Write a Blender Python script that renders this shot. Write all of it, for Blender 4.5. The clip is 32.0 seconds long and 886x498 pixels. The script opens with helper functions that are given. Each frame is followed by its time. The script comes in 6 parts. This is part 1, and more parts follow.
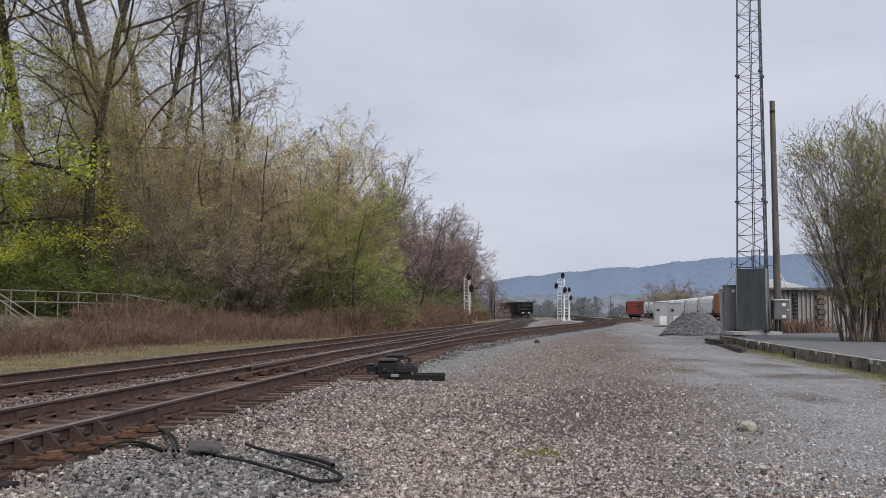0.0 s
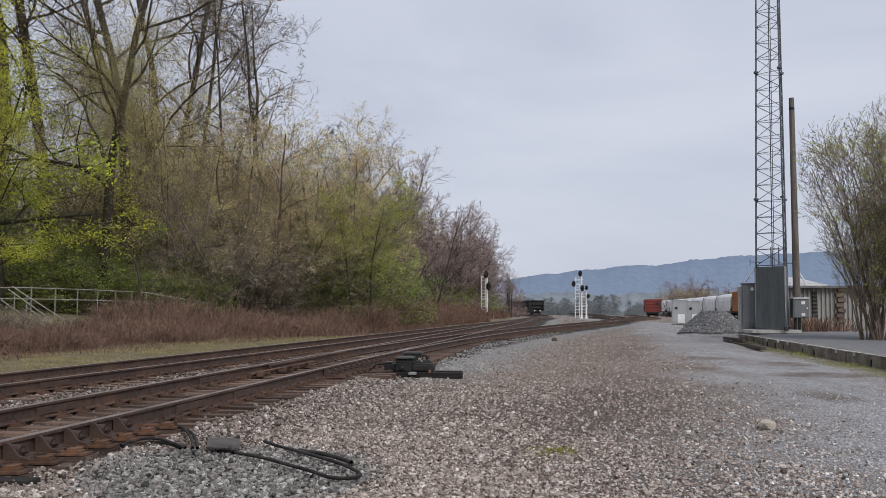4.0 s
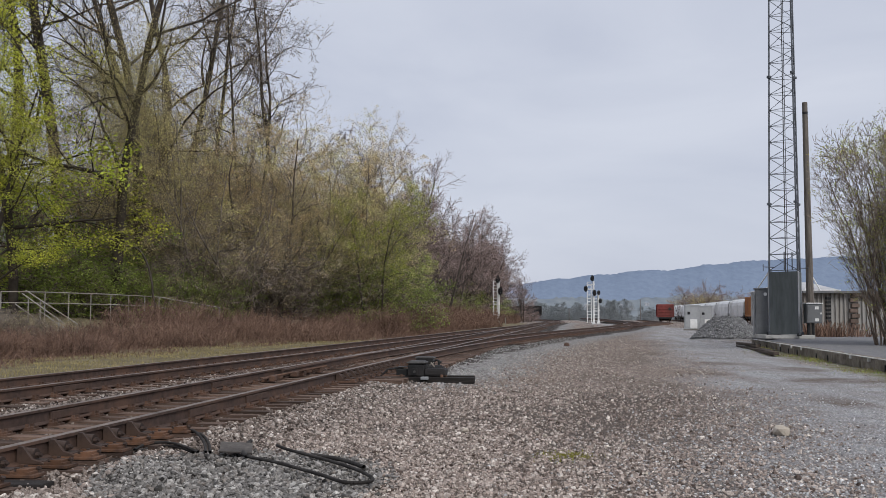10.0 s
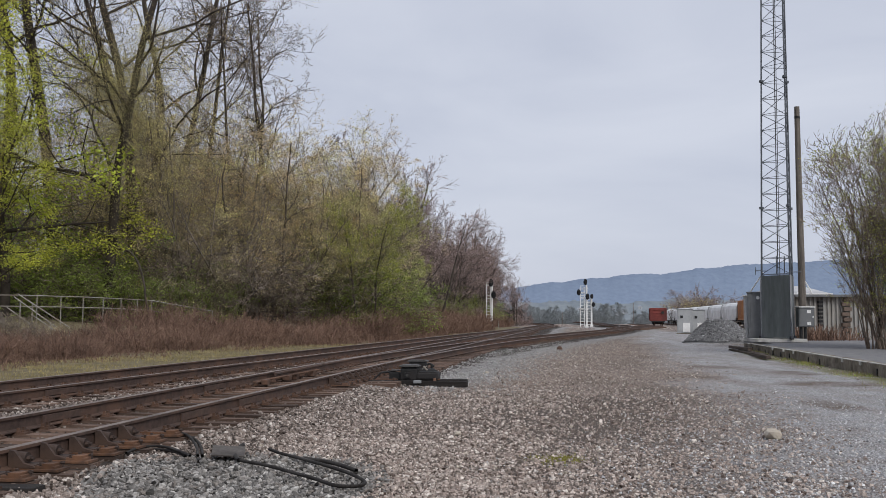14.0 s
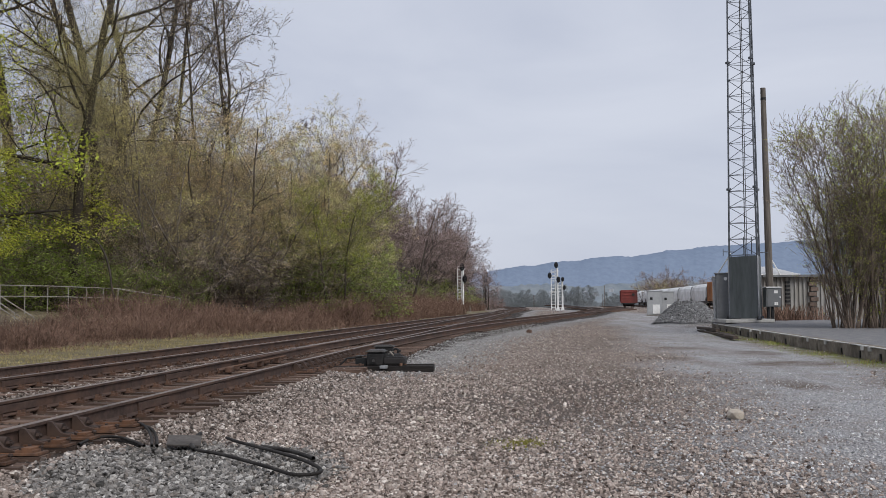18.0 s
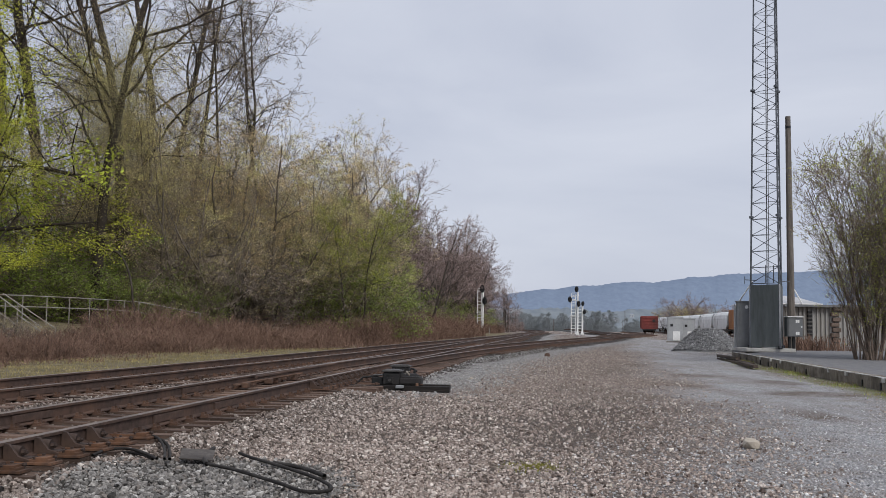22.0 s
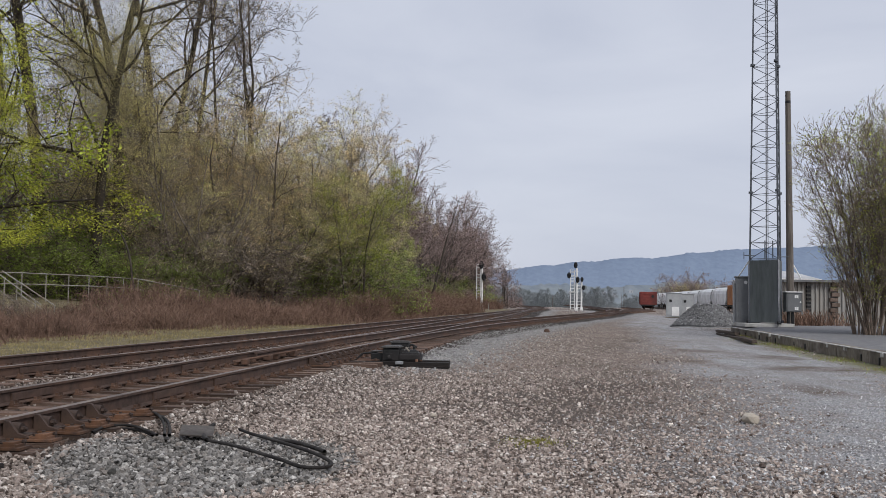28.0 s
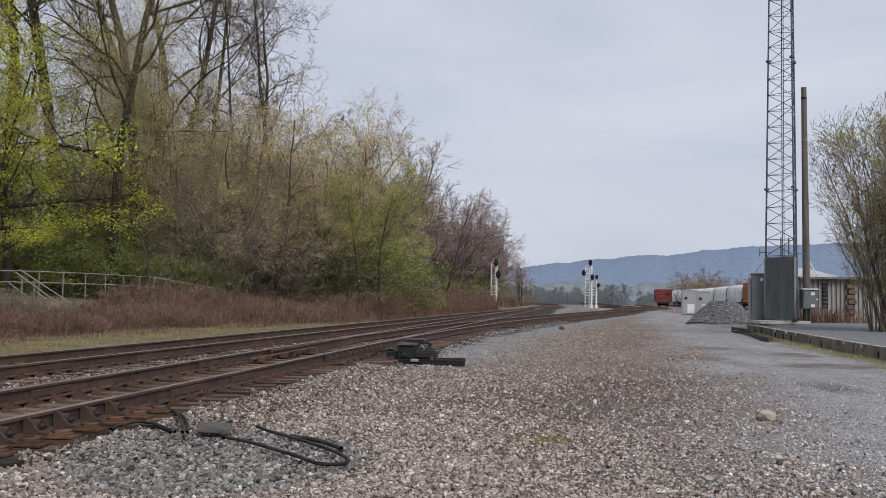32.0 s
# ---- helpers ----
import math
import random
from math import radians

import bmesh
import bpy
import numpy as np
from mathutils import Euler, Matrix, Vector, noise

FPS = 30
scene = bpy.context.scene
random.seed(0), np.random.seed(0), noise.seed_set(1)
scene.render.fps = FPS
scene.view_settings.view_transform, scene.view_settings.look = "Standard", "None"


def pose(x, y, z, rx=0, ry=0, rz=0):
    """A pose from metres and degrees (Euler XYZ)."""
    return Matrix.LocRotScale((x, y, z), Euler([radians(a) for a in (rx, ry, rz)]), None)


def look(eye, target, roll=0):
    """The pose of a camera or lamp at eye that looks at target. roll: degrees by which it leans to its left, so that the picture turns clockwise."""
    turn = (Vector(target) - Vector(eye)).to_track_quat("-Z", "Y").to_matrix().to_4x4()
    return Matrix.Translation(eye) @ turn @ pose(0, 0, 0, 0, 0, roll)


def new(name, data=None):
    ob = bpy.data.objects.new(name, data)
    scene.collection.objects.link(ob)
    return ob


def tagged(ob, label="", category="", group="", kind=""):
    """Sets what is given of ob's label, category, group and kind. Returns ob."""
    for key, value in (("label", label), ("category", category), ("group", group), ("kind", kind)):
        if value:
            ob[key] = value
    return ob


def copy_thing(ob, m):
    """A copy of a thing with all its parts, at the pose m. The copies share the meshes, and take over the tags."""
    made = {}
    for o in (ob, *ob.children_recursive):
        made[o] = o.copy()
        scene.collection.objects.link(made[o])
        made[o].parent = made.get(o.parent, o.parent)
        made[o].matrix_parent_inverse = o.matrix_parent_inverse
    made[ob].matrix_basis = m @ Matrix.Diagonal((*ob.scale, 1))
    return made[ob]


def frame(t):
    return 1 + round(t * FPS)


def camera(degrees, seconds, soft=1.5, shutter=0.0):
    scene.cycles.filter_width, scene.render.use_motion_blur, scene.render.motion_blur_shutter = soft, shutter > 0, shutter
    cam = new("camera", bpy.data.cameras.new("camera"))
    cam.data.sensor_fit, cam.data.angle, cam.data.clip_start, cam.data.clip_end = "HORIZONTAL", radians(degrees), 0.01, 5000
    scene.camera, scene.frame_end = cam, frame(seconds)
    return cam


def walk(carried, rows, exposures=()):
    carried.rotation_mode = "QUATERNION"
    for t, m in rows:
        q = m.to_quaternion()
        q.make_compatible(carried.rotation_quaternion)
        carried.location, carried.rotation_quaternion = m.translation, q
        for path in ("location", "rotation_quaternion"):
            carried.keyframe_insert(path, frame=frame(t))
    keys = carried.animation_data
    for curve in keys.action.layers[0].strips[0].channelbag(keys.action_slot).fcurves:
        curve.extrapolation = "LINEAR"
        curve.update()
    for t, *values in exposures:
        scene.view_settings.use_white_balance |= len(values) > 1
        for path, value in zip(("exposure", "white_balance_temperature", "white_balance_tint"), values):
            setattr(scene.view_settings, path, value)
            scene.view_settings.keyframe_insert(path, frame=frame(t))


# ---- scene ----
# camera: handheld, standing beside the yard road
cam = camera(47.02, 32.0, 0.6)
PATH = [
    (0, -0, 0, 1.45, -0, 3.428, -0), (0.5, 0.001, -0.001, 1.449, 0.097, 3.443, 0.034),
    (1, -0.005, 0.001, 1.449, 0.339, 3.507, -0.128), (1.5, -0.012, 0.005, 1.444, 0.552, 3.524, -0.181),
    (2, -0.014, 0.006, 1.447, 0.76, 3.45, -0.225), (2.5, -0.017, 0.014, 1.443, 0.859, 3.365, -0.275),
    (3, -0.014, 0.008, 1.446, 0.89, 3.32, -0.253), (3.5, -0.011, 0.007, 1.448, 0.918, 3.312, -0.088),
    (5.5, -0.007, 0.005, 1.448, 1.025, 3.346, -0.041), (6, -0.009, 0.009, 1.448, 1.039, 3.363, -0.192),
    (6.5, -0.016, 0.016, 1.451, 1.015, 3.389, -0.158), (7, -0.017, 0.018, 1.447, 0.991, 3.446, -0.035),
    (7.5, -0.013, 0.012, 1.447, 1.025, 3.491, -0.195), (8, -0.013, 0.004, 1.444, 1.028, 3.527, -0.047),
    (8.5, -0.01, 0.005, 1.446, 1.079, 3.544, 0.004), (9, -0.014, 0.006, 1.444, 1.283, 3.558, -0.157),
    (9.5, -0.014, 0.005, 1.446, 1.528, 3.59, -0.2), (10, -0.016, 0.008, 1.447, 1.629, 3.58, -0.124),
    (10.5, -0.011, 0.004, 1.444, 1.668, 3.574, -0.067), (11, -0.01, 0.006, 1.448, 1.817, 3.638, 0.048),
    (11.5, -0.011, 0.005, 1.444, 1.602, 3.729, -0.074), (12, -0.011, 0.001, 1.444, 1.417, 3.714, -0.126),
    (12.5, -0.013, 0.007, 1.446, 1.355, 3.781, -0.062), (13, -0.016, 0.012, 1.444, 1.288, 3.754, -0.111),
    (13.5, -0.011, -0.001, 1.446, 1.237, 3.753, -0.138), (15.5, -0.007, -0.003, 1.444, 1.311, 4.003, -0.136),
    (16, -0.001, 0.008, 1.439, 0.865, 4.034, 0.262), (16.5, 0.015, 0.027, 1.435, -0.66, 3.32, 0.523),
    (17, 0.049, 0.064, 1.432, -1.037, 2.699, 0.855), (17.5, 0.089, 0.111, 1.434, -0.982, 2.598, 1.428),
    (18, 0.126, 0.144, 1.441, -0.333, 2.913, 0.576), (18.5, 0.094, 0.129, 1.441, 0.255, 3.183, 0.767),
    (19, 0.036, 0.091, 1.431, 0.331, 3.25, -0.121), (19.5, 0.096, 0.114, 1.43, 0.341, 3.227, -0.63),
    (20, 0.215, 0.159, 1.434, 0.612, 3.215, -1.386), (20.5, 0.234, 0.182, 1.437, 0.339, 3.702, -0.724),
    (21, 0.19, 0.158, 1.435, 0.406, 4.374, -0.186), (21.5, 0.168, 0.131, 1.436, 0.667, 4.354, -0.559),
    (22, 0.169, 0.124, 1.435, 0.863, 4.097, -0.865), (22.5, 0.172, 0.127, 1.436, 1.225, 4.004, -0.58),
    (23, 0.166, 0.124, 1.436, 1.489, 3.599, -0.164), (23.5, 0.161, 0.134, 1.436, 0.991, 3.271, -0.165),
    (24, 0.159, 0.14, 1.433, 0.754, 3.151, -0.129), (24.5, 0.16, 0.15, 1.431, 0.407, 3.05, -0.222),
    (25, 0.16, 0.148, 1.433, 0.371, 3.079, -0.217), (25.5, 0.159, 0.151, 1.43, 0.378, 3.146, -0.223),
    (27.5, 0.172, 0.151, 1.427, 0.561, 2.84, -0.621), (28, 0.166, 0.162, 1.431, 0.792, 2.768, -0.704),
    (28.5, 0.159, 0.158, 1.429, 0.776, 2.939, -0.511), (29, 0.163, 0.149, 1.429, 0.914, 3.079, -0.205),
    (29.5, 0.165, 0.142, 1.427, 1.15, 3.161, -0.272), (30, 0.161, 0.143, 1.428, 1.429, 3.169, -0.331),
    (30.5, 0.161, 0.139, 1.43, 1.572, 3.152, -0.434), (31, 0.156, 0.14, 1.429, 1.57, 3.063, -0.382),
    (31.5, 0.155, 0.143, 1.426, 1.587, 2.856, -0.506), (32, 0.153, 0.143, 1.426, 1.599, 2.638, -0.604),
]


def cam_row(t, x, y, z, yaw, pitch, roll):
    a, b = radians(yaw), radians(pitch)
    way = Vector((-math.sin(a) * math.cos(b), math.cos(a) * math.cos(b), math.sin(b)))
    eye = Vector((x, y, z))
    return (t, look(eye, eye + way * 10, -roll))


walk(cam, [cam_row(*row) for row in PATH], exposures=((0.0, 0.0), (32.0, 0.0)))

# ---- world and light: bright overcast sky, soft high sun ----
SUN_EL, SUN_AZ = 43, 150
world = bpy.data.worlds.new("overcast_sky")
scene.world = world
world.use_nodes = True
wn, wl = world.node_tree.nodes, world.node_tree.links
wn.clear()
w_out = wn.new("ShaderNodeOutputWorld")
w_bg = wn.new("ShaderNodeBackground")
w_sky = wn.new("ShaderNodeTexSky")
w_sky.sky_type, w_sky.sun_disc = "NISHITA", False
w_sky.sun_elevation, w_sky.sun_rotation = radians(SUN_EL), radians(SUN_AZ)
w_sky.air_density, w_sky.dust_density = 1.0, 2.0
w_co = wn.new("ShaderNodeTexCoord")
w_map = wn.new("ShaderNodeMapping")
w_map.inputs["Scale"].default_value = (1.0, 1.0, 3.2)
w_map.inputs["Rotation"].default_value = (0.12, 0.08, 0.4)
w_noise = wn.new("ShaderNodeTexNoise")
w_noise.inputs["Scale"].default_value, w_noise.inputs["Detail"].default_value = 2.4, 7
w_noise.inputs["Roughness"].default_value, w_noise.inputs["Distortion"].default_value = 0.52, 0.5
w_ramp = wn.new("ShaderNodeValToRGB")
w_ramp.color_ramp.elements[0].position, w_ramp.color_ramp.elements[0].color = 0.32, (5.35, 5.75, 6.9, 1)
w_ramp.color_ramp.elements[1].position, w_ramp.color_ramp.elements[1].color = 0.68, (6.6, 6.95, 7.95, 1)
w_mix = wn.new("ShaderNodeMixRGB")
w_mix.inputs[0].default_value = 0.93
wl.new(w_co.outputs["Generated"], w_map.inputs["Vector"])
wl.new(w_map.outputs[0], w_noise.inputs["Vector"])
wl.new(w_noise.outputs[0], w_ramp.inputs[0])
wl.new(w_sky.outputs[0], w_mix.inputs[1])
wl.new(w_ramp.outputs[0], w_mix.inputs[2])
wl.new(w_mix.outputs[0], w_bg.inputs[0])
wl.new(w_bg.outputs[0], w_out.inputs[0])
w_bg.inputs[1].default_value = 0.1

sun = new("sun", bpy.data.lights.new("sun", "SUN"))
sun.data.energy, sun.data.angle, sun.data.color = 2.1, radians(30), (1.0, 0.97, 0.93)
sun.matrix_world = look((0, 0, 0), (-math.sin(radians(SUN_AZ)) * math.cos(radians(SUN_EL)),
                                   -math.cos(radians(SUN_AZ)) * math.cos(radians(SUN_EL)), -math.sin(radians(SUN_EL))))


# ---- materials ----
def shader(name, rough=0.8, metal=0.0):
    m = bpy.data.materials.new(name)
    m.use_nodes = True
    bsdf = m.node_tree.nodes["Principled BSDF"]
    bsdf.inputs["Roughness"].default_value, bsdf.inputs["Metallic"].default_value = rough, metal
    bsdf.inputs["Specular IOR Level"].default_value = 0.3
    return m, m.node_tree.nodes, m.node_tree.links, bsdf


def noise_node(n, l, co, scale, detail=5, rough=0.6):
    t = n.new("ShaderNodeTexNoise")
    t.inputs["Scale"].default_value, t.inputs["Detail"].default_value, t.inputs["Roughness"].default_value = scale, detail, rough
    l.new(co, t.inputs["Vector"])
    return t


def ramp_node(n, l, src, stops):
    r = n.new("ShaderNodeValToRGB")
    e = r.color_ramp.elements
    while len(e) < len(stops):
        e.new(0.5)
    for el, (p, c) in zip(e, stops):
        el.position, el.color = p, (*c, 1)
    l.new(src, r.inputs[0])
    return r


def mix_node(n, l, fac, a, b, kind="MIX"):
    m = n.new("ShaderNodeMixRGB")
    m.blend_type = kind
    for sock, v in ((m.inputs[0], fac), (m.inputs[1], a), (m.inputs[2], b)):
        if hasattr(v, "is_output"):
            l.new(v, sock)
        elif isinstance(v, tuple):
            sock.default_value = (*v, 1)
        else:
            sock.default_value = v
    return m.outputs[0]


def plain(name, c1, c2, scale=6.0, rough=0.8, metal=0.0, bump=0.15, stain=None, vary=0.0, island=0.0, stretch=None):
    """A surface of two close colours, a second larger scale of stains, and fine relief."""
    m, n, l, bsdf = shader(name, rough, metal)
    co = n.new("ShaderNodeTexCoord").outputs["Object"]
    if stretch:
        mp = n.new("ShaderNodeMapping")
        mp.inputs["Scale"].default_value = stretch
        l.new(co, mp.inputs["Vector"])
        co = mp.outputs[0]
    fine = noise_node(n, l, co, scale, 8, 0.65)
    col = ramp_node(n, l, fine.outputs[0], ((0.3, c1), (0.7, c2))).outputs[0]
    big = noise_node(n, l, co, scale * 0.17, 4)
    fac = ramp_node(n, l, big.outputs[0], ((0.45, (0, 0, 0)), (0.72, (1, 1, 1)))).outputs[0]
    col = mix_node(n, l, fac, col, stain if stain else tuple(v * 0.7 for v in c1))
    if vary or island:
        src = n.new("ShaderNodeObjectInfo").outputs["Random"] if vary else n.new("ShaderNodeNewGeometry").outputs["Random Per Island"]
        k = vary or island
        g = ramp_node(n, l, src, ((0.0, (1 - k,) * 3), (1.0, (1 + k,) * 3))).outputs[0]
        col = mix_node(n, l, 1.0, col, g, "MULTIPLY")
    l.new(col, bsdf.inputs["Base Color"])
    if bump:
        b = n.new("ShaderNodeBump")
        b.inputs["Strength"].default_value, b.inputs["Distance"].default_value = bump, 0.02
        l.new(fine.outputs[0], b.inputs["Height"])
        l.new(b.outputs[0], bsdf.inputs["Normal"])
    return m


def leafy(name, dark, light, rough=0.6, trans=0.45):
    m, n, l, bsdf = shader(name, rough)
    rnd = n.new("ShaderNodeNewGeometry").outputs["Random Per Island"]
    mid = tuple((a + b) / 2 for a, b in zip(dark, light))
    col = ramp_node(n, l, rnd, ((0.0, dark), (0.5, mid), (1.0, light))).outputs[0]
    tone = ramp_node(n, l, n.new("ShaderNodeObjectInfo").outputs["Random"], ((0.0, (0.80, 0.68, 0.58)), (0.3, (1.0, 0.96, 0.85)), (0.65, (1.35, 1.27, 1.1)), (1.0, (1.1, 1.13, 0.92)))).outputs[0]
    col = mix_node(n, l, 1.0, col, tone, "MULTIPLY")
    spray = noise_node(n, l, n.new("ShaderNodeTexCoord").outputs["Object"], 0.9, 3)
    col = mix_node(n, l, 1.0, col, ramp_node(n, l, spray.outputs[0], ((0.34, (0.75, 0.73, 0.68)), (0.5, (1.05, 1.05, 1.03)), (0.64, (1.4, 1.38, 1.25)))).outputs[0], "MULTIPLY")
    l.new(col, bsdf.inputs["Base Color"])
    tr = n.new("ShaderNodeBsdfTranslucent")
    l.new(col, tr.inputs["Color"])
    mx = n.new("ShaderNodeMixShader")
    mx.inputs[0].default_value = trans
    l.new(bsdf.outputs[0], mx.inputs[1])
    l.new(tr.outputs[0], mx.inputs[2])
    l.new(mx.outputs[0], n["Material Output"].inputs["Surface"])
    return m


RAIL = plain("rusty_rail", (0.04, 0.026, 0.021), (0.105, 0.068, 0.054), 9, 0.75, 0.1, 0.2, (0.13, 0.074, 0.05))
RAILTOP = plain("worn_rail_head", (0.17, 0.135, 0.12), (0.27, 0.225, 0.20), 8, 0.5, 0.25, 0.05)
ORUST = plain("orange_rust", (0.045, 0.028, 0.022), (0.10, 0.06, 0.042), 16, 0.9, 0.05, 0.35, (0.19, 0.092, 0.048), vary=0.45)
RUST = plain("brown_rust", (0.06, 0.036, 0.027), (0.12, 0.074, 0.054), 14, 0.85, 0.1, 0.3, (0.16, 0.09, 0.06), vary=0.25)
TIE = plain("weathered_tie_wood", (0.06, 0.037, 0.029), (0.21, 0.14, 0.105), 7, 0.9, 0, 0.5, (0.05, 0.032, 0.024), vary=0.5, stretch=(0.6, 6, 6))
GALV = plain("galvanised_steel", (0.30, 0.31, 0.33), (0.40, 0.41, 0.43), 5, 0.5, 0.6, 0.05)
TOWER = plain("dull_grey_tower_steel", (0.09, 0.10, 0.115), (0.14, 0.15, 0.17), 6, 0.6, 0.4, 0.05)
PANEL = plain("dark_grey_panel", (0.085, 0.098, 0.10), (0.135, 0.15, 0.153), 2.5, 0.5, 0.15, 0.05, (0.17, 0.185, 0.188), stretch=(3, 3, 0.5))
CABGREY = plain("grey_cabinet_paint", (0.145, 0.15, 0.156), (0.19, 0.196, 0.202), 4, 0.55, 0.1, 0.04)
CABLIGHT = plain("light_grey_cabinet", (0.32, 0.33, 0.34), (0.40, 0.41, 0.415), 4, 0.5, 0.1, 0.04)
WHITE = plain("white_paint", (0.68, 0.68, 0.67), (0.80, 0.80, 0.79), 6, 0.55, 0, 0.05, (0.6, 0.59, 0.57))
BLACK = plain("black_paint", (0.012, 0.012, 0.013), (0.025, 0.025, 0.027), 8, 0.5, 0, 0.05)
MACHINE = plain("black_machine_enamel", (0.008, 0.009, 0.009), (0.019, 0.018, 0.018), 12, 0.62, 0.0, 0.15, (0.03, 0.026, 0.025))
RUBBER = plain("black_cable_sheath", (0.012, 0.010, 0.009), (0.026, 0.022, 0.02), 20, 0.8, 0, 0.2, (0.06, 0.055, 0.05))
CONCRETE = plain("weathered_concrete", (0.12, 0.10, 0.08), (0.30, 0.265, 0.22), 5, 0.9, 0, 0.6, (0.06, 0.048, 0.038))
PALECON = plain("pale_concrete", (0.42, 0.41, 0.39), (0.55, 0.54, 0.51), 8, 0.9, 0, 0.3)
ASPHALT = plain("old_asphalt", (0.115, 0.115, 0.121), (0.19, 0.19, 0.198), 18, 0.92, 0, 0.4, (0.22, 0.212, 0.205))
POLEWOOD = plain("weathered_pole_wood", (0.115, 0.10, 0.088), (0.215, 0.19, 0.168), 6, 0.9, 0, 0.4, stretch=(8, 8, 0.5))
HOPPER = plain("off_white_hopper_paint", (0.62, 0.62, 0.61), (0.76, 0.76, 0.75), 1.5, 0.55, 0, 0.05, (0.46, 0.45, 0.43))
REDCAR = plain("oxide_red_paint", (0.16, 0.035, 0.032), (0.235, 0.056, 0.046), 2, 0.7, 0, 0.1, (0.12, 0.04, 0.035))
ORANGE = plain("rust_orange_paint", (0.36, 0.15, 0.05), (0.45, 0.20, 0.07), 2, 0.65, 0, 0.1, (0.26, 0.12, 0.06))
COALCAR = plain("black_coal_car_paint", (0.012, 0.012, 0.013), (0.028, 0.028, 0.03), 2, 0.75, 0, 0.1, (0.04, 0.036, 0.033))
MIDBARK = plain("brown_branch_bark", (0.12, 0.1, 0.08), (0.23, 0.193, 0.158), 3, 0.95, 0, 0.3)
BARK = plain("grey_brown_bark", (0.034, 0.027, 0.022), (0.08, 0.066, 0.053), 3, 0.95, 0, 0.4)
TWIG = plain("bare_twig", (0.25, 0.213, 0.16), (0.43, 0.37, 0.285), 3, 0.9, 0, 0, island=0.3)
REDTWIG = plain("reddish_bare_twig", (0.24, 0.175, 0.16), (0.41, 0.315, 0.29), 3, 0.9, 0, 0, island=0.35)
BRUSH = plain("dead_brown_brush", (0.14, 0.085, 0.062), (0.265, 0.17, 0.125), 3, 0.9, 0, 0, island=0.4)
LEAF = leafy("fresh_spring_leaf", (0.27, 0.325, 0.05), (0.57, 0.61, 0.115))
BUD = leafy("olive_bud", (0.39, 0.365, 0.18), (0.69, 0.65, 0.36))
TANBUD = leafy("tan_catkin", (0.50, 0.395, 0.25), (0.80, 0.665, 0.45))
DARKLEAF = leafy("dark_green_undergrowth", (0.13, 0.19, 0.05), (0.31, 0.39, 0.115))
GRASSM = leafy("pale_grass", (0.17, 0.15, 0.06), (0.36, 0.32, 0.19))
DIMBUD = leafy("dull_brown_green_bud", (0.39, 0.345, 0.205), (0.67, 0.595, 0.385))
VINEHAZE = leafy("brown_green_vine_bud", (0.25, 0.22, 0.125), (0.47, 0.42, 0.255))
VIVID = leafy("vivid_green_leaf", (0.29, 0.38, 0.07), (0.54, 0.65, 0.15))
# darker copy of the spring leaf: shade inside the crown put into its colour
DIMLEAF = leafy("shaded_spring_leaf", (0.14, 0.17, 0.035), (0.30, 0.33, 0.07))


def stone_mat(name, cols, vary=0.35):
    m, n, l, bsdf = shader(name, 0.92)
    rnd = n.new("ShaderNodeNewGeometry").outputs["Random Per Island"]
    k = len(cols) - 1
    col = ramp_node(n, l, rnd, tuple((i / k, c) for i, c in enumerate(cols))).outputs[0]
    co = n.new("ShaderNodeTexCoord").outputs["Object"]
    fine = noise_node(n, l, co, 40, 4)
    g = ramp_node(n, l, fine.outputs[0], ((0.3, (1 - vary,) * 3), (0.7, (1 + vary,) * 3))).outputs[0]
    l.new(mix_node(n, l, 1.0, col, g, "MULTIPLY"), bsdf.inputs["Base Color"])
    return m


# brown ballast, its colour darkened to carry the shade between the ties
BEDSTONE = stone_mat("shaded_brown_ballast", ((0.035, 0.025, 0.02), (0.11, 0.083, 0.068), (0.06, 0.046, 0.038), (0.17, 0.135, 0.113), (0.30, 0.26, 0.23)))
ROADSTONE = stone_mat("pale_grey_road_stone", ((0.16, 0.16, 0.164), (0.42, 0.42, 0.43), (0.30, 0.295, 0.29), (0.55, 0.55, 0.56), (0.36, 0.34, 0.32), (0.70, 0.70, 0.70)))
SHOULDER = stone_mat("clean_grey_shoulder_stone", ((0.15, 0.146, 0.14), (0.33, 0.322, 0.312), (0.24, 0.233, 0.226), (0.40, 0.392, 0.38), (0.26, 0.24, 0.225), (0.42, 0.41, 0.396)))
STAINED = stone_mat("brown_stained_ballast", ((0.045, 0.033, 0.027), (0.25, 0.203, 0.175), (0.12, 0.097, 0.083), (0.35, 0.298, 0.265), (0.165, 0.128, 0.107), (0.56, 0.51, 0.465)), 0.5)
LIGHTTWIG = plain("tan_bush_stem", (0.18, 0.143, 0.11), (0.36, 0.292, 0.225), 3, 0.9, 0, 0, island=0.35)
DIMTWIG = plain("grey_brown_twig", (0.21, 0.172, 0.133), (0.38, 0.315, 0.25), 3, 0.9, 0, 0, island=0.35)
SHRUBTWIG = plain("dim_brown_shrub_stem", (0.15, 0.12, 0.095), (0.30, 0.245, 0.195), 3, 0.9, 0, 0, island=0.35)
VINETWIG = plain("dark_red_vine", (0.10, 0.062, 0.055), (0.19, 0.13, 0.115), 3, 0.9, 0, 0, island=0.3)
DARKTWIG = plain("dark_bare_twig", (0.065, 0.054, 0.044), (0.13, 0.108, 0.087), 3, 0.9, 0, 0, island=0.3)
# white walls, grey roofs and windows far off, with blue haze painted in
HAZEWALL = plain("haze_tinted_wall", (0.40, 0.43, 0.47), (0.50, 0.53, 0.56), 1, 0.9, 0, 0)
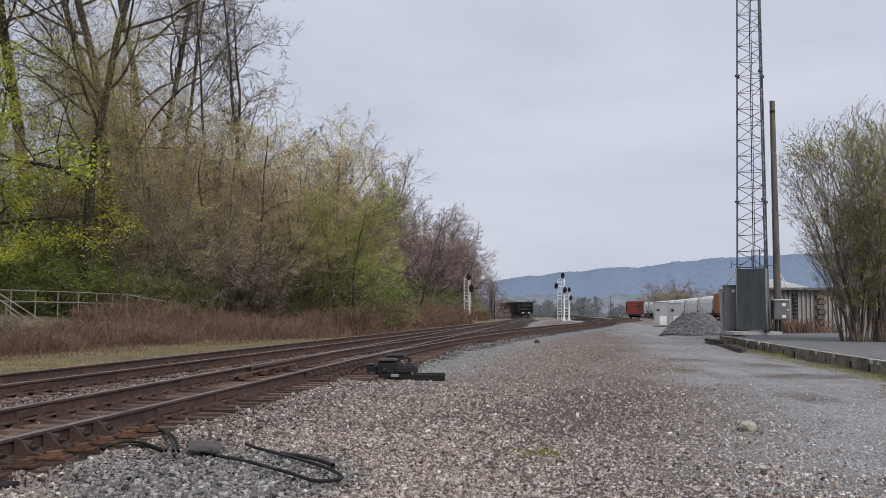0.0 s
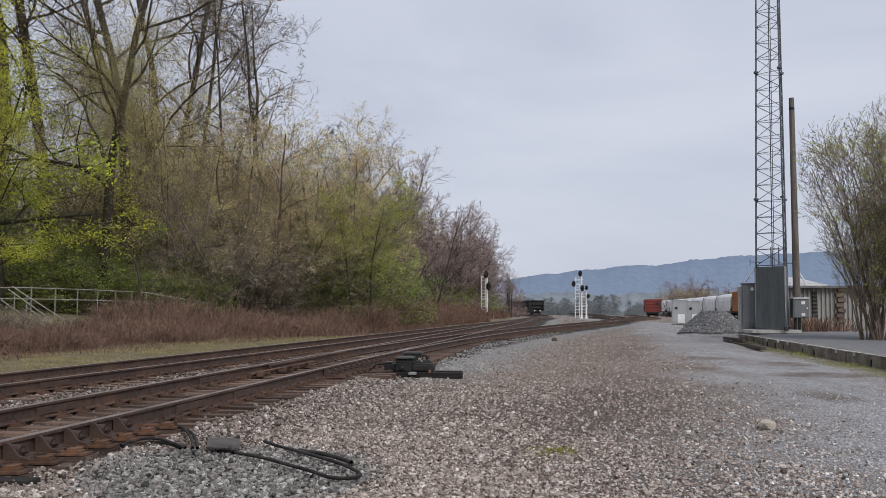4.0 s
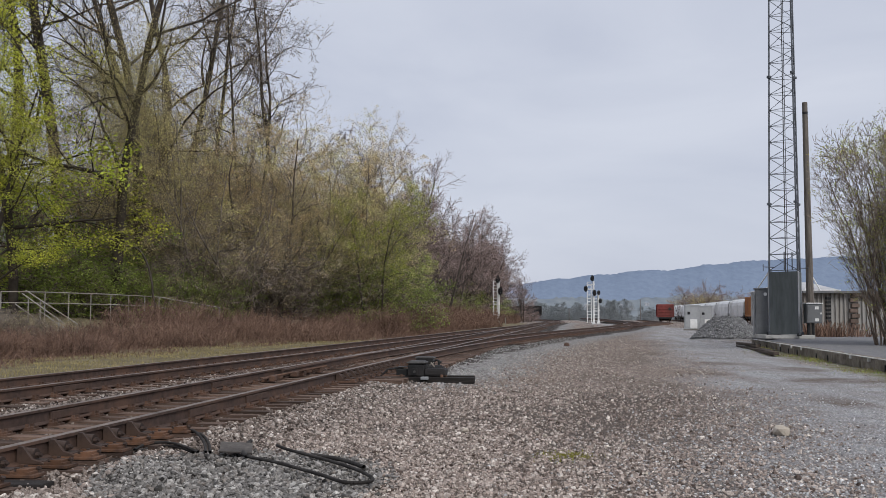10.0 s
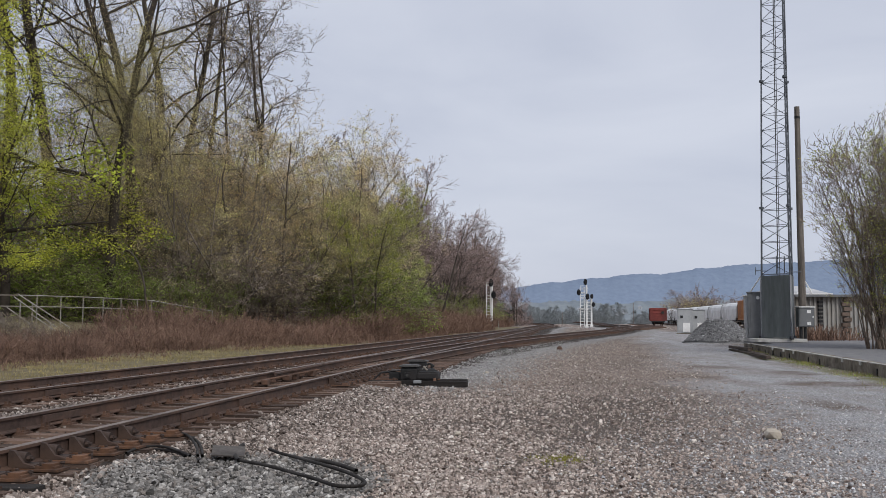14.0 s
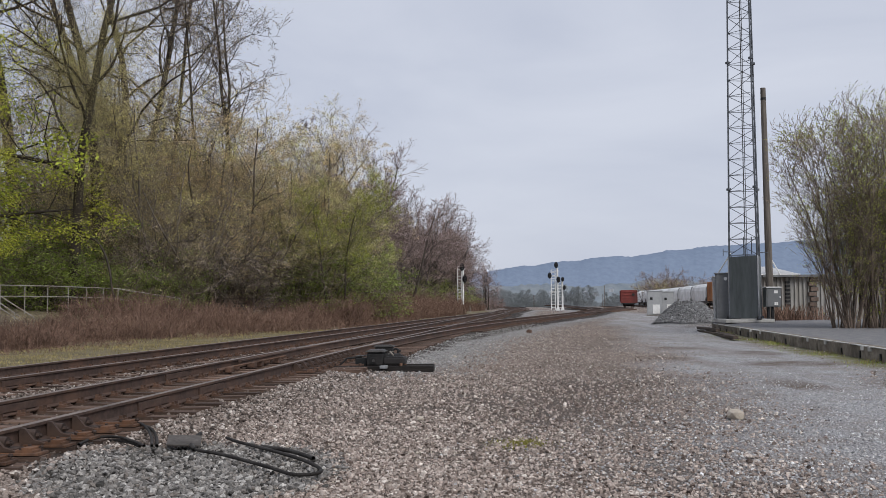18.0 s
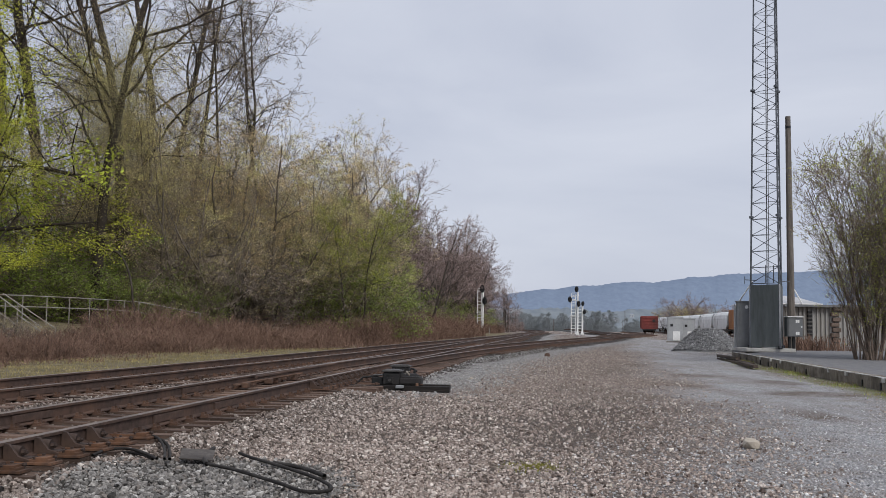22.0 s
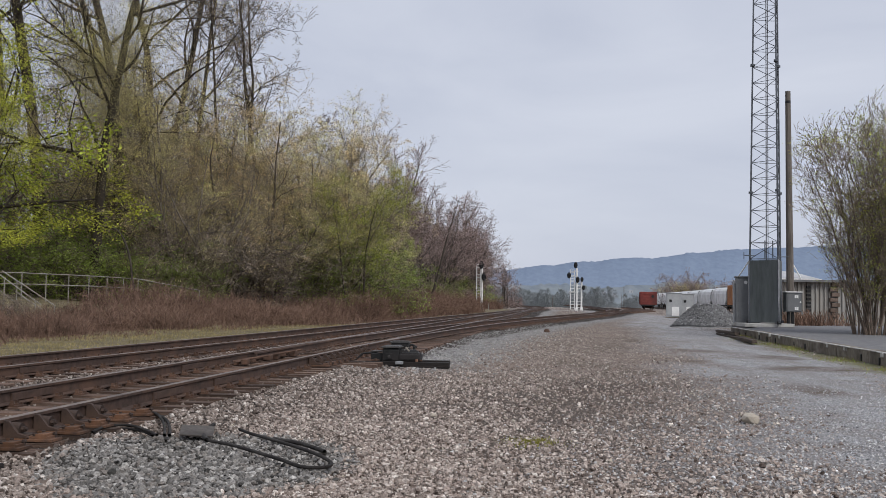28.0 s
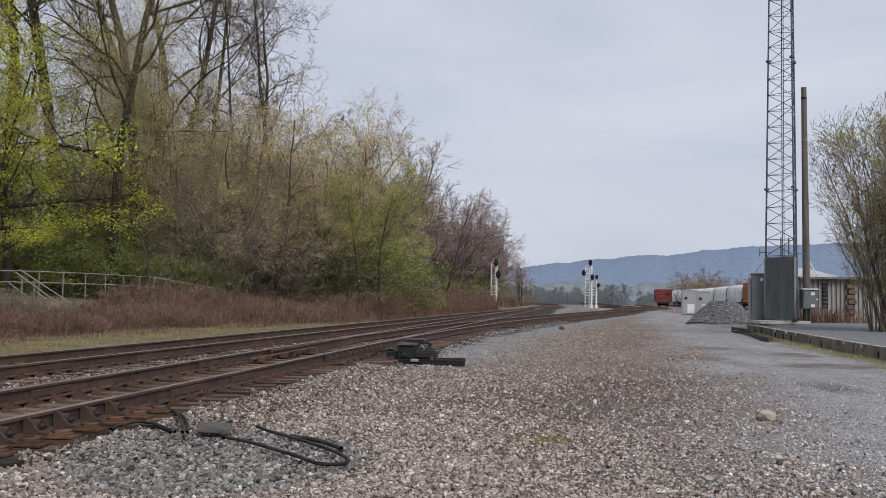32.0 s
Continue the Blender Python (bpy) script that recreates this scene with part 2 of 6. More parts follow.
HAZEROOF = plain("haze_tinted_roof", (0.20, 0.23, 0.27), (0.26, 0.29, 0.33), 1, 0.9, 0, 0)
DARKSTONE = stone_mat("dark_crushed_stone", ((0.09, 0.09, 0.092), (0.24, 0.24, 0.243), (0.155, 0.155, 0.157), (0.35, 0.35, 0.35)))
STONE = stone_mat("brown_grey_gravel", ((0.075, 0.054, 0.044), (0.35, 0.285, 0.248), (0.19, 0.157, 0.137), (0.50, 0.43, 0.382), (0.235, 0.183, 0.155), (0.64, 0.58, 0.525)), 0.5)
BALLAST = stone_mat("grey_ballast_stone", ((0.035, 0.033, 0.03), (0.205, 0.194, 0.183), (0.10, 0.094, 0.088), (0.30, 0.286, 0.272), (0.16, 0.14, 0.124), (0.44, 0.424, 0.40)), 0.5)


# ---- mesh helpers ----
def mesh_of(name, verts, faces, mats):
    me = bpy.data.meshes.new(name)
    me.from_pydata(verts, [], faces)
    for m in mats if isinstance(mats, (list, tuple)) else (mats,):
        me.materials.append(m)
    me.update()
    return me


def part(name, bm, material, parent, label="", m=None):
    """Links a bmesh as one mesh object under a thing or under a part."""
    me = bpy.data.meshes.new(name)
    bm.to_mesh(me)
    bm.free()
    me.materials.append(material)
    ob = new(name, me)
    if parent is not None:
        ob.parent = parent
    if m is not None:
        ob.matrix_basis = m
    if label:
        ob["label"] = label
    return ob


def thing(name, m, label, category, group="", kind=""):
    ob = new(name)
    ob.matrix_basis = m
    ob.empty_display_size = 0.2
    return tagged(ob, label, category, group, kind)


def box(bm, cx, cy, cz, sx, sy, sz, rot=None, bevel=0.0):
    m = Matrix.Translation((cx, cy, cz)) @ (rot if rot is not None else Matrix.Identity(4)) @ Matrix.Diagonal((sx, sy, sz, 1))
    vs = bmesh.ops.create_cube(bm, size=1, matrix=m)["verts"]
    if bevel:
        es = list({e for v in vs for e in v.link_edges})
        bmesh.ops.bevel(bm, geom=es, offset=bevel, segments=2, affect="EDGES", profile=0.6)
    return bm


def boxes(*rows, bevel=0.0):
    bm = bmesh.new()
    for r in rows:
        box(bm, *r, bevel=bevel)
    return bm


def rod(bm, a, b, r, sides=8, r2=None):
    a, b = Vector(a), Vector(b)
    d = b - a
    m = Matrix.Translation((a + b) / 2) @ d.to_track_quat("Z", "Y").to_matrix().to_4x4()
    bmesh.ops.create_cone(bm, cap_ends=True, segments=sides, radius1=r, radius2=r if r2 is None else r2, depth=d.length, matrix=m)
    return bm


def rods(*rows, sides=8):
    bm = bmesh.new()
    for a, b, r in rows:
        rod(bm, a, b, r, sides)
    return bm


def smooth_line(pts, step):
    """A Catmull-Rom line through plan points, resampled at even steps."""
    p = np.array(pts, float)
    p = np.vstack([2 * p[0] - p[1], p, 2 * p[-1] - p[-2]])
    out = []
    for i in range(1, len(p) - 2):
        for s in np.linspace(0, 1, 24, endpoint=False):
            a, b, c, d = p[i - 1], p[i], p[i + 1], p[i + 2]
            out.append(0.5 * (2 * b + (c - a) * s + (2 * a - 5 * b + 4 * c - d) * s * s + (3 * b - a - 3 * c + d) * s ** 3))
    out.append(p[-2])
    out = np.array(out)
    run = np.concatenate([[0], np.cumsum(np.hypot(*np.diff(out, axis=0).T[:2]))])
    at = np.arange(0, run[-1], step)
    return np.stack([np.interp(at, run, out[:, k]) for k in range(out.shape[1])], 1)


def normals(line):
    d = np.gradient(line[:, :2], axis=0)
    d /= np.hypot(d[:, 0], d[:, 1])[:, None]
    return d, np.stack([d[:, 1], -d[:, 0]], 1)  # way, right


def sweep(line, profile, offset=0.0):
    """Verts and faces of a closed profile (side, up) swept along a plan line with height."""
    d, r = normals(line)
    k, n = len(profile), len(line)
    pr = np.array(profile)
    v = np.zeros((n, k, 3))
    v[:, :, 0] = line[:, 0:1] + r[:, 0:1] * (offset + pr[None, :, 0])
    v[:, :, 1] = line[:, 1:2] + r[:, 1:2] * (offset + pr[None, :, 0])
    v[:, :, 2] = line[:, 2:3] + pr[None, :, 1]
    f = [(i * k + j, i * k + (j + 1) % k, (i + 1) * k + (j + 1) % k, (i + 1) * k + j) for i in range(n - 1) for j in range(k)]
    f += [tuple(range(k - 1, -1, -1)), tuple((n - 1) * k + j for j in range(k))]
    return v.reshape(-1, 3).tolist(), f


# ---- plan: three tracks that meet, all heads at one height ----
RAIL_Z = 0.32
MAIN = [(-19.5, -60), (-13.4, -22), (-9.9, 0), (-7.08, 18), (-2.76, 45), (1.56, 72), (5.9, 100), (12.0, 150), (15.8, 190), (17.6, 213), (17.8, 230), (16.2, 249), (12.2, 270), (4.5, 296), (-9, 325), (-32, 360)]
LEAD = [(-13.2, -60), (-8.5, -22), (-5.74, 0), (-4.31, 11.6), (-2.96, 22.6), (-0.20, 45), (2.5, 67), (4.9, 87), (6.7, 104)]
SIDING = [(-2.96, 22.6), (-2.05, 29), (-0.4, 38.4), (2.6, 52.2), (8.0, 72.7), (12.3, 88.5), (16.4, 107), (21.2, 135), (25.5, 170), (29.8, 215), (34, 270), (36, 330)]
YARD = [(14.0, 96), (20.0, 118), (26.8, 146), (33.3, 177), (37.7, 200), (42.8, 232), (47.5, 265), (52.5, 320)]
STORAGE = [(40.0, 60), (43.8, 100), (47.5, 140), (50.1, 168), (54.1, 210), (61.6, 290), (69.1, 370)]


def plan_line(pts, step, z=None):
    line = smooth_line(pts, step)
    zz = RAIL_Z + main_drop(line[:, 1]) if z is None else np.array([z(p) for p in line])
    return np.column_stack([line, zz])


MAIN_L = smooth_line(MAIN, 1.0)
LEAD_L = smooth_line(LEAD, 1.0)
SIDE_L = smooth_line(SIDING, 1.0)


def main_x(y):
    return np.interp(y, MAIN_L[:200, 1], MAIN_L[:200, 0])


def near_track(x, y):
    """Least distance of plan points from the three track lines."""
    best = np.full(x.shape, 1e9)
    for line in (MAIN_L[::2], LEAD_L[::2], SIDE_L[::2]):
        for a, b in line:
            best = np.minimum(best, (x - a) ** 2 + (y - b) ** 2)
    return np.sqrt(best)


def step01(v, a, b):
    s = np.clip((v - a) / (b - a), 0, 1)
    return s * s * (3 - 2 * s)


def fall(y):
    """The yard falls slightly away in the distance."""
    return -0.6 * step01(y, 110, 290) - 14 * step01(y, 330, 900)


def main_drop(y):
    return -0.42 * step01(np.asarray(y, float), 110, 225)


def waves(x, y, f, seed):
    r = np.random.default_rng(seed)
    out = np.zeros(np.shape(x))
    for _ in range(6):
        a, p = r.uniform(0, 6.28, 2)
        k = f * r.uniform(0.6, 1.6)
        out = out + np.sin((np.cos(a) * x + np.sin(a) * y) * k + p) / 6
    return out


def ground_z(x, y, dist=None):
    x, y = np.asarray(x, float), np.asarray(y, float)
    if dist is None:
        dist = near_track(x, y)
    u = (main_x(y) - x) * 0.987 + 2.4 * step01(y, 55, 120) - 3.5 * (1 - step01(y, 41, 46))  # to the left of the main track; the bank closes in
    bed = 0.082 * (1 - step01(dist, 1.3, 2.4))
    bank = 1.25 * step01(u, 7.5, 13.0) + 6.5 * step01(u, 14, 48) + 16 * step01(u, 48, 160)
    bank = bank * (1 - step01(y, 190, 240)) * (0.9 + 0.2 * waves(x, y, 0.12, 3))
    yard = fall(y) * step01(x - main_x(y), 2, 12) + main_drop(y)
    rough = 0.035 * waves(x, y, 0.9, 5) * step01(dist, 2.0, 5.0) + 0.015 * waves(x, y, 3.1, 6)
    return bed + bank + yard + rough


def ground_sheet():
    xs = np.concatenate([-np.geomspace(40, 4200, 26)[::-1], np.arange(-39.5, -12, 0.9), np.arange(-12, 16, 0.38), np.arange(16, 45, 0.9), np.geomspace(46, 4200, 26)])
    ys = np.concatenate([-np.geomspace(12, 4200, 16)[::-1], np.arange(-11, 4, 1.0), np.arange(4, 34, 0.38), np.arange(34, 80, 0.6), np.arange(80, 330, 3.0), np.geomspace(332, 4500, 28)])
    gx, gy = np.meshgrid(xs, ys)
    dist = near_track(gx, gy)
    gz = ground_z(gx, gy, dist)
    n, m = len(ys), len(xs)
    idx = np.arange(n * m).reshape(n, m)
    f = np.stack([idx[:-1, :-1], idx[:-1, 1:], idx[1:, 1:], idx[1:, :-1]], -1).reshape(-1, 4)
    me = mesh_of("ground", np.stack([gx, gy, gz], -1).reshape(-1, 3).tolist(), f.tolist(), ground_material())
    u = (main_x(gy) - gx) * 0.987
    road_mid = np.interp(gy, [0, 8, 13, 20, 30, 45, 60, 90], [3.0, 3.6, 4.7, 6.0, 7.4, 9.3, 11.3, 17])
    wob = waves(gx, gy, 0.7, 8)
    road = 1 - step01(np.abs(gx - road_mid - 1.1) + 1.3 * wob, 0.2, 4.4)
    grass = step01(u + 0.5 * wob, 2.2, 3.2)
    verge = (1 - step01(np.abs(gx - np.interp(gy, [0, 23, 45, 60], [7.3, 9.75, 12.15, 13.8])) + 0.35 * wob, 0.15, 1.2)) * 0.55 * step01(gy, 18, 22) * (1 - step01(gy, 43, 46))
    bed = 1 - step01(dist + 0.3 * wob, 1.7, 2.5)
    shoulder = (1 - step01(dist + 0.6 * wob, 2.2, 4.4)) * step01(gx - np.interp(gy, LEAD_L[:, 1], LEAD_L[:, 0]), 0, 0.6) * step01(gy, 18, 24)
    fresh = 1 - step01(np.hypot((gx + 2.0) / 1.15, (gy - 8.9) / 1.5) + 0.25 * wob, 0.75, 1.25)
    loose = (1 - step01(gy, 17, 23)) * (1 - road) * step01(gx - np.interp(gy, LEAD_L[:, 1], LEAD_L[:, 0]), -3, -2)
    dark = np.zeros(gx.shape)
    for cx, cy, rx, ry in ((2.15, 17.0, 0.8, 1.2), (6.0, 16.9, 0.6, 1.3), (2.9, 23.4, 0.9, 2.2), (7.0, 29.8, 0.9, 1.0), (1.0, 18.5, 0.8, 2.0), (3.8, 21.2, 0.7, 1.2), (0.3, 13.0, 0.8, 0.9), (1.5, 10.6, 1.0, 0.35), (4.6, 33, 1.4, 4), (8.0, 22.5, 1.1, 1.0), (3.6, 27.5, 0.9, 2.0), (5.6, 25.0, 0.8, 1.1), (8.6, 27.0, 0.6, 1.4), (3.4, 17.5, 0.9, 0.7), (6.2, 38, 1.0, 3.0)):
        dark = np.maximum(dark, 1 - step01(np.hypot((gx - cx) / rx, (gy - cy) / ry) + 0.4 * wob, 0.5, 1.2))
    moss = 1 - step01(np.hypot((gx - 0.9) / 0.5, (gy - 10.5) / 0.6) + 0.3 * wob, 0.2, 1.1)
    for name, arr in (("moss", moss), ("road", road), ("grass", grass), ("verge", verge), ("bed", bed), ("fresh", fresh), ("dark", dark), ("loose", loose), ("shoulder", shoulder)):
        at = me.attributes.new(name, "FLOAT", "POINT")
        at.data.foreach_set("value", arr.reshape(-1).astype(np.float32))
    for p in me.polygons:
        p.use_smooth = True
    return tagged(new("ground", me), "brown and grey gravel yard with a stony road and grassy verge", "ground", kind="structure")


def ground_material():
    m, n, l, bsdf = shader("gravel_yard", 0.95)
    co = n.new("ShaderNodeTexCoord").outputs["Object"]

    def att(name):
        a = n.new("ShaderNodeAttribute")
        a.attribute_name = name
        return a.outputs["Fac"]

    def cells(scale):
        v = n.new("ShaderNodeTexVoronoi")
        v.inputs["Scale"].default_value = scale
        l.new(co, v.inputs["Vector"])
        return v
    small, mid = cells(42), cells(22)
    sep = n.new("ShaderNodeSeparateColor")
    l.new(small.outputs["Color"], sep.inputs[0])
    sep2 = n.new("ShaderNodeSeparateColor")
    l.new(mid.outputs["Color"], sep2.inputs[0])
    brown = ramp_node(n, l, sep.outputs[0], ((0.0, (0.22, 0.168, 0.137)), (0.5, (0.41, 0.328, 0.275)), (0.85, (0.55, 0.465, 0.405)), (1.0, (0.72, 0.655, 0.59)))).outputs[0]
    grey = ramp_node(n, l, sep.outputs[1], ((0.0, (0.31, 0.31, 0.321)), (0.6, (0.54, 0.54, 0.556)), (1.0, (0.74, 0.738, 0.745)))).outputs[0]
    # fresh and bed ground are kept dark: the gaps' shade is in these colours
    stone = ramp_node(n, l, sep2.outputs[0], ((0.0, (0.03, 0.03, 0.029)), (0.6, (0.07, 0.07, 0.068)), (1.0, (0.15, 0.15, 0.145)))).outputs[0]
    bedc = ramp_node(n, l, sep2.outputs[1], ((0.0, (0.03, 0.022, 0.018)), (0.6, (0.085, 0.066, 0.055)), (1.0, (0.20, 0.17, 0.148)))).outputs[0]
    # multiplies the colour down towards cell edges: crevice shade painted between the stones
    def crevice_shade(src, cell, k):
        gap = ramp_node(n, l, cell.outputs["Distance"], ((0.30, (1, 1, 1)), (0.62, (k, k, k)))).outputs[0]
        return mix_node(n, l, 1.0, src, gap, "MULTIPLY")
    brown, stone, bedc, grey = crevice_shade(brown, small, 0.22), crevice_shade(stone, mid, 0.2), crevice_shade(bedc, mid, 0.2), crevice_shade(grey, small, 0.5)
    patch = noise_node(n, l, co, 0.35, 7, 0.62)
    dirt = ramp_node(n, l, patch.outputs[0], ((0.50, (0, 0, 0)), (0.68, (1, 1, 1)))).outputs[0]
    patch2 = noise_node(n, l, co, 1.3, 6, 0.7)
    edge = ramp_node(n, l, patch2.outputs[0], ((0.35, (0.0,) * 3), (0.65, (1.0,) * 3))).outputs[0]

    def soften(src, lo=0.22, hi=0.62):
        mm = n.new("ShaderNodeMath")
        mm.operation = "MULTIPLY_ADD"
        l.new(edge, mm.inputs[0])
        mm.inputs[1].default_value, mm.inputs[2].default_value = 0.9, 0.55
        m2 = n.new("ShaderNodeMath")
        m2.operation = "MULTIPLY"
        l.new(mm.outputs[0], m2.inputs[0])
        l.new(src, m2.inputs[1])
        r = n.new("ShaderNodeMapRange")
        r.inputs["From Min"].default_value, r.inputs["From Max"].default_value = lo, hi
        l.new(m2.outputs[0], r.inputs["Value"])
        return r.outputs[0]
    col = mix_node(n, l, dirt, brown, mix_node(n, l, 0.7, brown, (0.22, 0.165, 0.13)))
    mp = n.new("ShaderNodeMapping")
    mp.inputs["Rotation"].default_value = (0, 0, radians(14))
    mp.inputs["Scale"].default_value = (1.1, 0.16, 1)
    l.new(co, mp.inputs["Vector"])
    tracks = ramp_node(n, l, noise_node(n, l, mp.outputs[0], 1.0, 6, 0.65).outputs[0], ((0.42, (0, 0, 0)), (0.70, (0.65,) * 3))).outputs[0]
    worn = mix_node(n, l, 0.45, brown, (0.20, 0.172, 0.15))
    pale = mix_node(n, l, tracks, grey, worn)
    pale = mix_node(n, l, mix_node(n, l, 0.6, dirt, (0, 0, 0)), pale, (0.25, 0.228, 0.21))
    col = mix_node(n, l, soften(att("road"), 0.12, 1.0), col, pale)
    clean = ramp_node(n, l, sep2.outputs[0], ((0.0, (0.22, 0.213, 0.205)), (0.6, (0.39, 0.38, 0.368)), (1.0, (0.55, 0.54, 0.525)))).outputs[0]
    col = mix_node(n, l, soften(att("shoulder"), 0.12, 0.9), col, crevice_shade(clean, mid, 0.5))
    col = mix_node(n, l, soften(att("dark"), 0.14, 1.3), col, mix_node(n, l, 0.35, (0.115, 0.088, 0.07), brown))
    col = mix_node(n, l, soften(att("moss"), 0.25, 0.9), col, mix_node(n, l, 0.4, (0.13, 0.125, 0.04), brown))
    col = mix_node(n, l, soften(att("bed")), col, bedc)
    col = mix_node(n, l, soften(att("fresh")), col, stone)
    # ground beneath loose stones painted darker, for the shade in their gaps
    under = n.new("ShaderNodeMath")
    under.operation = "MULTIPLY"
    l.new(att("loose"), under.inputs[0])
    under.inputs[1].default_value = 0.62
    col = mix_node(n, l, under.outputs[0], col, (0.055, 0.041, 0.033))
    gcol = ramp_node(n, l, noise_node(n, l, co, 9, 6, 0.75).outputs[0], ((0.3, (0.16, 0.14, 0.075)), (0.55, (0.27, 0.225, 0.14)), (0.75, (0.36, 0.31, 0.22)))).outputs[0]
    leaf = ramp_node(n, l, noise_node(n, l, co, 3, 7, 0.75).outputs[0], ((0.3, (0.07, 0.085, 0.025)), (0.55, (0.125, 0.095, 0.06)), (0.75, (0.17, 0.13, 0.09)))).outputs[0]
    gcol = mix_node(n, l, edge, gcol, leaf)
    col = mix_node(n, l, soften(att("grass")), col, gcol)
    vg = ramp_node(n, l, noise_node(n, l, co, 12, 6, 0.75).outputs[0], ((0.3, (0.10, 0.115, 0.035)), (0.7, (0.24, 0.22, 0.12)))).outputs[0]
    col = mix_node(n, l, soften(att("verge")), col, vg)
    l.new(col, bsdf.inputs["Base Color"])
    b = n.new("ShaderNodeBump")
    b.inputs["Strength"].default_value, b.inputs["Distance"].default_value = 0.9, 0.03
    b.invert = True
    l.new(small.outputs["Distance"], b.inputs["Height"])
    l.new(b.outputs[0], bsdf.inputs["Normal"])
    return m


ground_sheet()

# ---- railway tracks ----
HEAD_W = 0.037
PROFILE = [(-0.075, -0.18), (0.075, -0.18), (0.075, -0.168), (0.012, -0.150), (0.010, -0.045), (HEAD_W, -0.034), (HEAD_W, -0.006), (0.028, 0.0), (-0.028, 0.0), (-HEAD_W, -0.006), (-HEAD_W, -0.034), (-0.010, -0.045), (-0.012, -0.150), (-0.075, -0.168)]
HALF = 0.7525


def rail_part(parent, line, offset, rusty=False):
    v, f = sweep(line, PROFILE, offset)
    me = mesh_of("rail", v, f, [RAIL, RAILTOP])
    if not rusty:
        k = len(PROFILE)
        for i, p in enumerate(me.polygons):
            if i < (len(line) - 1) * k and i % k in (6, 7, 8):
                p.material_index = 1
    ob = new("rail", me)
    ob.parent = parent
    return ob


def tie_mesh(length, seed):
    r = random.Random(seed)
    bm = bmesh.new()
    box(bm, 0, 0, 0, length, 0.22, 0.17)
    bmesh.ops.subdivide_edges(bm, edges=[e for e in bm.edges if e.calc_length() > 1], cuts=3)
    for v in bm.verts:
        v.co.y += r.uniform(-0.012, 0.012)
        v.co.z += r.uniform(-0.008, 0.006)
        v.co.x += r.uniform(-0.02, 0.02)
    me = bpy.data.meshes.new("tie")
    bm.to_mesh(me)
    bm.free()
    me.materials.append(TIE)
    return me


TIES = [tie_mesh(2.6, i) for i in range(5)]
LONGTIES = [tie_mesh(3.3, 20 + i) for i in range(4)]


def plate_mesh():
    bm = bmesh.new()
    box(bm, 0, 0, 0, 0.36, 0.19, 0.022)
    for sx in (-1, 1):
        box(bm, sx * 0.105, 0, 0.018, 0.05, 0.19, 0.018)
        for sy in (-0.05, 0.05):
            box(bm, sx * 0.09, sy, 0.035, 0.035, 0.03, 0.05)
            box(bm, sx * 0.15, -sy, 0.022, 0.03, 0.03, 0.03)
    me = bpy.data.meshes.new("tie_plate")
    bm.to_mesh(me)
    bm.free()
    me.materials.append(RUST)
    return me


PLATE = plate_mesh()


def lay_track(pts, near, label, zfun=None, tie_from=None, tie_to=None, long_from=1e9, long_to=-1e9, rusty=False, pitch=0.51, rail_from=0):
    """A track: two rails, single ties within the near stretch (with their plates), the far ties joined."""
    line = plan_line(pts, 1.0, zfun)
    root = thing("railway_track", Matrix.Identity(4), label, "railway track", kind="structure")
    for s in (-1, 1):
        rail_part(root, line[rail_from:], s * HALF, rusty)
    fine = plan_line(pts, pitch, zfun)
    way, right = normals(fine)
    rng = random.Random(len(pts))
    fv, ff = [], []
    for i, p in enumerate(fine):
        if not (tie_from <= p[1] <= tie_to):
            continue
        ang = math.atan2(right[i, 1], right[i, 0]) + rng.uniform(-0.02, 0.02)
        long = long_from <= p[1] <= long_to
        side = 0.2 if long else rng.uniform(-0.06, 0.06)
        c = (p[0] + right[i, 0] * side, p[1] + right[i, 1] * side, p[2] - 0.18 - 0.022 - 0.085)
        if near[0] <= p[1] <= near[1]:
            ob = new("tie", rng.choice(LONGTIES if long else TIES))
            ob.parent = root
            ob.matrix_basis = pose(*c, 0, 0, math.degrees(ang))
            for s in (-1, 1):
                pl = new("tie_plate", PLATE)
                pl.parent = ob
                pl.matrix_basis = pose(s * HALF - side, 0, 0.096)
        else:
            k = len(fv)
            ca, sa = math.cos(ang), math.sin(ang)
            for dz in (-0.085, 0.085):
                for dx, dy in ((-1.3, -0.11), (1.3, -0.11), (1.3, 0.11), (-1.3, 0.11)):
                    fv.append((c[0] + ca * dx - sa * dy, c[1] + sa * dx + ca * dy, c[2] + dz))
            ff += [(k + 4, k + 5, k + 6, k + 7), (k, k + 1, k + 5, k + 4), (k + 1, k + 2, k + 6, k + 5), (k + 2, k + 3, k + 7, k + 6), (k + 3, k, k + 4, k + 7)]
    if fv:
        far = new("far_ties", mesh_of("far_ties", fv, ff, TIE))
        far.parent = root
        far["kind"] = "stuff"
    return root


def yard_z(p):
    return float(ground_z(np.array([p[0]]), np.array([p[1]]), np.array([0.0]))[0]) + 0.295


main_track = lay_track(MAIN, (10, 75), "main railway track with rusty rails on weathered wooden ties", tie_from=-20, tie_to=290)
lead_track = lay_track(LEAD, (5, 62), "turnout track with brown rails on weathered wooden ties", tie_from=-20, tie_to=92, long_from=20, long_to=48)
lay_track(SIDING, (36, 90), "siding track curving away on wooden ties", tie_from=44, tie_to=330, rail_from=2)
lay_track(YARD, (0, 0), "rusty yard track in gravel", yard_z, tie_from=110, tie_to=320, rusty=True)
lay_track(STORAGE, (0, 0), "storage track beneath the freight cars", yard_z, tie_from=60, tie_to=370, rusty=True)


# ---- lattice radio tower on its slab ----
TB = Vector((15.10, 49.0, 0.40))


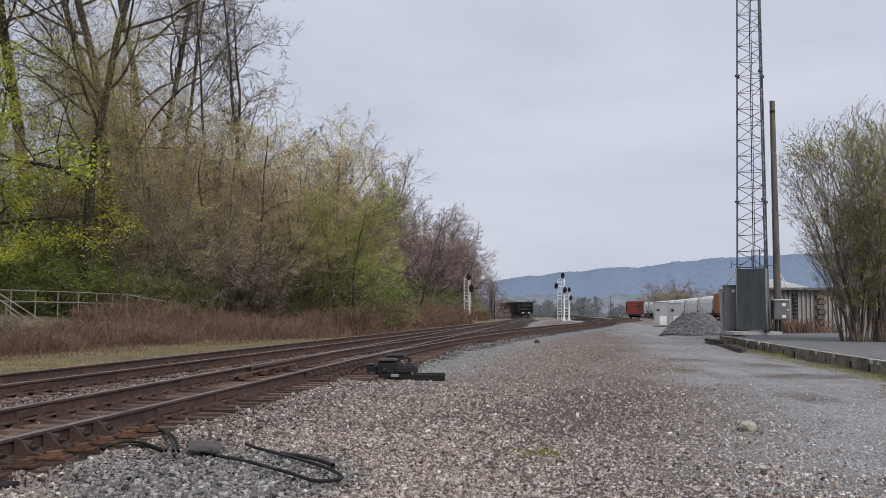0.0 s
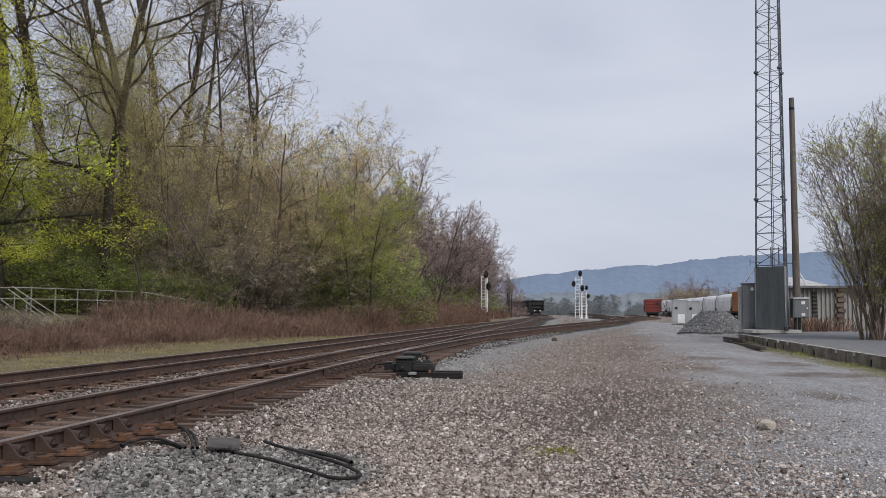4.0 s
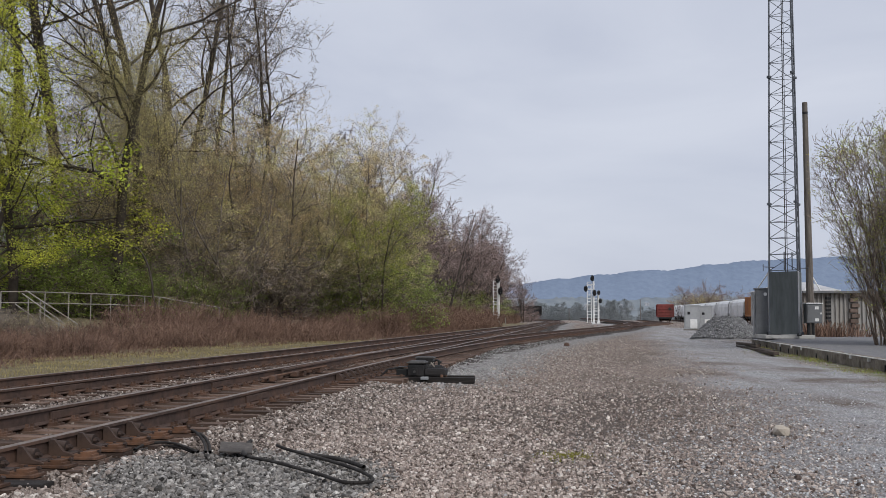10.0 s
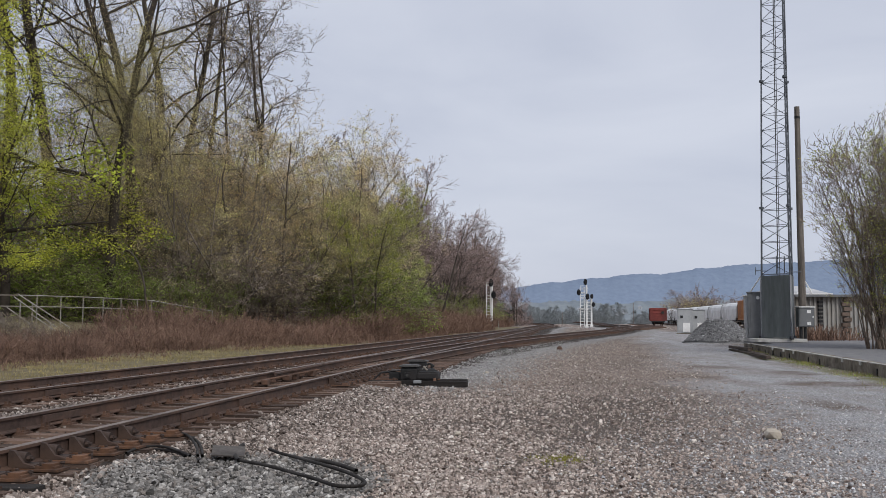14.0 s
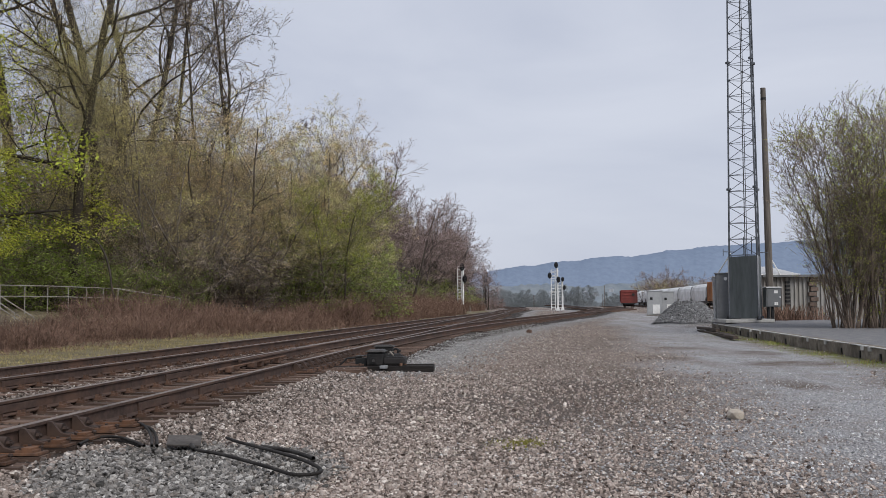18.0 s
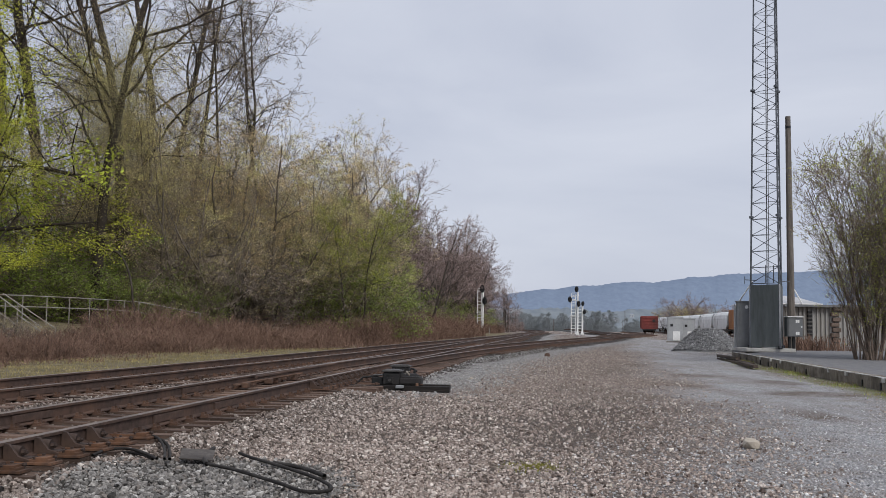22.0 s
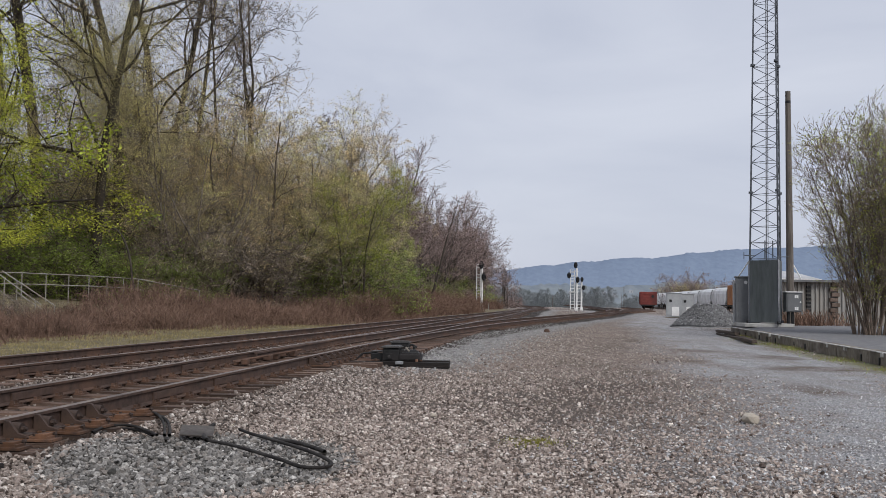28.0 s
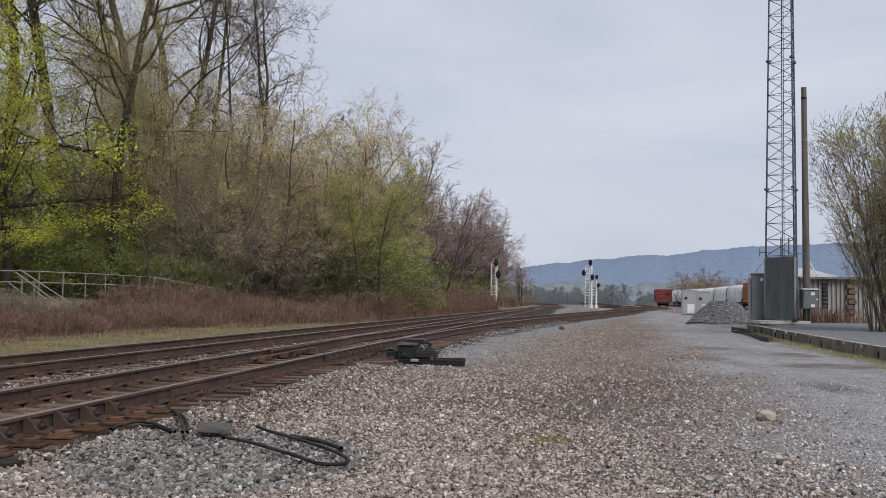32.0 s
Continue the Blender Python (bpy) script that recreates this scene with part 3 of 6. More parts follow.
def radio_tower():
    root = thing("radio_tower", Matrix.Translation(TB), "tall grey three-legged steel lattice radio tower", "tower")
    top, angles = 31.0, (-81.3, 38.7, 158.7)

    def leg(i, z):
        r = 0.944 - 0.0154 * z
        a = radians(angles[i])
        return Vector((r * math.cos(a), r * math.sin(a), z))
    for i in range(3):
        bm = bmesh.new()
        rod(bm, leg(i, 0), leg(i, top), 0.046, 10, 0.028)
        part("leg", bm, TOWER, root)
        for s in range(5):
            z = s * 6.2 + 0.1
            part("flange", rods((leg(i, z - 0.05), leg(i, z + 0.05), 0.11), sides=12), TOWER, root)
    n = 40
    for i in range(3):
        j = (i + 1) % 3
        for k in range(n):
            z0, z1 = k * top / n, (k + 1) * top / n
            a, b = (i, j) if k % 2 == 0 else (j, i)
            part("diagonal_brace", rods((leg(a, z0), leg(b, z1), 0.016), sides=6), TOWER, root)
            part("cross_bar", rods((leg(i, z1), leg(j, z1), 0.013), sides=6), TOWER, root)
    for dx, rr in ((-0.12, 0.022), (-0.03, 0.016)):
        part("feed_cable", rods(((dx, 0.12, 0.3), (dx * 0.6, 0.12, top), rr), sides=6), RUBBER, root)
    return root


radio_tower()


def shield():
    root = thing("climb_guard", Matrix.Translation(TB), "dark grey sheet steel panels shielding the tower base", "guard panel")
    pts = [Vector((0.95 * math.cos(radians(a)), 0.95 * math.sin(radians(a)))) for a in (-81.3, 38.7, 158.7)]
    for i in range(3):
        a, b = pts[i], pts[(i + 1) % 3]
        mid, d = (a + b) / 2, b - a
        ang = Matrix.Rotation(math.atan2(d.y, d.x), 4, "Z")
        bm = bmesh.new()
        box(bm, mid.x, mid.y, 1.55, d.length - 0.09, 0.02, 2.95, ang)
        part("panel", bm, PANEL, root)
    for a in pts:
        bm = bmesh.new()
        box(bm, a.x * 0.985, a.y * 0.985, 1.53, 0.075, 0.075, 3.0, None, 0.012)
        part("corner_post", bm, GALV, root)
        part("foot_bracket", boxes((a.x, a.y, 0.08, 0.2, 0.16, 0.16), bevel=0.02), BLACK, root)
    return root


shield()


def arms():
    root = thing("antenna_arm", Matrix.Translation(TB + Vector((0, 0, 3.2))), "thin grey steel antenna arms clamped on the tower legs", "antenna")
    part("arm", rods(((-1.3, -0.3, 0.05), (-0.6, 0.2, 0.05), 0.02)), TOWER, root)
    part("arm", rods(((0.55, 0.4, 0.02), (1.05, 0.3, 0.02), 0.02)), TOWER, root)
    part("stub", rods(((-1.3, -0.3, -0.15), (-1.3, -0.3, 0.2), 0.018)), TOWER, root)
    for x in (-0.35, 0.02, 0.3):
        part("whip", rods(((x, -0.45, -0.1), (x, -0.45, 0.75), 0.028)), TOWER, root)
    return root


arms()
slab = tagged(part("tower_slab", boxes((0, 0, 0, 2.3, 2.5, 0.16), bevel=0.02), PALECON, None, "", pose(14.87, 49.45, 0.35)), "pale concrete slab under the radio tower", "slab")


def equipment_cabinet():
    root = thing("equipment_cabinet", pose(14.40, 50.2, 0.40, 0, 0, -12), "grey steel equipment cabinet beside the tower", "cabinet")
    part("body", boxes((0, 0, 1.12, 1.15, 0.8, 2.2), bevel=0.015), CABGREY, root)
    part("roof", boxes((0, 0, 2.25, 1.25, 0.9, 0.06), bevel=0.015), CABGREY, root)
    part("door", boxes((0.02, -0.41, 1.12, 0.98, 0.03, 2.0), bevel=0.008), CABGREY, root)
    part("plate", rods(((-0.12, -0.43, 1.98), (-0.12, -0.445, 1.98), 0.085), sides=16), WHITE, root, "round white plate")
    part("meter", boxes((-0.64, -0.2, 1.0, 0.12, 0.18, 1.9), bevel=0.01), CABLIGHT, root)
    part("conduit", rods(((-0.68, -0.32, 0.0), (-0.68, -0.32, 2.1), 0.03)), GALV, root)
    part("brace", rods(((-0.45, -0.2, 2.26), (0.15, -0.55, 3.2), 0.035)), WHITE, root, "white pipe brace")
    return root


equipment_cabinet()


def utility_pole():
    root = thing("utility_pole", pose(16.42, 50.0, 0.2, 0, -0.45, 0), "weathered grey-brown wooden utility pole with no wires", "pole")
    bm = bmesh.new()
    rod(bm, (0, 0, -0.3), (0, 0, 11.6), 0.19, 16, 0.125)
    part("shaft", bm, POLEWOOD, root)
    part("band", rods(((0, 0, 11.0), (0, 0, 11.12), 0.135), sides=14), BLACK, root)
    return root


utility_pole()


def meter_box():
    root = thing("junction_box", pose(16.15, 48.9, 0.43, 0, 0, 4), "grey steel junction box with white labels on two posts", "junction box")
    part("body", boxes((0, 0, 1.02, 0.74, 0.4, 0.92), bevel=0.015), CABGREY, root)
    part("lid", boxes((0, -0.02, 1.5, 0.8, 0.48, 0.05), bevel=0.01), WHITE, root)
    part("door", boxes((0.0, -0.21, 1.0, 0.66, 0.03, 0.82), bevel=0.01), CABGREY, root)
    for z in (0.72, 1.28):
        part("label", boxes((0.06, -0.228, z, 0.085, 0.006, 0.14), (0.155, -0.228, z, 0.085, 0.006, 0.14)), WHITE, root, "white paper label")
    part("lock", boxes((0.3, -0.23, 1.02, 0.06, 0.03, 0.08), bevel=0.006), WHITE, root)
    for x in (-0.2, 0.0):
        part("post", boxes((x, 0, 0.22, 0.11, 0.11, 0.72), bevel=0.008), BLACK, root)
    return root


meter_box()


# ---- old loading platform ----
def platform():
    a, b = Vector((7.12, -2.0)), Vector((12.35, 45.6))
    d = (b - a)
    ang = math.degrees(math.atan2(d.y, d.x))
    root = thing("loading_platform", pose(a.x, a.y, 0, 0, 0, ang), "old asphalt-topped platform with a mossy concrete edge", "platform", kind="structure")
    n = d.length
    bm = bmesh.new()
    box(bm, n / 2, -6.2, 0.125, n, 12.0 - 0.3, 0.29)
    box(bm, n + 4.5, -6.72, 0.12, 9.0, 10.56, 0.28)
    part("deck", bm, ASPHALT, root, "worn dark asphalt surface")
    rng = random.Random(4)
    k = 0.0
    while k < n:
        w = min(1.5, n - k)
        bm = bmesh.new()
        box(bm, k + w / 2, -0.17 + rng.uniform(-0.02, 0.015), 0.135 + rng.uniform(-0.012, 0.012), w - 0.02, 0.34, 0.33, Matrix.Rotation(rng.uniform(-0.008, 0.008), 4, "Y"), 0.025)
        bmesh.ops.subdivide_edges(bm, edges=[e for e in bm.edges if e.calc_length() > 0.6], cuts=4)
        for v in bm.verts:
            v.co += Vector((0, rng.uniform(-0.012, 0.012), rng.uniform(-0.012, 0.008)))
        part("edge_block", bm, CONCRETE, root)
        part("nosing", boxes((k + w / 2, -0.05 + rng.uniform(-0.02, 0.02), 0.303, w * rng.uniform(0.7, 0.97), 0.1, 0.02), bevel=0.006), PALECON, root, "pale worn top edge")
        if rng.random() < 0.9:
            part("drain_slot", boxes((k + w * 0.4, 0.008, 0.1, 0.09, 0.03, 0.17), bevel=0.01), BLACK, root)
        if rng.random() < 0.3:
            part("broken_patch", boxes((k + w * rng.random(), 0.0, 0.25, 0.16, 0.06, 0.1), (k + w * rng.random(), -0.06, 0.295, 0.3, 0.12, 0.02), bevel=0.01), PALECON, root, "pale freshly broken concrete")
        k += 1.5
    return root


platform()


OLDTIMBER = plain("brown_rotten_timber", (0.022, 0.017, 0.014), (0.075, 0.056, 0.045), 6, 0.95, 0, 0.5, (0.15, 0.12, 0.098), stretch=(0.4, 6, 6))


def timber_stack():
    for i, (x, y, z, rz, ln) in enumerate(((10.95, 40.0, 0.045, 81.9, 11.0), (11.3, 40.7, 0.05, 80.5, 9.0), (11.42, 42.8, 0.16, 83.5, 5.4))):
        ob = new("old_timber", tie_mesh(ln, 60 + i))
        ob.data.materials[0] = OLDTIMBER
        ob.matrix_basis = pose(x, y, z, 0, 0.6, rz) @ Matrix.Diagonal((1, 0.8, 0.66, 1))
        tagged(ob, "discarded weathered timber lying beside the platform", "timber", "discarded timbers")


timber_stack()


# ---- growing things ----
def fast_mesh(name, v, f, mats, flat=False):
    """A mesh from arrays of vertices and equal-sided faces."""
    me = bpy.data.meshes.new(name)
    n, k = f.shape
    me.vertices.add(len(v))
    me.vertices.foreach_set("co", np.ascontiguousarray(v, np.float32).reshape(-1))
    me.loops.add(n * k)
    me.loops.foreach_set("vertex_index", np.ascontiguousarray(f, np.int32).reshape(-1))
    me.polygons.add(n)
    me.polygons.foreach_set("loop_start", np.arange(0, n * k, k, dtype=np.int32))
    for m in mats if isinstance(mats, (list, tuple)) else (mats,):
        me.materials.append(m)
    me.update(calc_edges=True)
    if flat:
        me.shade_flat()
    return me


def unit(v):
    return v / np.maximum(np.linalg.norm(v, axis=-1, keepdims=True), 1e-9)


def tubes(p0, p1, r0, r1, sides):
    """Open tapered tubes between pairs of points."""
    d = unit(p1 - p0)
    if sides == 1:        # the finest twigs: one thin blade each
        g = np.random.default_rng(len(p0))
        a = unit(np.cross(d, g.normal(0, 1, d.shape)))
        v = np.stack([p0 - a * r0[:, None], p0 + a * r0[:, None], p1 + a * r1[:, None], p1 - a * r1[:, None]], 1)
        return v.reshape(-1, 3), np.arange(len(p0) * 4).reshape(-1, 4)
    ref = np.where(np.abs(d[:, 2:3]) > 0.9, np.array([[1.0, 0, 0]]), np.array([[0, 0, 1.0]]))
    a = unit(np.cross(d, ref))
    b = np.cross(d, a)
    t = np.arange(sides) * 2 * np.pi / sides
    ring = a[:, None] * np.cos(t)[None, :, None] + b[:, None] * np.sin(t)[None, :, None]
    v = np.concatenate([p0[:, None] + ring * r0[:, None, None], p1[:, None] + ring * r1[:, None, None]], 1)
    n = len(p0)
    base = (np.arange(n) * 2 * sides)[:, None]
    j = np.arange(sides)
    f = np.stack([base + j, base + (j + 1) % sides, base + sides + (j + 1) % sides, base + sides + j], -1)
    return v.reshape(-1, 3), f.reshape(-1, 4)


def grow(seed, h, r, plan, stems=1, fan=0.05, first=0.3, up=0.12, wob=0.10, rmin=0.012, taper=0.8, limb=0.5):
    """A branching skeleton, level by level: lists of (p0, p1, r0, r1) and the tips of the last level.
    plan: per level after the stems (children, length ratio, angle, segments)."""
    g = np.random.default_rng(seed)
    az = 6.28 * (np.arange(stems) + g.uniform(0, 0.7, stems)) / stems
    lean = fan * g.uniform(0.4, 1.2, stems)
    start = np.stack([np.cos(az) * 0.25, np.sin(az) * 0.25, np.full(stems, -0.1)], 1) * (0 if stems == 1 else 1) + np.array([0, 0, -0.3])
    way = unit(np.stack([np.cos(az) * lean, np.sin(az) * lean, np.ones(stems)], 1))
    length = h * g.uniform(0.8, 1.0, stems) if stems > 1 else np.array([h])
    rad = r * g.uniform(0.7, 1.0, stems)
    levels = []
    segs = 10 if stems < 4 else 6
    for lev in range(len(plan) + 1):
        n = len(start)
        pts, dirs = [start], [way]
        p, d = start, way
        bend = g.normal(0, wob * 0.5, (n, 3))      # each branch keeps to its own slow curve
        for s in range(segs):
            d = unit(d + bend * (1.0 if lev else (0.08 if stems == 1 else 0.3)) + g.normal(0, wob * (1.0 if lev else (0.28 if stems == 1 else 0.5)), (n, 3)) + np.array([0, 0, up if lev else 0.03]))
            p = p + d * (length / segs)[:, None]
            pts.append(p)
            dirs.append(d)
        pts, dirs = np.stack(pts), np.stack(dirs)
        fr = np.linspace(0, 1, segs + 1)
        tp = taper if lev == 0 else 0.8
        rr = np.maximum(rad[None] * (1 - tp * fr[:, None]), rmin * 0.8)
        levels.append((pts[:-1].reshape(-1, 3), pts[1:].reshape(-1, 3), rr[:-1].reshape(-1), rr[1:].reshape(-1)))
        if lev == len(plan):
            tips = pts[1:].reshape(-1, 3)
            break
        kids, ratio, ang, nseg = plan[lev]
        t = (np.arange(kids)[None] + g.uniform(0, 1, (n, kids))) / kids
        lo = first if lev == 0 else 0.2
        t = lo + (0.99 - lo) * t
        idx = t * segs
        i0 = np.minimum(idx.astype(int), segs - 1)
        w = (idx - i0)[..., None]
        col = np.arange(n)[:, None]
        pos = pts[i0, col] * (1 - w) + pts[i0 + 1, col] * w
        dd = dirs[i0 + 1, col]
        side = g.normal(0, 1, (n, kids, 3))
        side = unit(side - (side * dd).sum(-1, keepdims=True) * dd)
        a = np.radians(ang) * g.uniform(0.65, 1.3, (n, kids, 1))
        way = unit(dd * np.cos(a) + side * np.sin(a)).reshape(-1, 3)
        shape = (1.15 - 0.5 * t) if lev == 0 else (1.1 - 0.4 * t)
        length = (length[:, None] * ratio * shape * g.uniform(0.6, 1.3, (n, kids))).reshape(-1)
        rad = np.maximum((rad[:, None] * (1 - tp * t) * limb).reshape(-1), rmin)
        start = pos.reshape(-1, 3)
        segs = nseg
    return levels, tips


def leaves_at(seed, tips, count, size, spread, each=12):
    """Small leaf blades in loose sprays round some of the given points."""
    g = np.random.default_rng(seed)
    sprays = max(1, count // each)
    mid = tips[g.integers(0, len(tips), sprays)]
    pick = g.integers(0, sprays, count)
    c = mid[pick] + g.normal(0, spread, (count, 3)) * np.array([1, 1, 0.55])
    a = unit(g.normal(0, 1, (count, 3)) * np.array([1, 1, 0.7]))
    b = unit(np.cross(a, g.normal(0, 1, (count, 3))))
    s = (size * g.uniform(0.55, 1.3, count))[:, None]
    v = np.stack([c - a * s, c + b * s * 0.5, c + a * s, c - b * s * 0.5], 1)
    return v.reshape(-1, 3), np.arange(count * 4).reshape(-1, 4)


def make_tree(name, label, category, seed, h, r, plan, twig_mat, leaf=None, bark=None, vine=None, wood=3, **kw):
    """thing > trunk (stems and limbs), branches (the finer wood), crown (leaves or buds), vines round the stem."""
    levels, tips = grow(seed, h, r, plan, **kw)
    root = thing(name, Matrix.Translation((0, 0, -200)), label, category)
    for pname, ls, mat in (("trunk", levels[:wood], bark or BARK), ("twig_work", levels[wood:], twig_mat)):
        vs, fs, k = [], [], 0
        for i, (p0, p1, a, b) in enumerate(ls):
            v, f = tubes(p0, p1, a, b, ((8 if kw.get("stems", 1) < 3 else 5), 4, 3, 3)[i] if pname == "trunk" else 1)
            vs.append(v)
            fs.append(f + k)
            k += len(v)
        ob = new(pname, fast_mesh(pname, np.concatenate(vs), np.concatenate(fs), mat))
        ob.parent = root
        if pname != "trunk":
            ob["kind"] = "stuff"
    for j, (mat, count, size, spread) in enumerate(leaf or ()):
        v, f = leaves_at(seed + 7 + j, tips, count, size, spread)
        ob = new("crown", fast_mesh("crown", v, f, mat))
        ob.parent = root
        ob["kind"] = "stuff"
    if vine:
        mat, lo, hi, n, out = vine
        st = np.concatenate([levels[0][0], levels[1][0][levels[1][2] > 0.04]])
        st = st[(st[:, 2] > lo) & (st[:, 2] < hi)]
        v, f = leaves_at(seed + 5, st, n, 0.03, out, 60)
        ob = new("vine_tangle", fast_mesh("vine_tangle", v, f, mat))
        ob.parent = root
        ob["kind"] = "stuff"
    return root


P_OAK = ((10, 0.46, 54, 9), (8, 0.46, 44, 6), (8, 0.44, 44, 3), (5, 0.5, 40, 2))
P_LEAFY = ((15, 0.36, 58, 6), (8, 0.46, 48, 4), (7, 0.48, 45, 2))
P_SLIM = ((12, 0.20, 42, 7), (7, 0.5, 42, 5), (6, 0.48, 42, 3), (4, 0.5, 38, 2))
P_MID = ((10, 0.42, 46, 7), (8, 0.46, 48, 4), (9, 0.5, 46, 2))
P_FAR = ((11, 0.42, 34, 6), (9, 0.46, 38, 4), (11, 0.5, 38, 2))
P_BUSH = ((6, 0.45, 45, 3), (5, 0.55, 48, 2), (5, 0.6, 48, 2), (4, 0.55, 48, 1))
MID = dict(bark=MIDBARK, stems=3, fan=0.26, first=0.12, up=0.05, wob=0.17, taper=0.75, rmin=0.0075)
FAR = dict(stems=2, fan=0.24, first=0.15, up=0.05, wob=0.14, rmin=0.0105)

KINDS = {
    "oak": make_tree("tree", "tall bare deciduous tree with a thick dark trunk", "tree", 11, 20, 0.30, P_OAK, DARKTWIG, [(DIMBUD, 3000, 0.028, 0.2)], first=0.42, up=0.035, wob=0.2, taper=0.62, limb=0.45, rmin=0.007),
    "oak_vine": make_tree("tree", "tall tree, its dark trunk clothed in a brown vine tangle", "tree", 14, 20, 0.31, P_OAK, DARKTWIG, [(DIMBUD, 9000, 0.03, 0.3)], first=0.28, up=0.03, wob=0.18, taper=0.62, limb=0.5, rmin=0.008, vine=(VINEHAZE, 4.0, 14.0, 42000, 0.95)),
    "slim_bare": make_tree("tree", "slender bare tree with upright grey limbs", "tree", 12, 16, 0.15, P_SLIM, SHRUBTWIG, None, first=0.42, up=0.06, wob=0.15, taper=0.75, limb=0.5, rmin=0.0085),
    "slim_bare_b": make_tree("tree", "slender bare tree with upright grey limbs", "tree", 17, 15, 0.14, P_SLIM, SHRUBTWIG, None, first=0.4, up=0.05, wob=0.17, taper=0.75, limb=0.55, rmin=0.0085),
    "olive": make_tree("tree", "bushy tree hazed with olive spring buds", "tree", 21, 12, 0.13, P_MID, TWIG, [(BUD, 19000, 0.038, 0.15)], **MID),
    "olive_b": make_tree("tree", "bushy tree with dull brown-green buds", "tree", 22, 12, 0.15, P_MID, DIMTWIG, [(DIMBUD, 17000, 0.036, 0.17)], **MID),
    "tan": make_tree("tree", "bushy tree tipped with tan catkins", "tree", 23, 12, 0.15, P_MID, TWIG, [(TANBUD, 17000, 0.036, 0.14), (BUD, 5000, 0.034, 0.2)], **MID),
    "brown": make_tree("tree", "dense bare tree with grey-brown twigs", "tree", 26, 12, 0.15, P_MID, DIMTWIG, [(DIMBUD, 5000, 0.028, 0.2)], **MID),
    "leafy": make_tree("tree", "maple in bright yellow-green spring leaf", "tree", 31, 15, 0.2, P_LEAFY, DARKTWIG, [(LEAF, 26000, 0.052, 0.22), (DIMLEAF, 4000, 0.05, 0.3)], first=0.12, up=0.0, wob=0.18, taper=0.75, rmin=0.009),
    "small_leafy": make_tree("tree", "small tree in fresh yellow-green leaf", "tree", 32, 8, 0.09, P_MID, TWIG, [(VIVID, 22000, 0.04, 0.16)], stems=3, fan=0.22, first=0.35, up=0.06, wob=0.16, rmin=0.008),
    "olive_l": make_tree("tree", "bushy tree hazed with olive spring buds", "tree", 24, 12, 0.14, P_FAR, DIMTWIG, [(BUD, 7000, 0.05, 0.22)], **FAR),
    "tan_l": make_tree("tree", "bushy tree tipped with tan catkins", "tree", 25, 12, 0.14, P_FAR, TWIG, [(TANBUD, 7000, 0.05, 0.22)], **FAR),
    "red": make_tree("tree", "bare tree with reddish brown twigs", "tree", 41, 12, 0.14, P_FAR, REDTWIG, None, **FAR),
    "red_b": make_tree("tree", "bare tree with reddish brown twigs", "tree", 42, 12, 0.14, P_FAR, REDTWIG, None, **FAR),
    "vine": make_tree("tree", "bare leaning tree hung with dark vines", "tree", 43, 13, 0.15, P_SLIM, VINETWIG, None, first=0.4, up=0.0, wob=0.24, rmin=0.012, vine=(VINETWIG, 5.0, 12.8, 2600, 0.5)),
    "shrub": make_tree("shrub", "dense undergrowth shrub with grey-brown stems", "shrub", 51, 4.2, 0.03, P_BUSH, SHRUBTWIG, [(BUD, 3500, 0.03, 0.16)], stems=8, fan=0.8, first=0.1, up=0.04, wob=0.18, rmin=0.007),
    "brown_shrub": make_tree("shrub", "tangled leafless shrub draped with brown vines", "shrub", 54, 4.2, 0.03, P_BUSH, SHRUBTWIG, [(DIMBUD, 2000, 0.026, 0.2)], stems=10, fan=0.8, first=0.1, up=0.0, wob=0.2, rmin=0.007),
    "green_shrub": make_tree("shrub", "undergrowth shrub in dark green leaf", "shrub", 52, 3.6, 0.03, P_BUSH, SHRUBTWIG, [(DARKLEAF, 9000, 0.045, 0.2)], stems=7, fan=0.9, first=0.05, up=0.04, wob=0.18, rmin=0.007),
    "red_shrub": make_tree("shrub", "leafless reddish brown thicket shrub", "shrub", 53, 3.6, 0.03, P_BUSH, REDTWIG, None, stems=9, fan=0.9, first=0.05, up=0.03, wob=0.16, rmin=0.009),
}


def base_z(x, y):
    return float(ground_z(np.array([x]), np.array([y]))[0])


USED = set()


def plant(kind, x, y, h, seed=0, group="trees on the bank", lean=0.0):
    """A copy of a kind at its place, scaled to the height h."""
    src = KINDS[kind]
    own = {"oak": 20, "oak_vine": 20, "brown_shrub": 4.2, "slim_bare": 16, "slim_bare_b": 15, "leafy": 15, "small_leafy": 8, "vine": 13, "shrub": 4.2, "green_shrub": 3.6, "red_shrub": 3.6, "yard_bush": 8.4}.get(kind, 12)
    g = random.Random(seed * 31 + int(x * 13) + int(y * 7))
    s = h / own
    m = pose(x, y, base_z(x, y) - 0.05, lean, 0, g.uniform(0, 360)) @ Matrix.Diagonal((s * g.uniform(0.95, 1.1), s * g.uniform(0.95, 1.1), s, 1))
    if kind not in USED:
        USED.add(kind)
        src.matrix_basis = m
        ob = src
    else:
        ob = copy_thing(src, m)
    ob["group"] = group
    return ob


# single trees that stand out: plan bearing, distance, height
def stand(kind, bearing, y, h, seed=0):
    return plant(kind, bearing * y, y, h, seed)


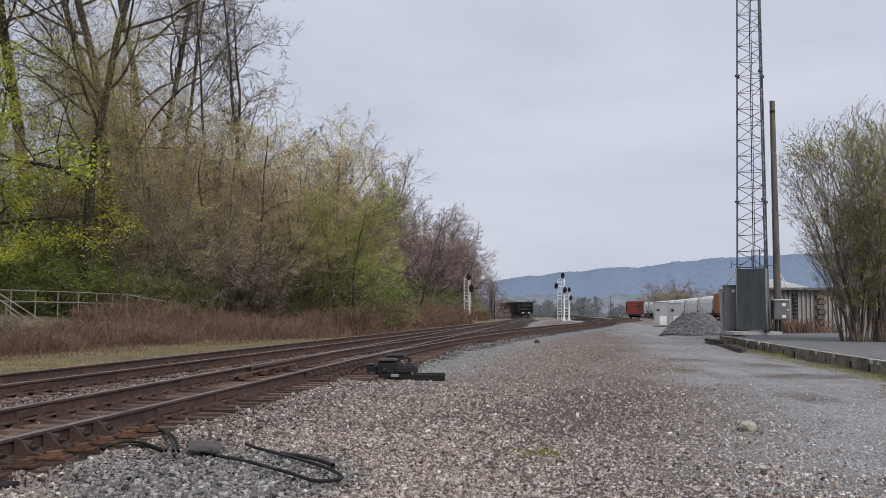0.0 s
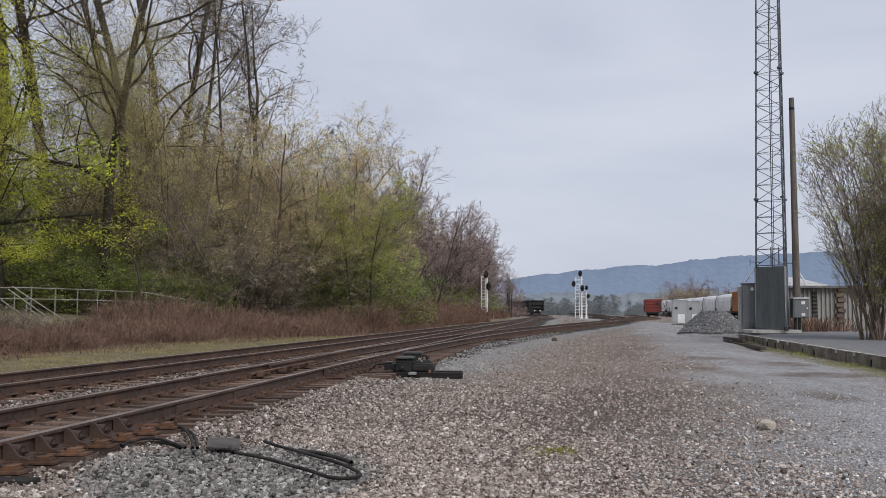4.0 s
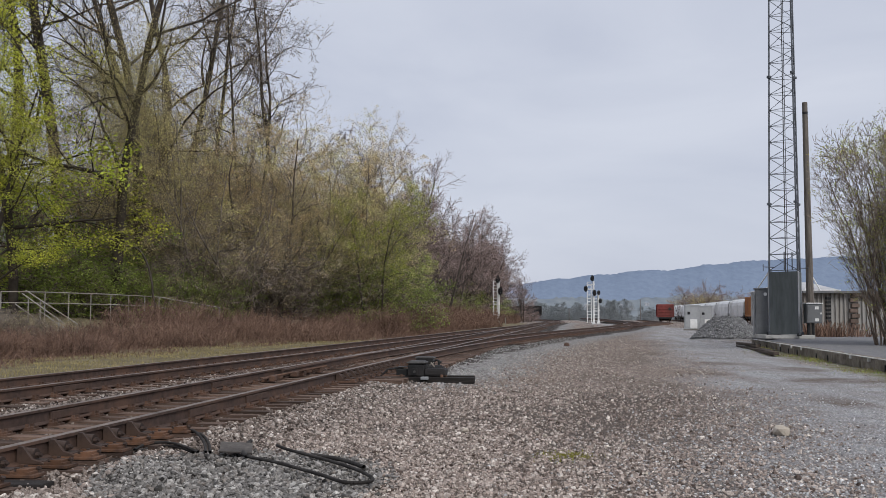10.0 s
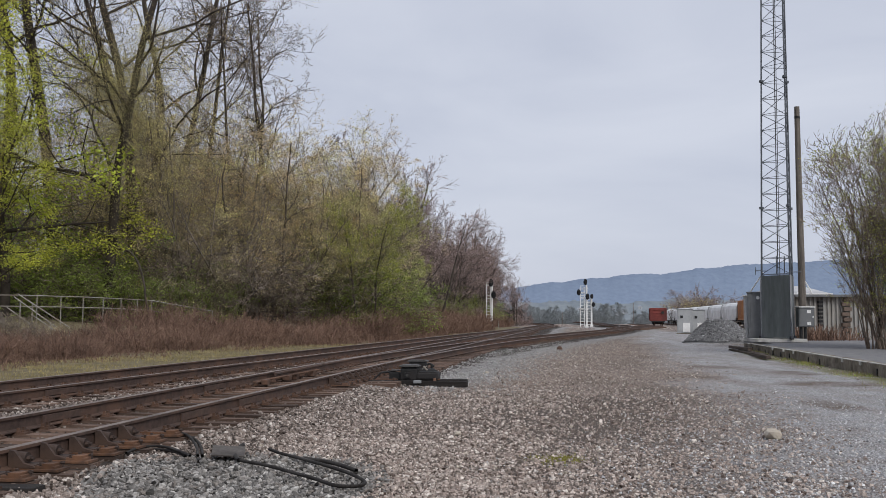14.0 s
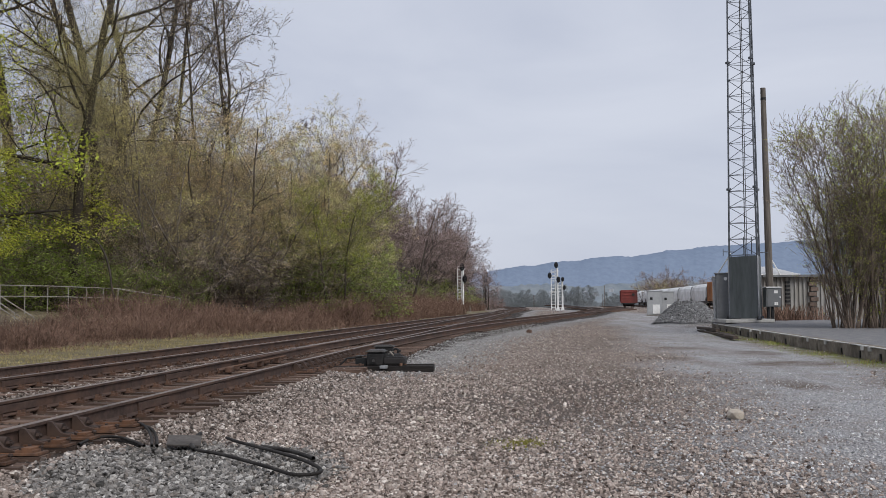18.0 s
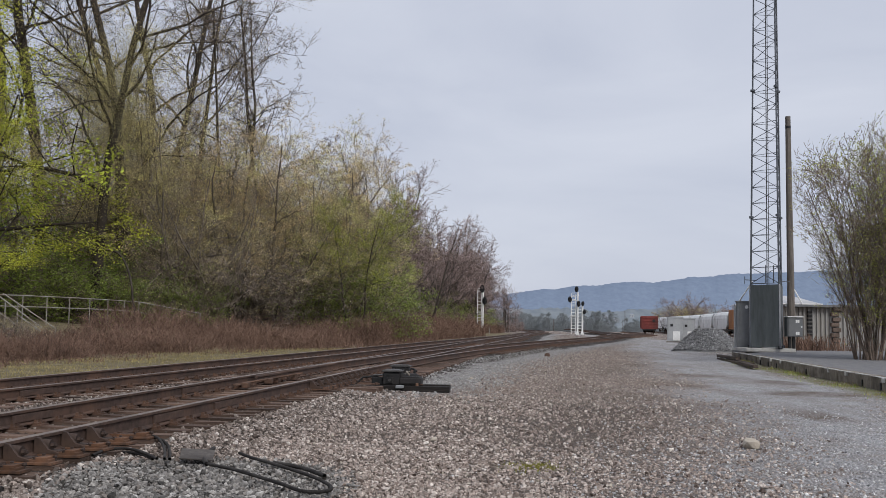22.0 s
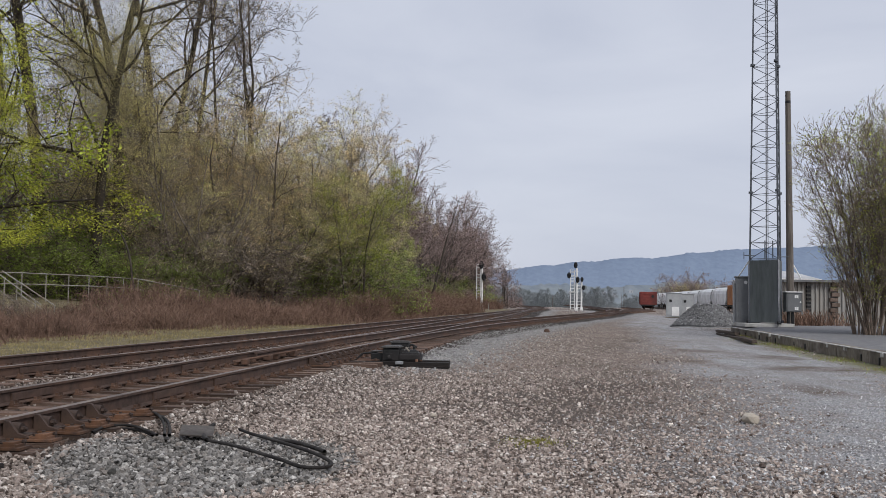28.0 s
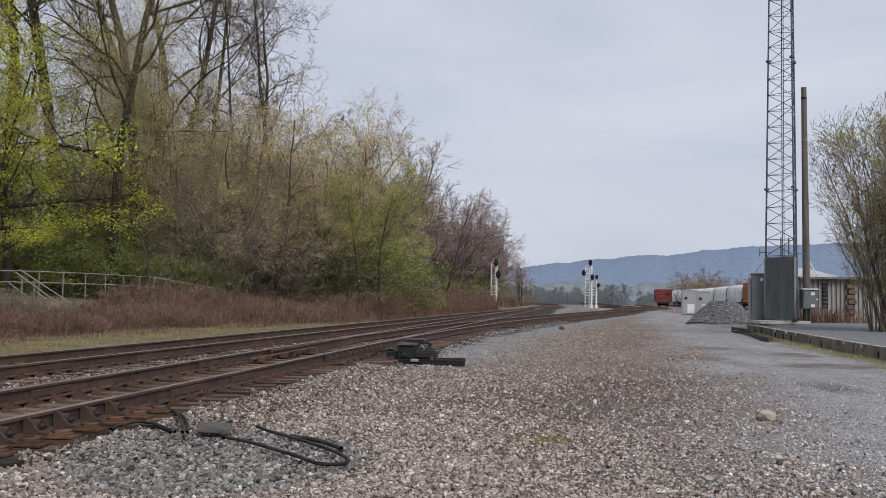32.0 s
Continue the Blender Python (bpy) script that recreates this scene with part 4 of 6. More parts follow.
for row in (("leafy", -0.456, 47, 20.5), ("leafy", -0.49, 50, 21.0), ("leafy", -0.478, 44.5, 7.6),
            ("oak_vine", -0.355, 50, 20.0), ("oak", -0.327, 53, 24.2), ("oak", -0.405, 56, 23.3), ("oak", -0.318, 62, 19.0), ("oak", -0.46, 55, 21.3),
            ("slim_bare", -0.2275, 62, 20.0), ("slim_bare_b", -0.2163, 63, 21.6), ("slim_bare", -0.262, 66, 20.9), ("slim_bare_b", -0.305, 68, 23.2), ("slim_bare_b", -0.176, 67, 14.8),
            ("vine", -0.0915, 84, 15.6), ("red_b", -0.077, 86, 13.6), ("red", -0.064, 88, 13.4), ("red_b", -0.045, 93, 12.2), ("red", -0.03, 98, 11.4), ("red", -0.088, 82, 11.0),
            ("small_leafy", -0.099, 62.5, 8.6), ("small_leafy", -0.066, 76, 5.0),
            ("olive", -0.292, 55, 11.5), ("olive_b", -0.262, 54, 8.8), ("brown", -0.235, 55.5, 9.0), ("tan", -0.21, 58, 9.9), ("tan", -0.195, 61, 15.1), ("olive", -0.178, 60, 10.7),
            ("tan", -0.158, 64, 15.6), ("tan", -0.138, 67, 15.7), ("olive", -0.150, 62, 11.9), ("olive", -0.13, 66, 12.0), ("tan", -0.112, 67, 12.2), ("olive_b", -0.108, 70, 10.6), ("olive", -0.122, 63, 7.5),
            ("olive", -0.305, 58, 15.1), ("olive_b", -0.352, 56, 15.1), ("olive_b", -0.31, 56, 13.0), ("olive", -0.44, 54, 15.8), ("tan", -0.225, 66, 17.3), ("olive", -0.096, 71, 8.6), ("brown", -0.31, 61, 13.9),
            ("olive", -0.245, 60, 13.9), ("brown", -0.275, 54.5, 9.0), ("tan", -0.148, 71, 17.1), ("olive_b", -0.34, 62, 15.8), ("olive_b", -0.33, 57, 14.0), ("olive", -0.385, 57, 14.5), ("olive_b", -0.295, 59, 13.5), ("olive_b", -0.262, 62, 13.5), ("brown", -0.24, 64, 13.0), ("olive_b", -0.325, 56.5, 15.5), ("oak_vine", -0.312, 55, 20.5), ("olive_b", -0.345, 54.5, 15.0)):
    stand(*row)
for row in (("olive_l", -0.31, 64, 9.0), ("olive_l", -0.348, 66, 9.8), ("olive_l", -0.43, 63, 9.8), ("tan_l", -0.24, 69, 9.0), ("olive_l", -0.36, 59, 7.9), ("olive_l", -0.35, 71, 10.5), ("olive_l", -0.425, 68, 11.2), ("olive_l", -0.53, 60, 10.5),
            ("olive_l", -0.265, 70, 9.8), ("olive_b", -0.42, 52, 7.9), ("olive_l", -0.45, 58, 8.2), ("olive_l", -0.51, 68, 11.2), ("green_shrub", -0.404, 50.5, 4.5), ("green_shrub", -0.46, 50, 5.0), ("green_shrub", -0.337, 52.8, 4.0), ("green_shrub", -0.168, 63.5, 4.6),
            ("green_shrub", -0.14, 65.5, 5.0), ("green_shrub", -0.112, 68, 4.6), ("brown_shrub", -0.2, 60, 5.2), ("green_shrub", -0.09, 71, 4.0), ("brown_shrub", -0.25, 56.5, 5.4), ("shrub", -0.272, 54, 4.6), ("brown_shrub", -0.23, 57.5, 4.6), ("shrub", -0.183, 60.5, 4.6), ("green_shrub", -0.15, 63, 3.6), ("green_shrub", -0.128, 65, 3.8)):
    stand(*row, 9)
g4 = random.Random(77)
LINE = ((60, 12.5), (80, 10.4), (110, 10.8), (132, 10.2), (150, 8.0), (175, 6.2), (195, 5.6))


def front(y):
    return float(np.interp(y, [a for a, _ in LINE], [b for _, b in LINE]))


for i in range(56):
    y = 76 + 122 * (i + g4.random()) / 56
    deep = g4.choice((0.3, 1.5, 3.5, 6.5))
    x = float(main_x(y)) - front(y) - deep
    h = float(np.interp(y, [74, 100, 130, 160, 198], [10.6, 11.2, 11.4, 10.8, 10.2])) * g4.uniform(0.8, 1.0) - 0.06 * deep
    kind = g4.choice(("olive_l", "tan_l", "red", "olive_l")) if y < 86 else g4.choice(("red", "red_b", "red_b"))
    plant(kind, x, y, h, i)
for i in range(16):      # the thick far end of the wood
    y = 138 + 56 * (i + g4.random()) / 16
    plant(g4.choice(("red", "red_b")), float(main_x(y)) - front(y) - g4.uniform(-0.4, 3.0), y, float(np.interp(y, [138, 160, 194], [11.4, 11.2, 10.2])) * g4.uniform(0.9, 1.08), i + 400)
for i in range(18):      # deeper in the wood
    y = 58 + 80 * (i + g4.random()) / 18
    x = float(main_x(y)) - front(y) - g4.uniform(8, 24)
    plant(g4.choice(("olive_l", "slim_bare", "red", "olive_l", "tan_l")) if y < 90 else "red", x, y, g4.uniform(9.5, 12.0), i + 60)
for i in range(46):      # undergrowth along the bank
    y = 53 + 143 * ((i + g4.random()) / 46) ** 1.3
    x = float(main_x(y)) - front(y) - g4.uniform(-1.2, 3.0) - (2.0 if y < 60 else 0)
    kind = g4.choice(("green_shrub", "shrub", "shrub", "green_shrub", "red_shrub")) if y < 85 else g4.choice(("red_shrub", "red_shrub", "shrub", "green_shrub"))
    plant(kind, x, y, g4.uniform(2.4, 4.6) if y < 95 else g4.uniform(2.2, 3.6), i + 200, "undergrowth")
for i in range(22):      # low green cover behind the fence
    y = 50.2 + i * 0.28
    plant("green_shrub", -(0.405 - 0.007 * i + g4.uniform(-0.02, 0.02)) * y, y, g4.uniform(1.8, 3.0), i + 300, "undergrowth")
for x, y, h in ((10.6, 198, 3.6), (11.4, 205, 3.0), (12.6, 212, 2.4), (10.4, 216, 8.5), (12.4, 222, 5.0), (9.6, 190, 6.5), (9.0, 200, 7.5)):
    plant("red_shrub" if h < 4 else "red_b", x, y, h, 5, "undergrowth")


# brown thicket of dead stems along the foot of the bank
def thicket(name, label, seed, n, ylo, yhi, ulo, uhi, hlo, hhi, mat, r=0.008, back=0.0):
    g = np.random.default_rng(seed)
    y = ylo + (yhi - ylo) * g.random(n) ** 1.25
    shift = 4.3 * step01(y, 40, 60) + 0.8 * step01(y, 80, 150)
    u = g.uniform(ulo, uhi, n) + 0.6 * np.sin(y * 0.7) - shift
    u = u + back * np.interp(y, [90, 105, 120, 134, 142, 160], [0.6, 1.6, 3.2, 4.6, 2.4, 0.4])
    x = main_x(y) - u
    z = ground_z(x, y, np.full(n, 9.0))
    h = g.uniform(hlo, hhi, n) * (0.75 + 0.75 * waves(x, y, 0.75, seed))
    h = h * (0.55 + 0.27 * step01(y, 37.5, 42) + 0.34 * step01(y, 46, 58))
    p0 = np.stack([x, y, z - 0.05], 1)
    segs = []
    d = unit(np.stack([g.normal(0, 0.45, n), g.normal(0, 0.45, n), np.ones(n)], 1))
    p1 = p0 + d * (h * 0.55)[:, None]
    d2 = unit(d + g.normal(0, 0.3, (n, 3)))
    p2 = p1 + d2 * (h * 0.45)[:, None]
    segs += [(p0, p1, r * 1.3, r), (p1, p2, r, r * 0.6)]
    for _ in range(7):
        t = g.uniform(0.15, 1, (n, 1))
        q0 = np.where(t < 0.5, p0 + (p1 - p0) * t * 2, p1 + (p2 - p1) * (t * 2 - 1))
        q1 = q0 + unit(d + g.normal(0, 0.7, (n, 3))) * (h * g.uniform(0.2, 0.42, n))[:, None]
        segs.append((q0, q1, r * 0.75, r * 0.5))
    vs, fs, k = [], [], 0
    for a, b, ra, rb in segs:
        v, f = tubes(a, b, np.full(n, ra * 1.3), np.full(n, rb), 1)
        vs.append(v)
        fs.append(f + k)
        k += len(v)
    return tagged(new(name, fast_mesh(name, np.concatenate(vs), np.concatenate(fs), mat)), label, "brush", kind="stuff")


thicket("brush", "reddish brown dead brush along the foot of the bank", 5, 22000, 30, 110, 8.6, 14.0, 0.6, 1.8, BRUSH, 0.0065)
thicket("low_brush", "low dead stems and weeds before the brush", 15, 2600, 24, 70, 6.2, 9.6, 0.2, 0.7, BRUSH, 0.006)
thicket("far_brush", "reddish brown dead brush beside the distant track", 6, 8000, 90, 196, 8.0, 12.0, 0.7, 1.5, BRUSH, 0.01, 1.0)


def grass(name, label, seed, spots, size, mat):
    """Tufts of thin blades at plan points."""
    g = np.random.default_rng(seed)
    n = len(spots)
    z = ground_z(spots[:, 0], spots[:, 1], np.full(n, 9.0))
    c = np.column_stack([spots, z - 0.01])
    a = g.uniform(0, 6.28, n)
    w = np.stack([np.cos(a), np.sin(a), np.zeros(n)], 1) * 0.008
    lean = np.stack([g.normal(0, 0.35, n), g.normal(0, 0.35, n), np.ones(n)], 1) * (size * g.uniform(0.4, 1.2, n))[:, None]
    v = np.stack([c - w, c + w, c + lean], 1).reshape(-1, 3)
    return tagged(new(name, fast_mesh(name, v, np.arange(n * 3).reshape(-1, 3), mat)), label, "grass", kind="stuff")


gr = np.random.default_rng(9)
yy = 16 + 36 * gr.random(30000) ** 1.3
uu = 2.7 + 6.0 * gr.random(30000)
keep = waves(yy, uu, 1.2, 2) + gr.normal(0, 0.25, 30000) > -0.2
grass("grass", "thin pale spring grass beside the main track", 1, np.column_stack([main_x(yy) - uu, yy])[keep], 0.08, GRASSM)
yy = 19 + 25 * gr.random(9000)
xx = np.interp(yy, [0, 23, 45], [7.3, 9.82, 12.2]) - np.abs(gr.normal(0, 0.45, 9000))
keep = waves(xx, yy, 1.4, 4) + gr.normal(0, 0.2, 9000) > 0.3
pick = gr.random(9000) < 0.5
grass("verge_grass", "green weeds along the foot of the platform", 2, np.column_stack([xx, yy])[keep & pick], 0.09, DARKLEAF)
grass("dry_grass", "dry pale grass along the foot of the platform", 3, np.column_stack([xx, yy])[keep & ~pick], 0.12, GRASSM)

MOSSM = leafy("yellow_green_moss", (0.16, 0.165, 0.04), (0.33, 0.33, 0.10))
rr, aa = np.abs(gr.normal(0, 0.55, 1500)), gr.uniform(0, 6.28, 1500)
grass("moss", "thin patch of yellow-green moss in the gravel", 4, np.column_stack([0.93 + 0.30 * rr * np.cos(aa), 10.45 + 0.42 * rr * np.sin(aa)]), 0.035, MOSSM)

# clump of many-stemmed bushes on the platform
BUSHLEAF = leafy("young_green_bush_leaf", (0.27, 0.32, 0.07), (0.56, 0.61, 0.17))
BUSHSTEM = plain("brown_bush_stem", (0.11, 0.084, 0.067), (0.245, 0.19, 0.15), 3, 0.9, 0, 0.2, island=0.35)
KINDS["yard_bush"] = make_tree("bush", "large many-stemmed bush with fresh green leaves in it", "bush", 61, 8.4, 0.065, ((7, 0.42, 27, 6), (5, 0.45, 32, 4), (5, 0.5, 34, 2), (2, 0.55, 32, 1)), LIGHTTWIG, [(BUSHLEAF, 3600, 0.036, 0.18)], bark=BUSHSTEM, stems=9, fan=0.26, first=0.2, up=0.05, wob=0.09, rmin=0.0075)
for i, (x, y, h) in enumerate(((15.75, 38.2, 7.5), (16.05, 38.9, 8.2), (16.55, 38.0, 8.8), (17.2, 38.8, 9.2), (17.9, 38.2, 9.2), (18.8, 39.0, 9.2), (15.25, 38.6, 5.6), (15.5, 38.0, 4.6), (16.4, 37.7, 5.6), (17.4, 37.8, 5.6))):
    ob = plant("yard_bush", x, y, h, i, "bushes by the platform")
    ob.location.z = 0.24
# dry brush behind the platform
g5 = np.random.default_rng(55)
c = np.column_stack([17.0 + np.abs(g5.normal(0, 1.6, 900)), g5.uniform(52, 57, 900), np.full(900, 0.2)])
t5 = c + unit(np.column_stack([g5.normal(0, 0.4, 900), g5.normal(0, 0.4, 900), np.ones(900)])) * g5.uniform(0.25, 0.95, (900, 1))
v, f = tubes(c, t5, np.full(900, 0.02), np.full(900, 0.01), 1)
tagged(new("dry_brush", fast_mesh("dry_brush", v, f, BRUSH)), "dry brown weeds behind the platform", "brush", kind="stuff")
v, f = leaves_at(3, np.column_stack([g5.normal(16.9, 0.75, 3000), g5.normal(38.3, 0.9, 3000), 0.24 + np.clip(g5.normal(4.0, 1.5, 3000), 0.6, 7.5)]), 14000, 0.04, 0.25)
tagged(new("ivy", fast_mesh("ivy", v, f, BUSHLEAF)), "green leaves of a vine climbing through the bushes", "vine", kind="stuff")


# ---- handrail fence and stairs on the bank ----
def handrail():
    root = thing("handrail_fence", Matrix.Identity(4), "weathered white two-rail pipe fence on the bank", "fence")
    pts = [(-(784 - px) * y / 1803, y, 1.45 - (py - 549) * y / 1803) for px, py, y in ((-60, 547, 42.0), (20, 548, 43.2), (63, 548, 44.2), (103, 549, 45.2), (139, 549, 46.2), (171, 550, 47.2), (200, 551, 48.2), (226, 553, 49.2), (335, 574, 51.0))]
    tops = [(a, b, 1.45 - (py - 549) * b / 1803) for (a, b, _), py in zip(pts, (513, 514, 515.5, 516.5, 518, 519.5, 521, 522.5, 541))]
    for (x, y, z), t in zip(pts, tops):
        part("post", rods(((x, y, z - 0.5), t, 0.025)), PIPE, root)
    for f in (1.0, 0.42):
        for i in range(len(pts) - 1):
            a = Vector(pts[i]).lerp(Vector(tops[i]), f)
            b = Vector(pts[i + 1]).lerp(Vector(tops[i + 1]), f)
            part("rail", rods((a, b, 0.022)), PIPE, root)
    return root


PIPE = plain("weathered_white_pipe", (0.21, 0.20, 0.178), (0.33, 0.32, 0.288), 12, 0.7, 0.1, 0.1, (0.22, 0.17, 0.13))
handrail()


def bank_stair():
    root = thing("stair", Matrix.Identity(4), "concrete stair with white pipe rails down the bank", "stair")

    def at(px, py, y):
        return Vector(((px - 784) * y / 1803, y, 1.45 - (py - 549) * y / 1803))
    for depth, run in ((41.0, ((-15, 511), (80, 571))), (41.0, ((10, 547), (78, 592))), (39.8, ((-22, 516), (56, 570))), (39.8, ((-34, 535), (42, 588)))):
        part("rail", rods((at(*run[0], depth), at(*run[1], depth), 0.024)), PIPE, root)
    for px, y0, y1, depth in ((80, 571, 606, 41.0), (12, 529, 570, 41.0), (46, 563, 604, 39.8), (-10, 524, 562, 39.8)):
        part("post", rods((at(px, y0, depth), at(px, y1, depth) - Vector((0, 0, 0.2)), 0.025)), PIPE, root)
    a, b = at(55, 612, 40.4), at(-60, 545, 40.4)
    n = 8
    for i in range(n):
        c = a.lerp(b, i / (n - 1))
        part("step", boxes((c.x, c.y, c.z - 0.35, (a - b).length / n, 1.1, 0.75), bevel=0.015), CONCRETE, root)
    return root


bank_stair()
for i in range(9):       # brush grown up before the stair
    px, y = -44 + 12 * i, 38.4 - 0.12 * (i % 3)
    plant(("brown_shrub", "brown_shrub", "red_shrub")[i % 3], (px - 784) * y / 1803, y, 0.95 + 0.15 * (i % 2), i + 500, "undergrowth")


# ---- colour light signals ----
def head(root, x, y, z, w=0.62, h=1.15, name="signal_head"):
    bm = bmesh.new()
    bmesh.ops.create_cone(bm, cap_ends=True, segments=28, radius1=0.5, radius2=0.5, depth=0.03,
                          matrix=Matrix.Translation((x, y, z)) @ Matrix.Rotation(radians(90), 4, "X") @ Matrix.Diagonal((w, h, 1, 1)))
    ob = part(name, bm, BLACK, root, "black oval target")
    part("lamp_case", boxes((x, y + 0.17, z, w * 0.45, 0.3, h * 0.72), bevel=0.03), BLACK, ob)
    for k in (-0.25, 0.0, 0.25):
        hb = bmesh.new()
        rod(hb, (x, y - 0.02, z + k * h), (x, y - 0.26, z + k * h - 0.02), 0.11, 14, 0.10)
        part("hood", hb, BLACK, ob)
    return ob


def signal(px, y, top, heads, ladder=-0.45, base=0.05, w=0.62, h=1.15):
    x = (px - 784) * y / 1803
    root = thing("railway_signal", pose(x, y, base, 0, 0, -4), "white lattice-laddered colour light railway signal with black targets", "railway signal", "railway signals")
    part("mast", rods(((0, 0, 0.25), (0, 0, top), 0.12), sides=14), WHITE, root)
    part("base_casting", boxes((0, 0, 0.12, 0.42, 0.42, 0.28), (0, 0, 0.34, 0.26, 0.26, 0.2), bevel=0.03), WHITE, root)
    for dx in (-0.26, 0.26):
        part("ladder_rail", rods(((ladder + dx, 0.1, 0.1), (ladder + dx, 0.1, top - 0.2), 0.05)), WHITE, root)
    for k in range(int(top / 0.42)):
        part("rung", rods(((ladder - 0.26, 0.1, 0.35 + k * 0.42), (ladder + 0.26, 0.1, 0.35 + k * 0.42), 0.032), sides=6), WHITE, root)
    for z in (top * 0.42, top * 0.7, top * 0.93):
        part("bracket", boxes((ladder / 2, 0.05, z, abs(ladder) + 0.45, 0.08, 0.07)), WHITE, root)
    for hx, hz in heads:
        head(root, hx, -0.15, hz, w, h)
        part("head_arm", rods(((0, 0, hz - 0.1), (hx, 0.0, hz - 0.1), 0.04)), WHITE, root)
    if top > 5.4:
        part("platform_step", boxes((ladder, 0.15, top * 0.45, 0.75, 0.5, 0.05)), WHITE, root)
    return root


signal(831, 133, 5.9, ((-0.1, 5.75), (0.22, 4.2)), w=0.6, h=1.0)
signal(998, 133, 5.5, ((-0.15, 5.9), (-1.0, 4.55), (0.12, 4.0)), -0.55, w=0.5, h=0.8)
signal(1006.5, 136, 4.2, ((0.05, 4.1), (0.25, 3.0)), -0.3, w=0.42, h=0.62)
for px, y, h, r in ((843, 128, 0.85, 0.05), (503, 62, 1.0, 0.035), (955, 330, 4.0, 0.12), (1080, 420, 9.0, 0.12), (1076, 500, 8.0, 0.10)):
    x = (px - 784) * y / 1803
    gz = base_z(x, y)
    ob = part("marker_post", rods(((0, 0, -0.2), (0, 0, h), r)), PIPE if h < 3 else POLEWOOD, None, "", pose(x, y, gz))
    tagged(ob, "short white marker post beside the track" if h < 3 else "distant wooden wire pole", "post")


# ---- power switch machine and its head ties ----
def at_ground(px, py, z):
    y = (1.45 - z) * 1803 / (py - 549)
    return Vector(((px - 784) * y / 1803, y, z))


LIDGREY = plain("dull_worn_lid", (0.055, 0.052, 0.05), (0.10, 0.096, 0.093), 12, 0.5, 0.2, 0.15)


def switch_machine():
    root = thing("switch_machine", pose(-1.15, 21.4, 0.085, 0, 0, -7), "black cast-iron power switch machine bolted to its head ties", "switch machine")
    part("gear_case", boxes((0, 0, 0.16, 0.36, 0.40, 0.24), (0, 0, 0.285, 0.34, 0.37, 0.04), bevel=0.025), MACHINE, root)
    part("case_lid", boxes((0, -0.02, 0.325, 0.40, 0.42, 0.03), (0, -0.02, 0.345, 0.33, 0.35, 0.025), bevel=0.012), LIDGREY, root, "dull grey lid")
    part("back_lid", boxes((0.07, 0.55, 0.40, 0.42, 0.28, 0.03), (0.07, 0.55, 0.42, 0.35, 0.22, 0.02), bevel=0.01), LIDGREY, root)
    part("back_case", boxes((0.07, 0.55, 0.22, 0.37, 0.25, 0.34), bevel=0.03), MACHINE, root)
    cover = part("front_cover", boxes((-0.03, -0.21, 0.14, 0.14, 0.03, 0.13), bevel=0.01), MACHINE, root)
    part("cover_plug", rods(((-0.03, -0.22, 0.14), (-0.03, -0.245, 0.14), 0.028), sides=10), LIDGREY, cover)
    bm = bmesh.new()
    rod(bm, (0.17, 0.05, 0.17), (0.50, 0.05, 0.17), 0.105, 18)
    rod(bm, (0.50, 0.05, 0.17), (0.54, 0.05, 0.17), 0.08, 18)
    part("motor", bm, MACHINE, root)
    part("motor_case", boxes((0.40, -0.06, 0.13, 0.44, 0.34, 0.13), (0.40, -0.06, 0.20, 0.40, 0.3, 0.03), bevel=0.025), MACHINE, root)
    part("throw_lever", rods(((0.27, -0.1, 0.27), (0.37, -0.16, 0.33), 0.014), ((0.31, -0.2, 0.33), (0.39, -0.22, 0.25), 0.018)), PIPE, root)
    part("hand_crank", rods(((0.26, 0.25, 0.30), (0.36, 0.25, 0.37), 0.022), ((0.36, 0.25, 0.37), (0.46, 0.28, 0.31), 0.022), ((0.30, 0.2, 0.26), (0.30, 0.2, 0.35), 0.03), ((0.42, 0.2, 0.24), (0.42, 0.2, 0.33), 0.028)), MACHINE, root)
    part("junction_box", boxes((-0.31, 0.0, 0.11, 0.24, 0.26, 0.16), (-0.36, 0.0, 0.20, 0.10, 0.16, 0.04), bevel=0.02), MACHINE, root)
    part("box_lid", boxes((-0.31, 0.0, 0.232, 0.2, 0.2, 0.022), bevel=0.008), LIDGREY, root)
    part("conduit", rods(((-0.80, -0.1, 0.0), (-0.62, -0.05, 0.18), 0.02), ((-0.62, -0.05, 0.18), (-0.36, 0.0, 0.205), 0.02), sides=8), MACHINE, root)
    part("throw_rod", rods(((-0.25, 0.1, 0.05), (-1.75, 0.28, 0.03), 0.022)), RUST, root)
    part("detector_rod", rods(((-0.25, -0.14, 0.05), (-1.6, 0.02, 0.03), 0.016)), RUST, root)
    part("fixing_lug", boxes((0.21, -0.36, 0.02, 0.15, 0.16, 0.06), bevel=0.015), CABLIGHT, root, "pale worn steel lug")
    for x in (-0.3, 0.55):
        for y in (-0.26, 0.3):
            part("bolt", rods(((x, y, 0.02), (x, y, 0.09), 0.03)), RUST, root)
    return root


switch_machine()
DARKTIE = plain("tarred_tie_wood", (0.014, 0.012, 0.011), (0.034, 0.028, 0.025), 7, 0.85, 0, 0.4, stretch=(0.6, 6, 6))
for i, dy in enumerate((-0.28, 0.34)):
    ob = part("head_tie", boxes((0, 0, 0, 2.7, 0.2, 0.12), bevel=0.015), DARKTIE, None, "", pose(-1.30, 21.48 + dy, 0.06, 0, 0, -7))
    tagged(ob, "dark long wooden head tie under the switch machine", "wooden tie", "head ties")


# ---- rail fittings on the near rail ----
lead_fine = plan_line(LEAD, 0.51)
lw, lr = normals(lead_fine)


